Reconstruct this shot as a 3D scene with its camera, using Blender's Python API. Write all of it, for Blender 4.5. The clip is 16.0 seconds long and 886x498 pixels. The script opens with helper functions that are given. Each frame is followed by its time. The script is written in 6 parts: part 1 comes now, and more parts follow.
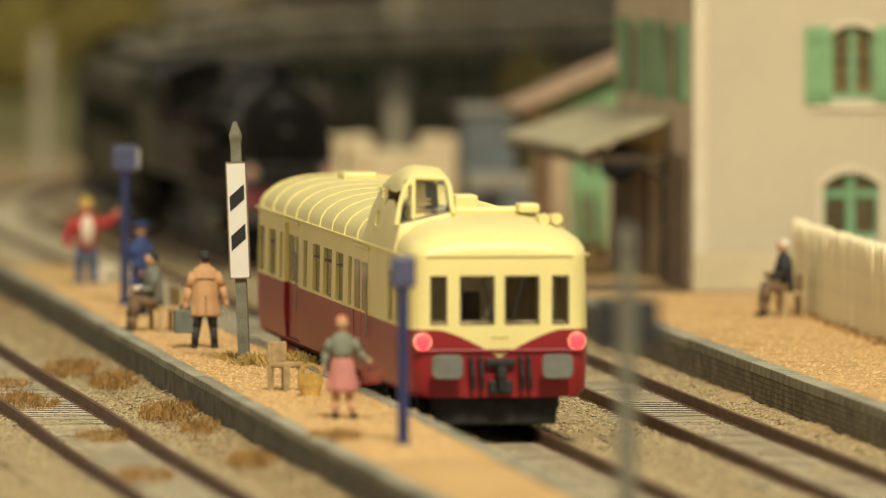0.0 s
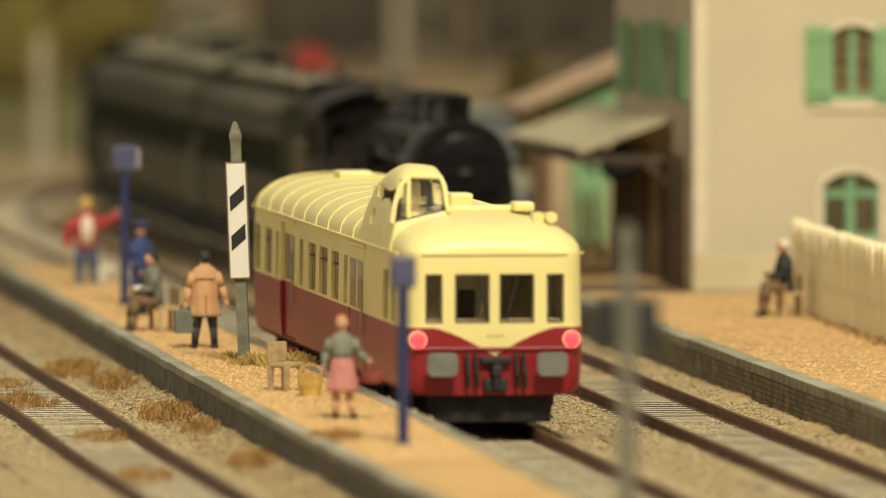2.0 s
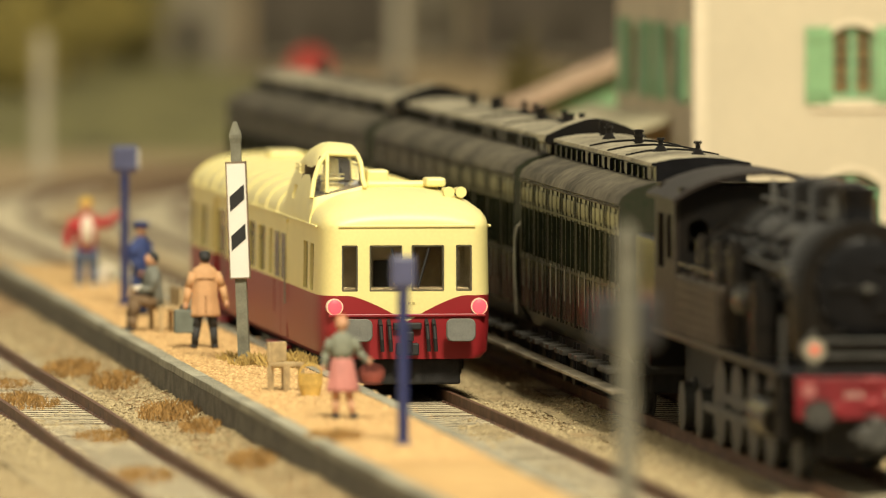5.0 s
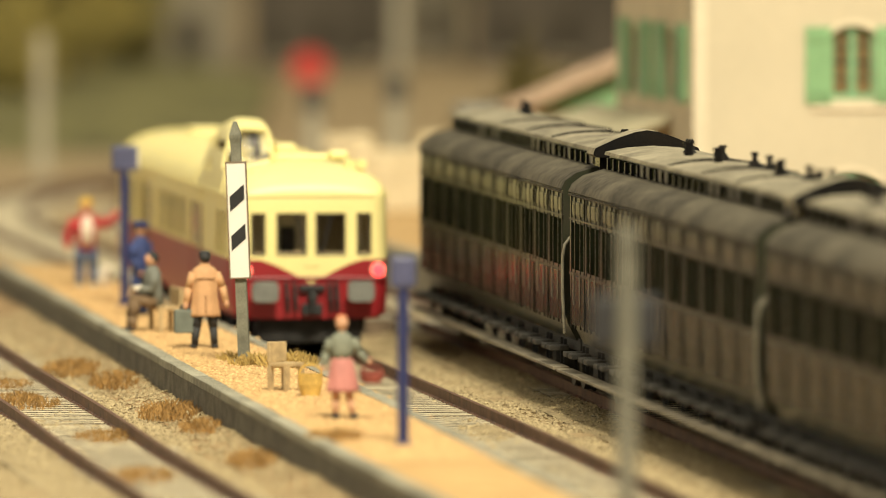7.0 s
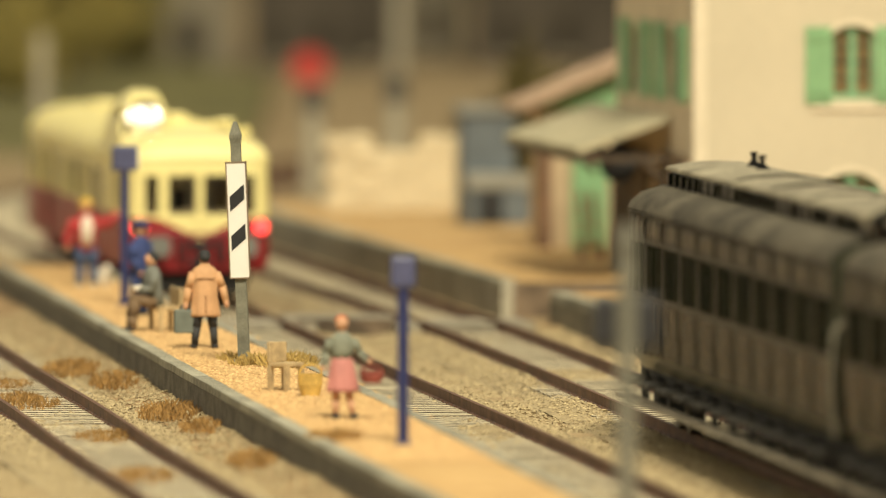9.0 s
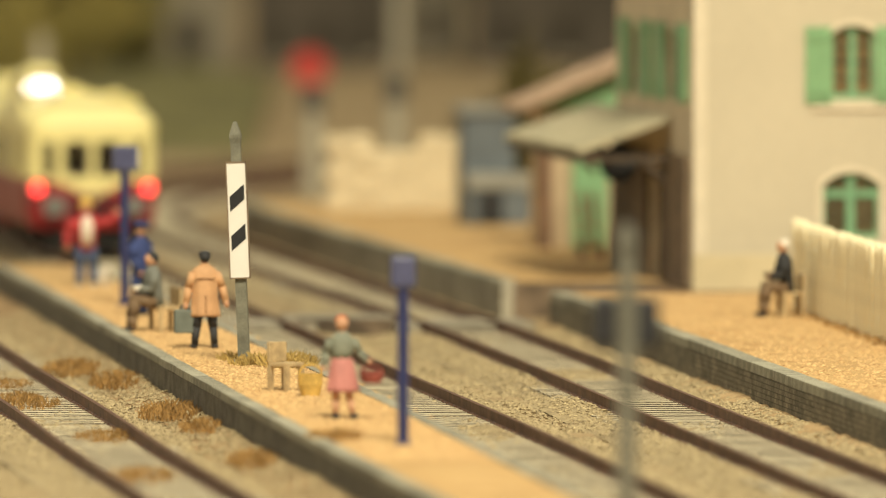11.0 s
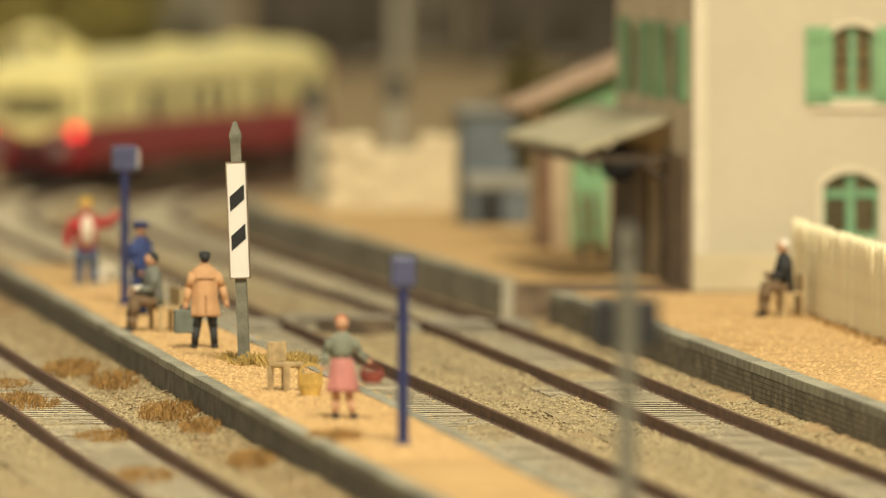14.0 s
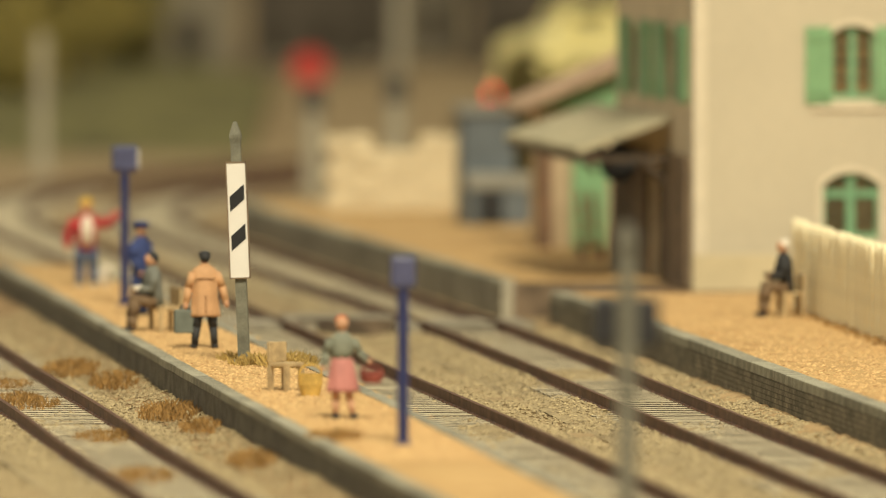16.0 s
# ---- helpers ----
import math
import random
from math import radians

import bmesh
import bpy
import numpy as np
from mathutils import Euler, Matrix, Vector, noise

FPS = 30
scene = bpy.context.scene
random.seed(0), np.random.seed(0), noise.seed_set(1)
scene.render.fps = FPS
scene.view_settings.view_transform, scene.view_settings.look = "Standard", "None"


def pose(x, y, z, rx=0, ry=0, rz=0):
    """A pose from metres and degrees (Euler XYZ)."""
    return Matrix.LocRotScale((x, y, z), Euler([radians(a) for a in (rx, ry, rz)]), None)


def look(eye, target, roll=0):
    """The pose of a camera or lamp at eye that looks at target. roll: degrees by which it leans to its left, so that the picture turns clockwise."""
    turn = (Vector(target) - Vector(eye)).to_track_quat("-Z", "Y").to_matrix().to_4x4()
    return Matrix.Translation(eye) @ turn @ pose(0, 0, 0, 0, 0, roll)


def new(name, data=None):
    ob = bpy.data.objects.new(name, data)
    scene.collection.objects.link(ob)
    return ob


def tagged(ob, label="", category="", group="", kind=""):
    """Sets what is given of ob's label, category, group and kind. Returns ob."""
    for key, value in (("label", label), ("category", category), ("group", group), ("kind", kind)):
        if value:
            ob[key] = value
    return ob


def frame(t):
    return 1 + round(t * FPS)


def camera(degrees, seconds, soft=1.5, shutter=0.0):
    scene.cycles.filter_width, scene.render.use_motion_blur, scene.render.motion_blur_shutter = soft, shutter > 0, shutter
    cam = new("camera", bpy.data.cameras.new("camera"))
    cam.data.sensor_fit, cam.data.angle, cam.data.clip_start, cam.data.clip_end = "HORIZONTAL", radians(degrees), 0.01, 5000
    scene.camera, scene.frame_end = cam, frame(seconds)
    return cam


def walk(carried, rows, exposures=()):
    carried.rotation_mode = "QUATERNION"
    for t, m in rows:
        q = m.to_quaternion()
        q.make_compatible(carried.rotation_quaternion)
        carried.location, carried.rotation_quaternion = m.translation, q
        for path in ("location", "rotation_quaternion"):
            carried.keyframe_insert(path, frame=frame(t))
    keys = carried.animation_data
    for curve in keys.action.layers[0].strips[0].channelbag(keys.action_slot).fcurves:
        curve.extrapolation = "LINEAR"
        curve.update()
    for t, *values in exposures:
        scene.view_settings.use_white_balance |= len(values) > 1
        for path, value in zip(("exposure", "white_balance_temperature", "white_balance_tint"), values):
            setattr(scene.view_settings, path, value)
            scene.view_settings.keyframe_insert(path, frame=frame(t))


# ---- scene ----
# A model railway at 1:87. Building sizes are written in millimetres (MM) and stored in metres.
MM = 0.001
EYE_Z = 116.0
TILT = 2.448

cam = camera(4.852, 16.0, soft=1.0)
cam.data.dof.use_dof = True
cam.data.dof.focus_distance = 2.035
cam.data.dof.aperture_fstop = 26.0
EYE = pose(0, 0, EYE_Z * MM, 90 - TILT, 0, 0)
walk(cam, [(0, EYE), (16, EYE)],
     exposures=[(0, -0.06), (2.5, -0.02), (4.2, 0.2), (6.3, 0.48), (7.5, 0.45), (8.3, 0.36), (9.2, 0.28), (11.0, 0.22), (12, 0.18), (14, 0.15), (16, 0.06)])

# ---- light: warm hall lamps over the layout ----
world = bpy.data.worlds.new("hall")
scene.world = world
world.use_nodes = True
bg = world.node_tree.nodes["Background"]
bg.inputs["Color"].default_value = (0.98, 0.90, 0.68, 1)
bg.inputs["Strength"].default_value = 0.50


def hall_lamp(name, x, y, z, tx, ty, tz, size, power):
    data = bpy.data.lights.new(name, "AREA")
    data.shape, data.size, data.energy = "DISK", size * MM, power
    data.color = (1.0, 0.91, 0.69)
    ob = new(name, data)
    ob.matrix_world = look((x * MM, y * MM, z * MM), (tx * MM, ty * MM, tz * MM))
    return tagged(ob, "warm hall lamp above the layout", "lamp", kind="structure")


hall_lamp("hall_lamp", 416, -200, 2465, 0, 2200, 0, 660, 131)


# ---- materials ----
def mat(name, color, rough=0.6, metal=0.0, var=0.15, scale=0.4, fine=4.0, bump=0.15, tint=None, spec=0.4, per_object=0.0):
    """A procedural surface: base colour with blotches at a coarse and a fine scale (features per mm) and a fine relief."""
    m = bpy.data.materials.new(name)
    m.use_nodes = True
    nt = m.node_tree
    n, l = nt.nodes, nt.links
    b = n["Principled BSDF"]
    b.inputs["Roughness"].default_value, b.inputs["Metallic"].default_value = rough, metal
    b.inputs["Specular IOR Level"].default_value = spec
    tc = n.new("ShaderNodeTexCoord")
    n1, n2 = n.new("ShaderNodeTexNoise"), n.new("ShaderNodeTexNoise")
    n1.inputs["Scale"].default_value, n2.inputs["Scale"].default_value = scale * 1000, fine * 1000
    n1.inputs["Detail"].default_value = n2.inputs["Detail"].default_value = 4
    for k in (n1, n2):
        l.new(tc.outputs["Object"], k.inputs["Vector"])
    mixn = n.new("ShaderNodeMath")
    mixn.operation = "MULTIPLY_ADD"
    l.new(n1.outputs["Fac"], mixn.inputs[0])
    mixn.inputs[1].default_value = 0.6
    sc = n.new("ShaderNodeMath")
    sc.operation = "MULTIPLY"
    l.new(n2.outputs["Fac"], sc.inputs[0])
    sc.inputs[1].default_value = 0.4
    l.new(sc.outputs[0], mixn.inputs[2])
    last = mixn.outputs[0]
    if per_object:
        oi = n.new("ShaderNodeObjectInfo")
        add = n.new("ShaderNodeMath")
        add.operation = "MULTIPLY_ADD"
        l.new(oi.outputs["Random"], add.inputs[0])
        add.inputs[1].default_value = per_object
        l.new(last, add.inputs[2])
        sub = n.new("ShaderNodeMath")
        sub.operation = "SUBTRACT"
        l.new(add.outputs[0], sub.inputs[0])
        sub.inputs[1].default_value = per_object / 2
        last = sub.outputs[0]
    ramp = n.new("ShaderNodeValToRGB")
    l.new(last, ramp.inputs["Fac"])
    other = tint or [c * (1 - 1.6 * var) for c in color]
    e = ramp.color_ramp.elements
    e[0].position, e[1].position = 0.36, 0.64
    e[0].color = (*[max(0, c) for c in other], 1)
    e[1].color = (*[min(1, c * (1 + var * 0.5)) for c in color], 1)
    l.new(ramp.outputs["Color"], b.inputs["Base Color"])
    if bump:
        bp = n.new("ShaderNodeBump")
        bp.inputs["Strength"].default_value, bp.inputs["Distance"].default_value = bump, 0.3 * MM
        l.new(n2.outputs["Fac"], bp.inputs["Height"])
        l.new(bp.outputs["Normal"], b.inputs["Normal"])
    return m


def glow(name, color, strength):
    m = mat(name, color, 0.3, var=0.0, bump=0)
    b = m.node_tree.nodes["Principled BSDF"]
    b.inputs["Emission Color"].default_value = (*color, 1)
    b.inputs["Emission Strength"].default_value = strength
    return m


def glass(name, color=(0.9, 0.9, 0.85)):
    m = bpy.data.materials.new(name)
    m.use_nodes = True
    n, l = m.node_tree.nodes, m.node_tree.links
    b = n["Principled BSDF"]
    b.inputs["Base Color"].default_value = (*color, 1)
    b.inputs["Roughness"].default_value = 0.08
    b.inputs["Transmission Weight"].default_value = 1.0
    b.inputs["IOR"].default_value = 1.15
    return m


CREAM = mat("cream_paint", (0.80, 0.70, 0.30), 0.42, var=0.05, scale=0.05, fine=1.5, bump=0.04)
RED = mat("red_paint", (0.25, 0.016, 0.021), 0.35, var=0.12, scale=0.08, fine=1.5, bump=0.04)
GREY_RUBBER = mat("grey_buffer", (0.17, 0.17, 0.15), 0.6, var=0.15)
BLACK = mat("black_paint", (0.008, 0.008, 0.009), 0.3, var=0.3, bump=0.1, spec=0.12)
SOOT = mat("sooty_black", (0.0070, 0.0067, 0.0065), 0.22, var=0.45, scale=0.15, fine=1.2, bump=0.2, tint=(0.013, 0.0108, 0.0085), spec=0.07)
UNDER = mat("underframe_black", (0.018, 0.016, 0.014), 0.7, var=0.4)
CLEAR = glass("clear_glass", (0.95, 0.94, 0.88))
CLEAR.node_tree.nodes["Principled BSDF"].inputs["IOR"].default_value = 1.45
CABIN = mat("cabin_grey", (0.50, 0.44, 0.32), 0.7)
TAIL = glow("tail_lamp_red", (1.0, 0.024, 0.028), 4.2)
LAMP_RING = mat("lamp_ring", (0.75, 0.68, 0.50), 0.4, var=0.05)
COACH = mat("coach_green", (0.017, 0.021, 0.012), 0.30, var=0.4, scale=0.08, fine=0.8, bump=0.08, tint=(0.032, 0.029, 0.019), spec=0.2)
# Lower panels are a darker green than the body above.
COACH_LOW = mat("dark_green_panel", (0.0115, 0.0125, 0.0088), 0.27, var=0.4, scale=0.1, fine=0.9, bump=0.08, tint=(0.022, 0.020, 0.0138), spec=0.08)
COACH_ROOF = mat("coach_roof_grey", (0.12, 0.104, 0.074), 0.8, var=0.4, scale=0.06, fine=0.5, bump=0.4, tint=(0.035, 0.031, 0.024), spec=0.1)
# Dust plus lamp light put into the colour keep this top paler.
CLERESTORY_TOP = mat("lit_dusty_clerestory_roof", (0.32, 0.285, 0.20), 0.8, var=0.4, scale=0.07, fine=0.7, bump=0.25, tint=(0.12, 0.105, 0.075), spec=0.1)
COACH_RIB = mat("coach_rib", (0.024, 0.0235, 0.016), 0.34, var=0.35, scale=0.15, spec=0.2)
# Yellow tone imitates the cream railcar reflected in the coach side.
COACH_YELLOW_GLOSS = mat("coach_yellow_reflection", (0.075, 0.068, 0.032), 0.3, var=0.3, spec=0.25)
RAIL = mat("rusty_rail", (0.15, 0.075, 0.043), 0.65, var=0.35, scale=0.3, fine=2.5, bump=0.3)
SLEEPER = mat("sleeper_wood", (0.58, 0.50, 0.335), 0.85, var=0.3, scale=0.5, fine=3, bump=0.4, per_object=0.12)
BALLAST = mat("ballast_sand", (0.36, 0.265, 0.135), 0.9, var=0.35, scale=0.25, fine=1.3, bump=0.7, tint=(0.22, 0.15, 0.075))
SAND = mat("platform_sand", (0.54, 0.355, 0.15), 0.9, var=0.26, scale=0.1, fine=1.6, bump=0.7, tint=(0.42, 0.255, 0.098))
COPING = mat("coping_stone", (0.35, 0.33, 0.245), 0.85, var=0.3, scale=0.3, fine=2.0, bump=0.4, per_object=0.2)
FACE = mat("platform_face", (0.16, 0.145, 0.108), 0.9, var=0.35, scale=0.25, fine=1.8, bump=0.6)
PLASTER = mat("cream_plaster", (0.555, 0.49, 0.352), 0.85, var=0.06, scale=0.03, fine=0.5, bump=0.08)
TRIM = mat("white_stone_trim", (0.68, 0.60, 0.44), 0.8, var=0.08)
GREEN = mat("green_paint", (0.23, 0.42, 0.21), 0.55, var=0.12, scale=0.15)
ROOFTILE = mat("roof_tile", (0.36, 0.17, 0.09), 0.8, var=0.4, scale=0.2, per_object=0.2)
AWNING = mat("awning_slate", (0.50, 0.445, 0.29), 0.8, var=0.2, scale=0.1)
TIMBER = mat("brown_timber", (0.19, 0.135, 0.085), 0.8, var=0.4, scale=0.2, per_object=0.3)
POST = mat("post_grey", (0.19, 0.185, 0.135), 0.75, var=0.25, scale=0.3)
WHITE = mat("white_board", (0.75, 0.72, 0.65), 0.5, var=0.05, scale=0.15)
DARK = mat("dark_paint", (0.02, 0.02, 0.02), 0.6, var=0.2)
BLUE = mat("blue_enamel", (0.028, 0.035, 0.115), 0.45, var=0.12)
FENCE = mat("fence_cream", (0.93, 0.83, 0.55), 0.7, var=0.1, scale=0.2)
GRASS = mat("dry_grass", (0.38, 0.215, 0.066), 0.9, var=0.4, scale=0.3)
BLUEGREY = mat("blue_grey_paint", (0.13, 0.15, 0.16), 0.6, var=0.2, scale=0.15)
STONEWALL = mat("pale_stone", (0.82, 0.69, 0.45), 0.9, var=0.25, scale=0.12, fine=0.6, bump=0.4)
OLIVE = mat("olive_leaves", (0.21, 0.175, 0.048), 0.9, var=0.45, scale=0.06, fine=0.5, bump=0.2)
# Brighter copy of the olive leaves, for crowns that look lit.
OLIVE_LIT = mat("lit_olive_leaves", (0.42, 0.34, 0.095), 0.9, var=0.35, scale=0.06, fine=0.5, bump=0.2)
BARK = mat("bark", (0.10, 0.075, 0.045), 0.9, var=0.3)
ROADGREY = mat("pale_post", (0.42, 0.38, 0.28), 0.8, var=0.15)
SIGNRED = mat("signal_red", (0.55, 0.04, 0.03), 0.5, var=0.1)


# ---- building helpers (millimetres in, metres out) ----
def thing(name, x, y, z=0.0, rz=0.0, label="", category="", group="", kind=""):
    ob = new(name)
    ob.empty_display_size = 0.005
    ob.matrix_world = pose(x * MM, y * MM, z * MM, 0, 0, rz)
    return tagged(ob, label, category, group, kind)


def to_mesh(name, bm, materials, smooth=False):
    bm.normal_update()
    me = bpy.data.meshes.new(name)
    bmesh.ops.scale(bm, vec=(MM, MM, MM), verts=bm.verts)
    bm.to_mesh(me)
    bm.free()
    for m in materials if isinstance(materials, (list, tuple)) else [materials]:
        me.materials.append(m)
    if smooth:
        for p in me.polygons:
            p.use_smooth = True
    return me


def part(name, bm, material, parent=None, label="", at=None, smooth=False):
    ob = new(name, to_mesh(name, bm, material, smooth))
    ob.parent = parent
    if at is not None:
        ob.matrix_local = at
    if label:
        ob["label"] = label
    return ob


def at(x, y, z, rx=0, ry=0, rz=0):
    return pose(x * MM, y * MM, z * MM, rx, ry, rz)


def box(bm, x0, x1, y0, y1, z0, z1, bevel=0.0, mi=0, m=None):
    x0, x1, y0, y1, z0, z1 = min(x0, x1), max(x0, x1), min(y0, y1), max(y0, y1), min(z0, z1), max(z0, z1)
    made = bmesh.ops.create_cube(bm, size=1.0)["verts"]
    for v in made:
        v.co = Vector((x0 + (v.co.x + 0.5) * (x1 - x0), y0 + (v.co.y + 0.5) * (y1 - y0), z0 + (v.co.z + 0.5) * (z1 - z0)))
    if m is not None:
        for v in made:
            v.co = m @ v.co
    fs = list({f for v in made for f in v.link_faces})
    for f in fs:
        f.material_index = mi
    if bevel:
        es = list({e for v in made for e in v.link_edges})
        r = bmesh.ops.bevel(bm, geom=es, offset=bevel, segments=2, profile=0.5, affect="EDGES")
        for f in r["faces"]:
            f.material_index = mi
    return bm


def cyl(bm, p, q, r, r2=None, n=14, mi=0, caps=True):
    p, q = Vector(p), Vector(q)
    d = q - p
    made = bmesh.ops.create_cone(bm, cap_ends=caps, segments=n, radius1=r, radius2=r if r2 is None else r2, depth=d.length)["verts"]
    m = Matrix.Translation((p + q) / 2) @ d.to_track_quat("Z", "Y").to_matrix().to_4x4()
    for v in made:
        v.co = m @ v.co
    for f in {f for v in made for f in v.link_faces}:
        f.material_index = mi
    return bm


def ball(bm, c, r, sx=1, sy=1, sz=1, n=12, mi=0):
    made = bmesh.ops.create_uvsphere(bm, u_segments=n, v_segments=max(6, n // 2), radius=r)["verts"]
    for v in made:
        v.co = Vector((c[0] + v.co.x * sx, c[1] + v.co.y * sy, c[2] + v.co.z * sz))
    for f in {f for v in made for f in v.link_faces}:
        f.material_index = mi
    return bm


def loft(bm, rings, mi=0, cap0=True, cap1=True, closed=True):
    """Skin over rings of equal point counts."""
    vs = [[bm.verts.new(p) for p in ring] for ring in rings]
    n = len(vs[0])
    for a, b in zip(vs, vs[1:]):
        for i in range(n if closed else n - 1):
            f = bm.faces.new((a[i], a[(i + 1) % n], b[(i + 1) % n], b[i]))
            f.material_index = mi
    if cap0 and closed:
        bm.faces.new(list(reversed(vs[0]))).material_index = mi
    if cap1 and closed:
        bm.faces.new(vs[-1]).material_index = mi
    return vs


def B():
    return bmesh.new()


# ---- lines of the tracks ----
class Line:
    """A smooth line through points (mm), by length along it."""

    def __init__(self, pts):
        p = np.array(pts, float)
        d = np.concatenate([[0], np.cumsum(np.hypot(*np.diff(p, axis=0).T))])
        u = np.arange(0, d[-1], 4.0)
        q = np.stack([np.interp(u, d, p[:, 0]), np.interp(u, d, p[:, 1])], 1)
        for _ in range(260):
            q[1:-1] = (q[:-2] + 2 * q[1:-1] + q[2:]) / 4
        self.q = q
        self.s = np.concatenate([[0], np.cumsum(np.hypot(*np.diff(q, axis=0).T))])

    def xy(self, s):
        return np.array([np.interp(s, self.s, self.q[:, 0]), np.interp(s, self.s, self.q[:, 1])])

    def ahead(self, s):
        d = self.xy(s + 6) - self.xy(s - 6)
        return d / np.hypot(*d)

    def at_y(self, y):
        i = int(np.argmax(self.q[:, 1] >= y))
        return float(self.s[i - 1] + (y - self.q[i - 1, 1]) / (self.q[i, 1] - self.q[i - 1, 1]) * (self.s[i] - self.s[i - 1]))

    def side(self, s, off):
        a = self.ahead(s)
        return self.xy(s) + off * np.array([a[1], -a[0]])

    def rig(self, s0, s1):
        """The pose of a vehicle with its front pivot at s0 and its rear pivot at s1."""
        a, b = self.xy(s0), self.xy(s1)
        d = b - a
        return a, math.degrees(math.atan2(-d[0], d[1]))


MAIN = Line([(215, 300), (140, 880), (62, 1500), (29.5, 1759), (10, 1924), (-20.5, 2155), (-44, 2339), (-56, 2432), (-95, 2721), (-111, 2826),
             (-126, 2940), (-131, 3010), (-126, 3110), (-108, 3210), (-80, 3305), (-42, 3400), (2, 3480), (70, 3560), (170, 3630), (400, 3700), (700, 3730)])
LOOP = Line([(400, -350), (275, 300), (187, 900), (106, 1500), (74, 1759), (62, 1861), (44.5, 2002), (26, 2163), (7, 2320), (-10, 2432), (-53, 2715), (-70, 2826),
             (-84, 2940), (-88, 3000), (-82, 3100), (-64, 3190), (-37, 3275), (0, 3350), (60, 3430), (150, 3500), (400, 3570), (700, 3600)])
SIDE = Line([(130, 300), (60, 880), (-8, 1500), (-42, 1752), (-59, 1879), (-74, 2006), (-90, 2125), (-106, 2260), (-150, 2560), (-200, 2850), (-270, 3200), (-370, 3600)])


# ---- ground ----
def ground():
    xs = np.unique(np.concatenate([np.arange(-900, -200, 50), np.arange(-200, 200, 3.0), np.arange(200, 951, 50)]))
    ys = np.unique(np.concatenate([np.arange(-400, 1600, 60), np.arange(1600, 2600, 4.0), np.arange(2600, 3600, 12), np.arange(3600, 6100, 60)]))
    verts, faces = [], []
    for y in ys:
        for x in xs:
            z = -3.6 + 0.55 * noise.noise((x * 0.05, y * 0.05, 0)) + 0.35 * noise.noise((x * 0.3, y * 0.3, 3))
            if y > 3650:
                z += (y - 3650) * 0.02
            verts.append((x * MM, y * MM, z * MM))
    n = len(xs)
    for j in range(len(ys) - 1):
        for i in range(n - 1):
            a = j * n + i
            faces.append((a, a + 1, a + n + 1, a + n))
    me = bpy.data.meshes.new("ground")
    me.from_pydata(verts, [], faces)
    me.materials.append(BALLAST)
    me.polygons.foreach_set("use_smooth", [True] * len(me.polygons))
    tagged(new("ground", me), "sandy ballast ground of the layout", "ground", kind="structure")


ground()


def ribbon(line, s0, s1, step, profile, bm, mi=0):
    """Sweep a closed profile [(offset, z)] along a line."""
    rings = []
    for s in np.arange(s0, s1 + step * 0.5, step):
        rings.append([(*line.side(s, o), z) for o, z in profile])
    loft(bm, rings, mi)


def track(name, line, label, y0, y1):
    top = tagged(thing(name, 0, 0), label, "railway track", "tracks", "structure")
    s0, s1 = line.at_y(max(310, line.q[0, 1] + 20)), line.s[-1] - 10
    for side in (-1, 1):
        bm = B()
        c = side * 8.6
        ribbon(line, s0, s1, 16, [(c - 0.9, -2.3), (c + 0.9, -2.3), (c + 0.35, -1.9), (c + 0.35, -0.5), (c + 0.45, 0), (c - 0.45, 0), (c - 0.35, -0.5), (c - 0.35, -1.9)], bm)
        part("rail", bm, RAIL, top, "rust-brown steel rail")
    return top


t_main = track("track_main", MAIN, "rusty railway track on sandy ballast", 1700, 2500)
t_loop = track("track_loop", LOOP, "rusty railway track past the station", 1700, 2500)
t_side = track("track_side", SIDE, "weathered siding track overgrown with dry grass", 1700, 2300)


def slab(name, left, right, z0, z1, top_mat, label):
    """A platform between two edges given from near to far."""
    ob = tagged(thing(name, 0, 0), label, "platform", kind="structure")
    bm = B()
    rings = [[(l[0], l[1], z0), (r[0], r[1], z0), (r[0], r[1], z1), (l[0], l[1], z1)] for l, r in zip(left, right)]
    loft(bm, rings)
    part("surface", bm, top_mat, ob)
    return ob


def resample(pts, ys):
    p = sorted(pts, key=lambda a: a[1])
    return [(float(np.interp(y, [a[1] for a in p], [a[0] for a in p])), float(y)) for y in ys]


ISLAND_LEFT = [(65.8, 1228), (17.7, 1532), (-2.9, 1667), (-16.2, 1762), (-27.3, 1842), (-41.3, 1965), (-54.2, 2075), (-69.4, 2196), (-85.0, 2320), (-94.3, 2397), (-104.1, 2474), (-108.1, 2511)]
ys = np.linspace(1240, 2510, 60)
island_l = [(float(np.polyval(np.polyfit([a[1] - 2000 for a in ISLAND_LEFT], [a[0] for a in ISLAND_LEFT], 3), y - 2000)), float(y)) for y in ys]
island_r = [tuple(MAIN.side(MAIN.at_y(y), -18.0)) for y in ys]
island = slab("platform_island", island_l, island_r, -5, 5, SAND, "sandy island platform with grey stone edging")
ys2 = np.linspace(1400, 2360, 50)
st_l = [tuple(LOOP.side(LOOP.at_y(y), 24)) for y in ys2]
st_r = [(260, float(y)) for y in ys2]
station_platform = slab("platform_station", st_l, st_r, -5, 5, SAND, "sandy station platform with brick face and coping")
ys3 = np.linspace(2416, 2900, 30)
far_l = [tuple(LOOP.side(LOOP.at_y(y), 22)) for y in ys3]
far_r = [(260, float(y)) for y in ys3]
far_platform = slab("platform_far", far_l, far_r, -5, 5, SAND, "sandy far station platform with stone edge")


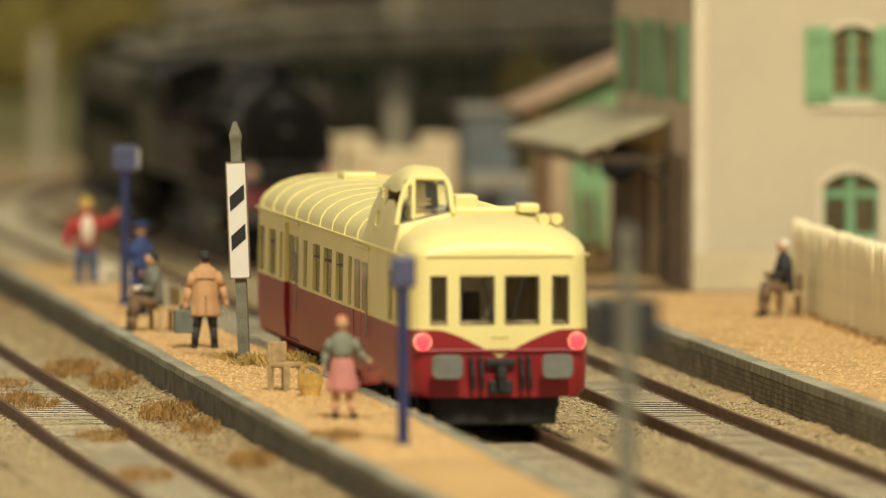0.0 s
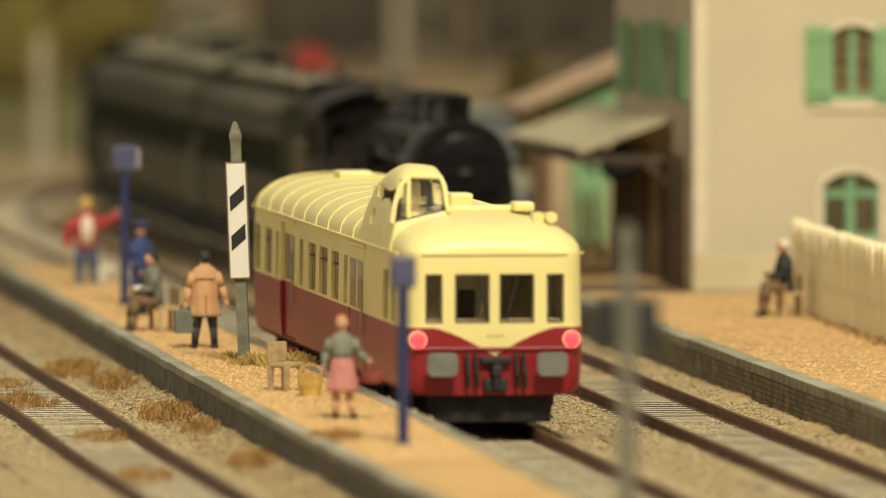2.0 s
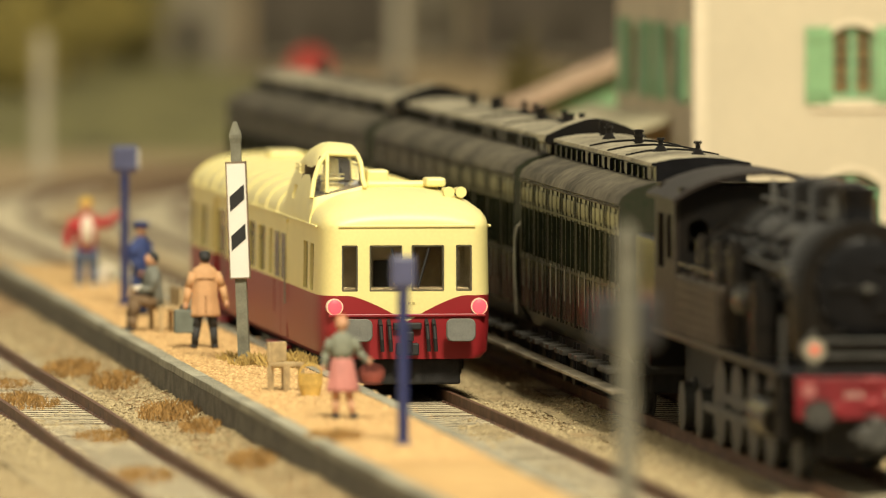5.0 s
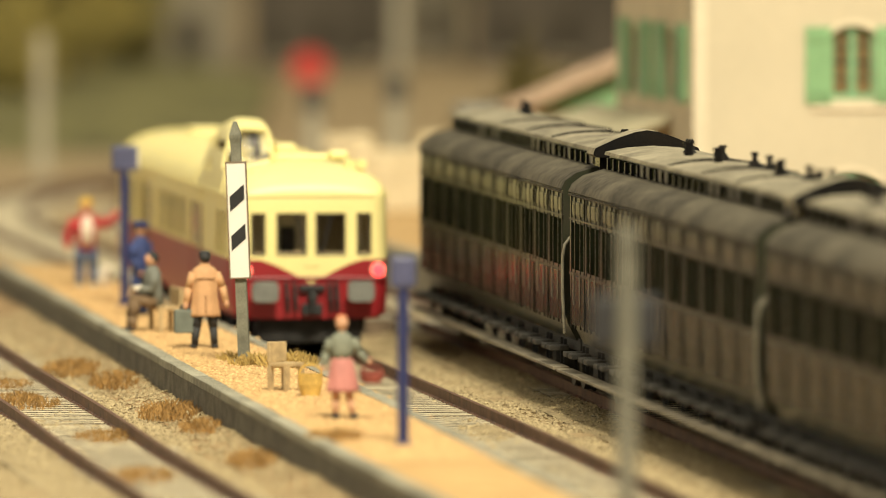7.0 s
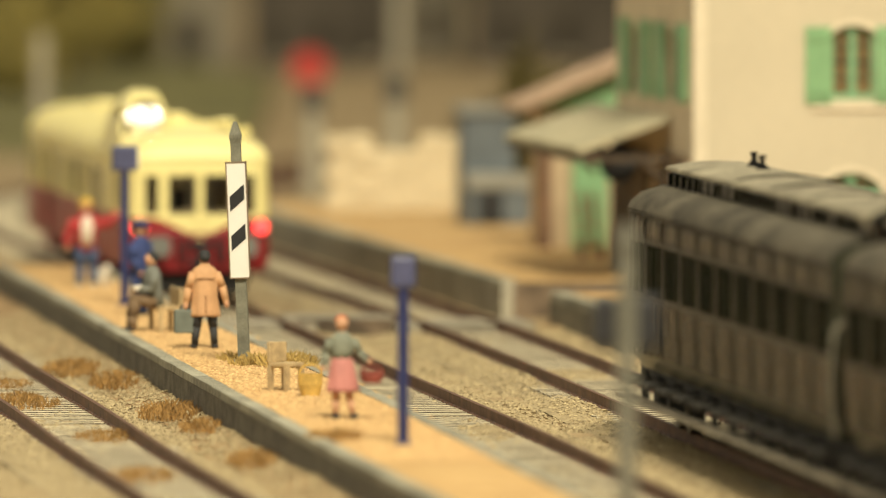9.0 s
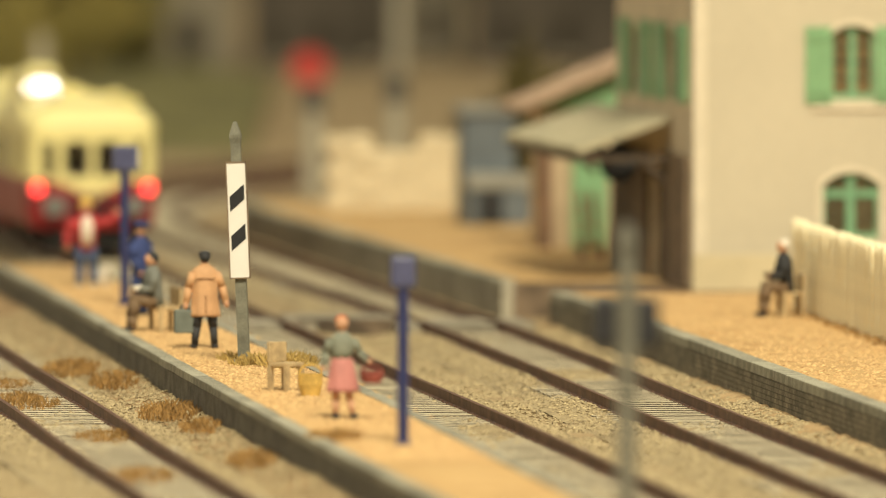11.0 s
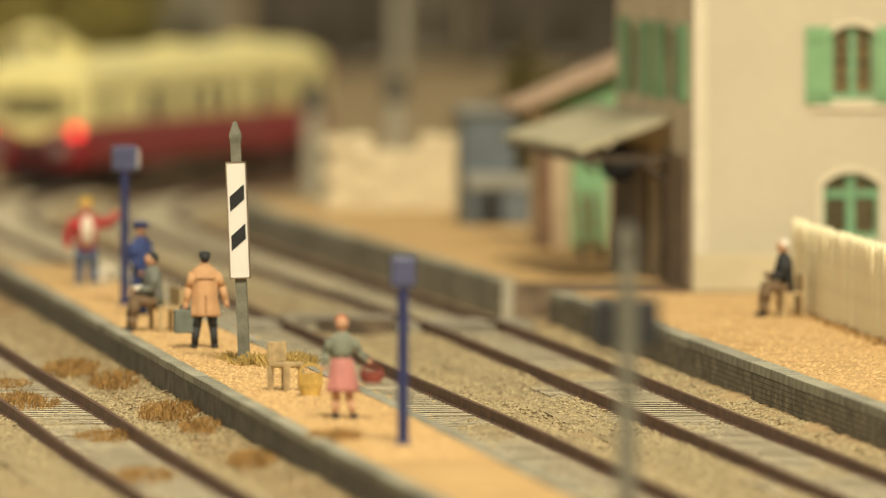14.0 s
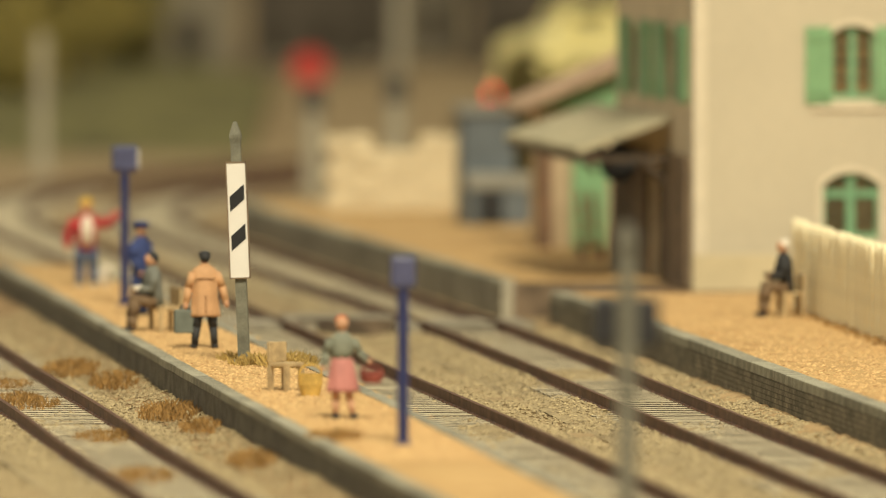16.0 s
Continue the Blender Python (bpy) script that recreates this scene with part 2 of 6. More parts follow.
def cut(ob, bm_cut):
    """Take the cutter's volume out of a mesh object."""
    bpy.context.view_layer.update()
    cutter = new("cutter", to_mesh("cutter", bm_cut, []))
    cutter.matrix_world = ob.matrix_world.copy()
    mod = ob.modifiers.new("cut", "BOOLEAN")
    mod.operation, mod.object, mod.solver = "DIFFERENCE", cutter, "EXACT"
    mod.use_self = True
    old = ob.data
    ob.data = bpy.data.meshes.new_from_object(ob.evaluated_get(bpy.context.evaluated_depsgraph_get()))
    ob.modifiers.clear()
    bpy.data.meshes.remove(old)
    bpy.data.objects.remove(cutter)
    return ob


def plain_smooth(ob, angle=35):
    me = ob.data
    me.polygons.foreach_set("use_smooth", [True] * len(me.polygons))
    me.set_sharp_from_angle(angle=radians(angle))
    return ob


# ---- the railcar ----
def livery():
    """Cream over red, with the red dropping to a point on each end."""
    m = mat("railcar_livery", (0.80, 0.70, 0.30), 0.40, var=0.05, scale=0.06, fine=1.5, bump=0.03)
    n, l = m.node_tree.nodes, m.node_tree.links
    b = n["Principled BSDF"]
    src = b.inputs["Base Color"].links[0].from_socket
    tc = n.new("ShaderNodeTexCoord")
    sep = n.new("ShaderNodeSeparateXYZ")
    l.new(tc.outputs["Object"], sep.inputs[0])

    def op(kind, a, c=None, d=None, clamp=False):
        k = n.new("ShaderNodeMath")
        k.operation, k.use_clamp = kind, clamp
        for i, v in enumerate((a, c, d)):
            if v is None:
                continue
            if isinstance(v, (int, float)):
                k.inputs[i].default_value = v
            else:
                l.new(v, k.inputs[i])
        return k.outputs[0]

    ax = op("ABSOLUTE", sep.outputs["X"])
    near = op("SUBTRACT", 1.0, op("DIVIDE", ax, 11.5 * MM), clamp=True)
    vee = op("MULTIPLY", op("POWER", near, 1.35), 5.2 * MM)
    mid = op("ABSOLUTE", op("SUBTRACT", sep.outputs["Y"], 125.5 * MM))
    at_end = op("GREATER_THAN", mid, 122.0 * MM)
    edge = op("SUBTRACT", 19.1 * MM, op("MULTIPLY", vee, at_end))
    upper = op("GREATER_THAN", sep.outputs["Z"], edge)
    mix = n.new("ShaderNodeMix")
    mix.data_type = "RGBA"
    l.new(upper, mix.inputs["Factor"])
    mix.inputs["A"].default_value = (0.25, 0.016, 0.02, 1)
    l.new(src, mix.inputs["B"])
    l.new(mix.outputs["Result"], b.inputs["Base Color"])
    return m


LIVERY = livery()
PANE = mat("dark_window", (0.045, 0.039, 0.027), 0.14, var=0.45, scale=0.12, bump=0, spec=0.5)
# Side glass is lighter than PANE: its reflection is painted in.
SIDE_PANE = mat("side_window_reflection", (0.10, 0.085, 0.05), 0.2, var=0.4, scale=0.12, bump=0, spec=0.5)
CAB_GLASS = glass("cab_glass", (0.93, 0.91, 0.84))
COACH_PANE = mat("coach_window", (0.016, 0.020, 0.012), 0.55, var=0.4, scale=0.15, bump=0, spec=0.0)
STEP_TOP = mat("worn_step", (0.045, 0.04, 0.031), 0.6, var=0.4, scale=0.15)
FOOT = mat("dusty_footboard", (0.36, 0.305, 0.215), 0.8, var=0.35, scale=0.1)
RUBBER = mat("window_rubber", (0.10, 0.085, 0.05), 0.6)
INSIDE = mat("interior_brown", (0.20, 0.155, 0.09), 0.7, var=0.3)
STEEL = mat("worn_steel", (0.30, 0.27, 0.22), 0.4, metal=0.7)
DULL = mat("dull_grey_metal", (0.06, 0.058, 0.052), 0.5, var=0.3)
PALE_PIPE = mat("pale_grey_pipe", (0.40, 0.37, 0.28), 0.55, var=0.25)
WHITE_INK = mat("white_lettering", (0.36, 0.24, 0.21), 0.6, var=0.05)

WHEEL_SPIN = []


def wheelset(parent, y, r, label=""):
    bm = B()
    for sx in (-1, 1):
        cyl(bm, (sx * 7.2, 0, 0), (sx * 9.6, 0, 0), r, n=20)
        cyl(bm, (sx * 7.2, 0, 0), (sx * 7.7, 0, 0), r + 0.6, n=20)
    cyl(bm, (-8, 0, 0), (8, 0, 0), 0.9, n=8)
    w = part("wheelset", bm, DULL, parent, label, at(0, y, r))
    WHEEL_SPIN.append((w, y, r, parent))
    return w


def railcar():
    top = thing("railcar", 0, 0, 0, 0, "cream and dark red railcar with raised driving lookout", "railcar")
    L = 251.0

    def ring(y, w, zt, zb=6.6):
        eave = 32.6
        pts = [(-w + 1.6, y, zb), (-w + 0.4, y, zb + 1.2), (-w, y, 13), (-w, y, 19.1), (-w + 0.25, y, 31.8), (-w + 0.2, y, eave)]
        for a in (12, 26, 42, 58, 74, 90):
            c, s = math.cos(radians(a)), math.sin(radians(a))
            pts.append(((-w + 0.2) * c ** 0.75, y, eave + (zt - eave) * s ** 0.9))
        full = pts + [(-p[0], p[1], p[2]) for p in reversed(pts[:-1])]
        return full

    ends = [(0.0, 13.4, 33.2), (0.25, 14.4, 34.2), (0.9, 15.3, 35.4), (2.2, 16.2, 36.6), (4.5, 16.8, 37.7), (8, 17.15, 38.6), (14, 17.2, 39.3), (24, 17.2, 39.6)]
    rings = [ring(*e) for e in ends] + [ring(y, 17.2, 39.6) for y in (60, 125, 190)] + [ring(L - e[0], e[1], e[2]) for e in reversed(ends)]
    bm = B()
    loft(bm, rings)
    bmesh.ops.recalc_face_normals(bm, faces=bm.faces)
    body = part("body", bm, [LIVERY], top, "cream over dark red painted body")
    # window openings
    side_windows = [(12.0, 18.0), (22.0, 29.2), (84.6, 90.2), (98, 110), (116.3, 130), (135.7, 148), (157.3, 163.5), (199.5, 204.6), (211.5, 223.6), (232.6, 242)]
    doors = [(58, 81), (172, 196)]
    front = [(-12.9, -9.7), (-7.4, -0.9), (0.9, 7.4), (9.7, 12.9)]
    c = B()
    for y0 in (-1, L - 1.3):
        for x0, x1 in front:
            box(c, x0, x1, y0, y0 + 2.3, 19.9, 29.0, 0.25)
    for sx in (-1, 1):
        for y0, y1 in side_windows:
            box(c, sx * 16.0, sx * 18.5, y0, y1, 19.6, 28.9, 0)
        for y0, y1 in doors:
            box(c, sx * (16.5 if y0 < 100 else 15.6), sx * 18.5, y0, y1, 8.0, 31.4, 0)
    box(c, -13.4, 13.4, 0.9, 13.0, 16.5, 30.4, 0)
    cut(body, c)
    plain_smooth(body, 28)
    for y0, far in ((0.55, 0), (L - 1.15, 1)):
        for x0, x1 in front:
            p = part("window", box(B(), x0 + 0.1, x1 - 0.1, y0, y0 + (0.5 if far else 0.25), 20.0, 28.9), PANE if far else CAB_GLASS, top, "dark glazed cab window")
            p.visible_shadow = bool(far)
            f = B()
            ya = y0 - 0.45 if not far else y0 + 0.55
            for a in ((x0, x0 + 0.3, 19.9, 29.0), (x1 - 0.3, x1, 19.9, 29.0), (x0, x1, 19.9, 20.2), (x0, x1, 28.7, 29.0)):
                box(f, a[0], a[1], ya, ya + 0.3, a[2], a[3])
            part("frame", f, RUBBER, p)
    for i, sx in enumerate((-1, 1)):
        for y0, y1 in side_windows:
            part("window", box(B(), sx * 16.3 - 0.15, sx * 16.3 + 0.15, y0 + 0.1, y1 - 0.1, 19.7, 28.8), SIDE_PANE, top, "glazed side window with painted reflection")
            if y1 - y0 > 8.5:
                part("window_bar", box(B(), sx * 16.75 - 0.1, sx * 16.75 + 0.1, y0 + 0.1, y1 - 0.1, 26.2, 26.5), RUBBER, top)
        for y0, y1 in doors:
            mid = (y0 + y1) / 2
            for a, b2 in ((y0 + 0.2, mid - 0.15), (mid + 0.15, y1 - 0.2)):
                dx = sx * (16.85 if y0 < 100 else 16.0)
                bm = box(B(), dx - 0.25, dx + 0.25, a, b2, 8.1, 31.2, 0.1)
                d = part("door", bm, LIVERY, top, "folding side door")
                part("window", box(B(), dx + sx * 0.27 - 0.1, dx + sx * 0.27 + 0.1, a + 1.6, b2 - 1.6, 19.6, 28.8), SIDE_PANE, d)
            bm = B()
            cyl(bm, (sx * 17.7, y0 - 1.0, 15), (sx * 17.7, y0 - 1.0, 26), 0.22, n=6)
            part("handrail", bm, STEEL, top)
            part("step", box(B(), sx * 16.2, sx * 18.6, y0 - 1, y1 + 1, 5.6, 6.4, 0.1), RED, top)
            part("door_lintel", box(B(), sx * 16.9, sx * 17.35, y0 - 1.5, y1 + 1.5, 31.3, 32.0, 0.1), CREAM, top)
    # cab interior behind the end glass
    lining = B()
    box(lining, -13.2, 13.2, 12.2, 12.8, 16.7, 30.2)
    box(lining, -13.2, 13.2, 1.3, 12.2, 16.7, 17.3)
    box(lining, -13.2, 13.2, 1.3, 12.2, 29.8, 30.2)
    for sx in (-1, 1):
        box(lining, sx * 12.9, sx * 13.3, 1.3, 12.2, 17.3, 29.8)
    cab = part("cab_lining", lining, CABIN, top, "dull brown cab interior")
    desk = B()
    box(desk, -12.5, 12.5, 1.5, 4.2, 17.3, 20.6, 0.3)
    cyl(desk, (-2.4, 3.0, 20.4), (-1.6, 3.2, 23.4), 0.25, n=8)
    part("driver_desk", desk, INSIDE, cab)
    stool = B()
    box(stool, -5.6, -2.0, 8.0, 11.0, 19.4, 20.4, 0.4)
    box(stool, -5.4, -2.2, 10.4, 11.2, 20.2, 25.6, 0.4)
    part("seat", stool, DARK, cab)
    door_ = B()
    box(door_, 3.0, 8.4, 11.9, 12.3, 17.3, 29.0, 0.2)
    part("partition_door", door_, INSIDE, cab)
    part("notice", box(B(), 10.4, 12.0, 11.9, 12.15, 21.5, 27.5), WHITE, cab)
    # seam under the roof
    for sx in (-1, 1):
        part("rain_strip", box(B(), sx * 17.0, sx * 17.45, 6, L - 6, 32.3, 32.75, 0.1), CREAM, top)
    for y0 in (-0.35, L - 0.1):
        part("rain_strip", box(B(), -13.5, 13.5, y0, y0 + 0.45, 32.5, 33.0, 0.1), CREAM, top)
    # lookout flush with one side of the roof
    bm = B()
    rings = []
    for y, zt in ((18.4, 36.2), (19.6, 39.4), (20.9, 43.0), (22.4, 45.6), (24.6, 47.3), (30, 48.3), (38, 48.2), (45, 47.5), (52, 46.2), (58, 44.2), (62.5, 41.4), (65.0, 38.4), (66, 34.0)):
        zb = 32.4
        h = zt - zb
        lean = 0.17 * h
        left, right = -17.2 + lean * 0.75, -4.6 - lean * 0.62
        r0, r1 = min(4.2, h * 0.34), min(1.9, h * 0.2)
        rr = [(-17.25, y, zb), (-17.25 + lean * 0.2, y, zb + 0.35 * h)]
        for a in (180, 155, 130, 110, 90):
            rr.append((left + r0 + r0 * math.cos(radians(a)), y, zt - r0 + r0 * math.sin(radians(a))))
        for a in (90, 70, 50, 25, 0):
            rr.append((right - r1 + r1 * math.cos(radians(a)), y, zt - 0.25 - r1 + r1 * math.sin(radians(a))))
        rr += [(-4.9, y, zb + 0.35 * h), (-4.6, y, zb)]
        rings.append(rr)
    loft(bm, rings)
    bmesh.ops.recalc_face_normals(bm, faces=bm.faces)
    look_out = part("lookout", bm, [CREAM, INSIDE], top, "raised cream driving lookout")
    c = B()
    loft(c, [[(-16.6, y, 37.6), (-6.1, y, 40.0), (-6.5, y, 44.8), (-7.1, y, 46.1), (-12.9, y, 46.6), (-14.4, y, 45.6), (-15.5, y, 43.0)] for y in (8, 42)], 1)
    loft(c, [[(-13.2, y, 40.6), (-7.4, y, 40.6), (-8.2, y, 43.6), (-12.6, y, 43.6)] for y in (40, 75)], 1)
    bmesh.ops.recalc_face_normals(c, faces=c.faces)
    box(c, -20, -15.2, 42, 49, 41.6, 44.4, 0.2)
    box(c, -20, -15.6, 46, 51, 36.4, 39.2, 0.2)
    box(c, -7.4, -2, 27, 40, 40.6, 45.4, 0.3)
    cut(look_out, c)
    plain_smooth(look_out, 40)
    seat = B()
    loft(seat, [[(-11.5 + w * math.cos(radians(a)), 30 + d * math.sin(radians(a)), z) for a in range(0, 360, 24)] for z, w, d in ((38.6, 2.6, 2.0), (40.6, 2.3, 1.8), (42.2, 1.6, 1.4), (44.6, 1.5, 1.3), (45.3, 0.8, 0.7))])
    for z in (40.2, 41.0, 41.8):
        box(seat, -13.9, -9.1, 27.4, 28.2, z, z + 0.4, 0.1)
    part("seat", seat, CREAM, look_out, "cream driver's seat")
    # leaning glass with a corner post, in a thin rounded surround
    face = [(19.3, 38.2), (20.35, 41.0), (21.6, 44.4), (23.2, 46.2)]
    edge_l = [(-16.6, 37.6), (-16.0, 41.0), (-14.8, 44.4), (-13.2, 46.3)]
    edge_r = [(-6.0, 39.9), (-6.2, 41.0), (-6.5, 44.4), (-7.0, 46.0)]
    pane = B()
    loft(pane, [[(l[0], f[0] + 0.5, l[1]), (r[0], f[0] + 0.5, r[1]), (r[0], f[0] + 0.7, r[1]), (l[0], f[0] + 0.7, l[1])] for f, l, r in zip(face, edge_l, edge_r)])
    bmesh.ops.recalc_face_normals(pane, faces=pane.faces)
    p = part("window", pane, CLEAR, look_out, "clear leaning lookout window")
    p.visible_shadow = False
    bm = B()
    bead = [(e[0], f[0] + 0.1, e[1]) for f, e in zip(face, edge_l)] + [(e[0], f[0] + 0.1, e[1]) for f, e in reversed(list(zip(face, edge_r)))]
    for q0, q1 in zip(bead, bead[1:]):
        cyl(bm, q0, q1, 0.5, n=10)
        ball(bm, q1, 0.5, n=10)
    part("window_surround", bm, CREAM, look_out, "rounded cream window surround")
    bm = B()
    for q0, q1 in (((-13.5, 19.6, 38.6), (-13.4, 20.5, 41.2)), ((-13.4, 20.5, 41.2), (-13.2, 21.8, 44.4)), ((-13.2, 21.8, 44.4), (-13.0, 23.4, 46.3))):
        cyl(bm, q0, q1, 0.42, n=8)
    part("corner_post", bm, CREAM, look_out)
    for z in (42.5, 43.3):
        part("louvre", box(B(), -16.4, -16.0, 42, 49, z, z + 0.35), CREAM, look_out)
    # roof fittings
    for y in range(76, 240, 20):
        bm = B()
        prof = []
        for a in range(0, 181, 12):
            cc, ss = math.cos(radians(a)), math.sin(radians(a))
            sgn = 1 if cc >= 0 else -1
            prof.append((17.0 * sgn * abs(cc) ** 0.75, 32.6 + 7.0 * ss ** 0.9))
        loft(bm, [[(x * 1.012, y - 0.2, z + 0.13) for x, z in prof], [(x * 1.012, y + 0.2, z + 0.13) for x, z in prof]], closed=False)
        loft(bm, [[(x * 0.99, y - 0.2, z - 0.1) for x, z in prof], [(x * 1.012, y - 0.2, z + 0.13) for x, z in prof]], closed=False)
        part("roof_rib", bm, CREAM, top)
    part("roof_box", box(B(), -3.0, 1.4, 40, 47, 39.2, 42.4, 0.5), CREAM, top)
    duct = cyl(B(), (-4.2, 27, 39.9), (9.5, 27, 39.9), 0.85, n=14)
    ball(duct, (-4.2, 27, 39.9), 0.85, n=12)
    box(duct, -3.6, 9.8, 27.2, 31, 38.4, 40.3, 0.4)
    part("roof_duct", duct, CREAM, top, "cream pipe across the roof")
    part("roof_vent", box(B(), 6.6, 10.6, 22, 28, 39.6, 41.4, 0.5), CREAM, top)
    part("roof_vent", box(B(), -4, 4, 128, 142, 39.2, 41.0, 0.5), CREAM, top)
    part("roof_vent", box(B(), -4, 3, 205, 215, 39.2, 40.8, 0.5), CREAM, top)
    for x in (9.6, 12.0):
        bm = B()
        cyl(bm, (x, 10, 39.0), (x, 18, 39.2), 0.95, 0.5, n=14)
        cyl(bm, (x, 9.6, 39.0), (x, 10, 39.0), 1.1, n=14)
        box(bm, x - 0.4, x + 0.4, 11, 13, 36.6, 39)
        part("horn", bm, CREAM, top)
    for y, s in ((0.0, -1), (L, 1)):
        for x in (-14.3, 14.3):
            yy = y - s * 1.1
            bm = B()
            cyl(bm, (x, yy, 16.9), (x, yy + s * 1.5, 16.9), 1.7, 1.65, n=24)
            lamp = part("tail_lamp", bm, LAMP_RING, top, "round lamp with pale rim")
            bm = B()
            ball(bm, (x, yy + s * 1.5, 16.9), 1.45, sy=0.35, n=18)
            part("lens", bm, TAIL if s < 0 else LAMP_RING, lamp, "glowing red lens" if s < 0 else "")
        part("bumper_ledge", box(B(), -15.6, 15.6, min(y, y + s * 0.5), max(y, y + s * 0.5), 14.9, 15.5, 0.15), RED, top)
        for x in (-10.2, 10.2):
            pad = B()
            ring_ = []
            for cx, cz, a0 in ((1.75, 1.1, 0), (-1.75, 1.1, 90), (-1.75, -1.1, 180), (1.75, -1.1, 270)):
                ring_ += [(cx + 1.15 * math.cos(radians(a0 + a)), cz + 1.15 * math.sin(radians(a0 + a))) for a in (0, 30, 60, 90)]
            loft(pad, [[(x + px_ * k, y + s * d, 12.45 + pz_ * k) for px_, pz_ in ring_] for d, k in ((3.5, 0.97), (3.6, 1.0), (4.1, 1.0), (4.4, 0.93))])
            bmesh.ops.recalc_face_normals(pad, faces=pad.faces)
            buf = part("buffer", pad, GREY_RUBBER, top, "flat grey rounded buffer pad")
            bm = B()
            cyl(bm, (x, y, 12.4), (x, y + s * 3.7, 12.4), 1.2)
            part("shank", bm, DARK, buf)
        bm = B()
        box(bm, -0.9, 0.9, min(y, y + s * 4), max(y, y + s * 4), 10.2, 12.2, 0.3)
        cyl(bm, (0, y + s * 3.2, 8.0), (0, y + s * 3.2, 13.0), 0.7, n=8)
        box(bm, -2.8, 2.8, min(y, y + s * 1.4), max(y, y + s * 1.4), 12.4, 13.8, 0.3)
        box(bm, -2.2, 2.2, min(y, y + s * 2.0), max(y, y + s * 2.0), 7.4, 9.8, 0.3)
        part("coupling", bm, DARK, top, "black hook coupling")
        for x in (-5.4, -3.7, 3.8, 5.2):
            bm = B()
            pts = [(x, y + s * 0.4, 14.2), (x, y + s * 1.8, 13.2), (x + 0.15, y + s * 2.2, 10.5), (x + 0.35, y + s * 1.7, 8.2)]
            for a, b2 in zip(pts, pts[1:]):
                cyl(bm, a, b2, 0.42, n=8)
            part("brake_hose", bm, DARK, top)
    bm = B()
    for i in range(4):
        box(bm, -1.5 + i * 0.85, -1.0 + i * 0.85, -0.16, 0.05, 17.4, 17.8)
    part("number_marks", bm, mat("faint_ink", (0.50, 0.42, 0.17), 0.6), top)
    # wipers seen behind the glass line
    for x0, x1 in ((-3.0, -1.3), (2.2, 4.4)):
        bm = B()
        cyl(bm, (x0 if x0 < 0 else x1, 0.35, 28.4), (x1 if x0 < 0 else x0, 0.35, 20.6), 0.24, n=6)
        part("wiper", bm, DARK, top)
    # bogies
    for yc in (40, 211):
        bm = B()
        box(bm, -13, 13, yc - 24, yc + 24, 2.6, 6.5, 0.5)
        box(bm, -10, 10, yc - 27, yc + 27, 3.5, 7.5, 0.5)
        for sx in (-1, 1):
            for dy in (-15, 15):
                box(bm, sx * 11.8, sx * 14.2, yc + dy - 3, yc + dy + 3, 3.2, 8, 0.4)
        bg_ = part("bogie", bm, UNDER, top, "black bogie frame")
        for dy in (-15, 15):
            wheelset(top, yc + dy, 4.9)
    bm = B()
    box(bm, -11, 11, 75, 175, 3.4, 7.0, 0.6)
    box(bm, -14.5, 14.5, 14, 240, 6.0, 8.2, 0.2)
    part("underfloor_gear", bm, UNDER, top)
    for y0 in (3, L - 16):
        part("rail_guard", box(B(), -11, 11, y0, y0 + 12, 1.4, 6.6, 0.4), UNDER, top)
    return top


rc = railcar()


# ---- the tank locomotive ----
CAB_ROOF = mat("sooty_brown_roof", (0.024, 0.018, 0.014), 0.5, var=0.4, scale=0.12, fine=1.0, bump=0.2, spec=0.15)
TANK_BROWN = mat("dusty_brown_tank", (0.05, 0.037, 0.025), 0.5, var=0.4, scale=0.12, fine=1.2, bump=0.2, spec=0.15)
FITTING = mat("oily_fitting", (0.035, 0.03, 0.025), 0.25, metal=0.5, var=0.4)

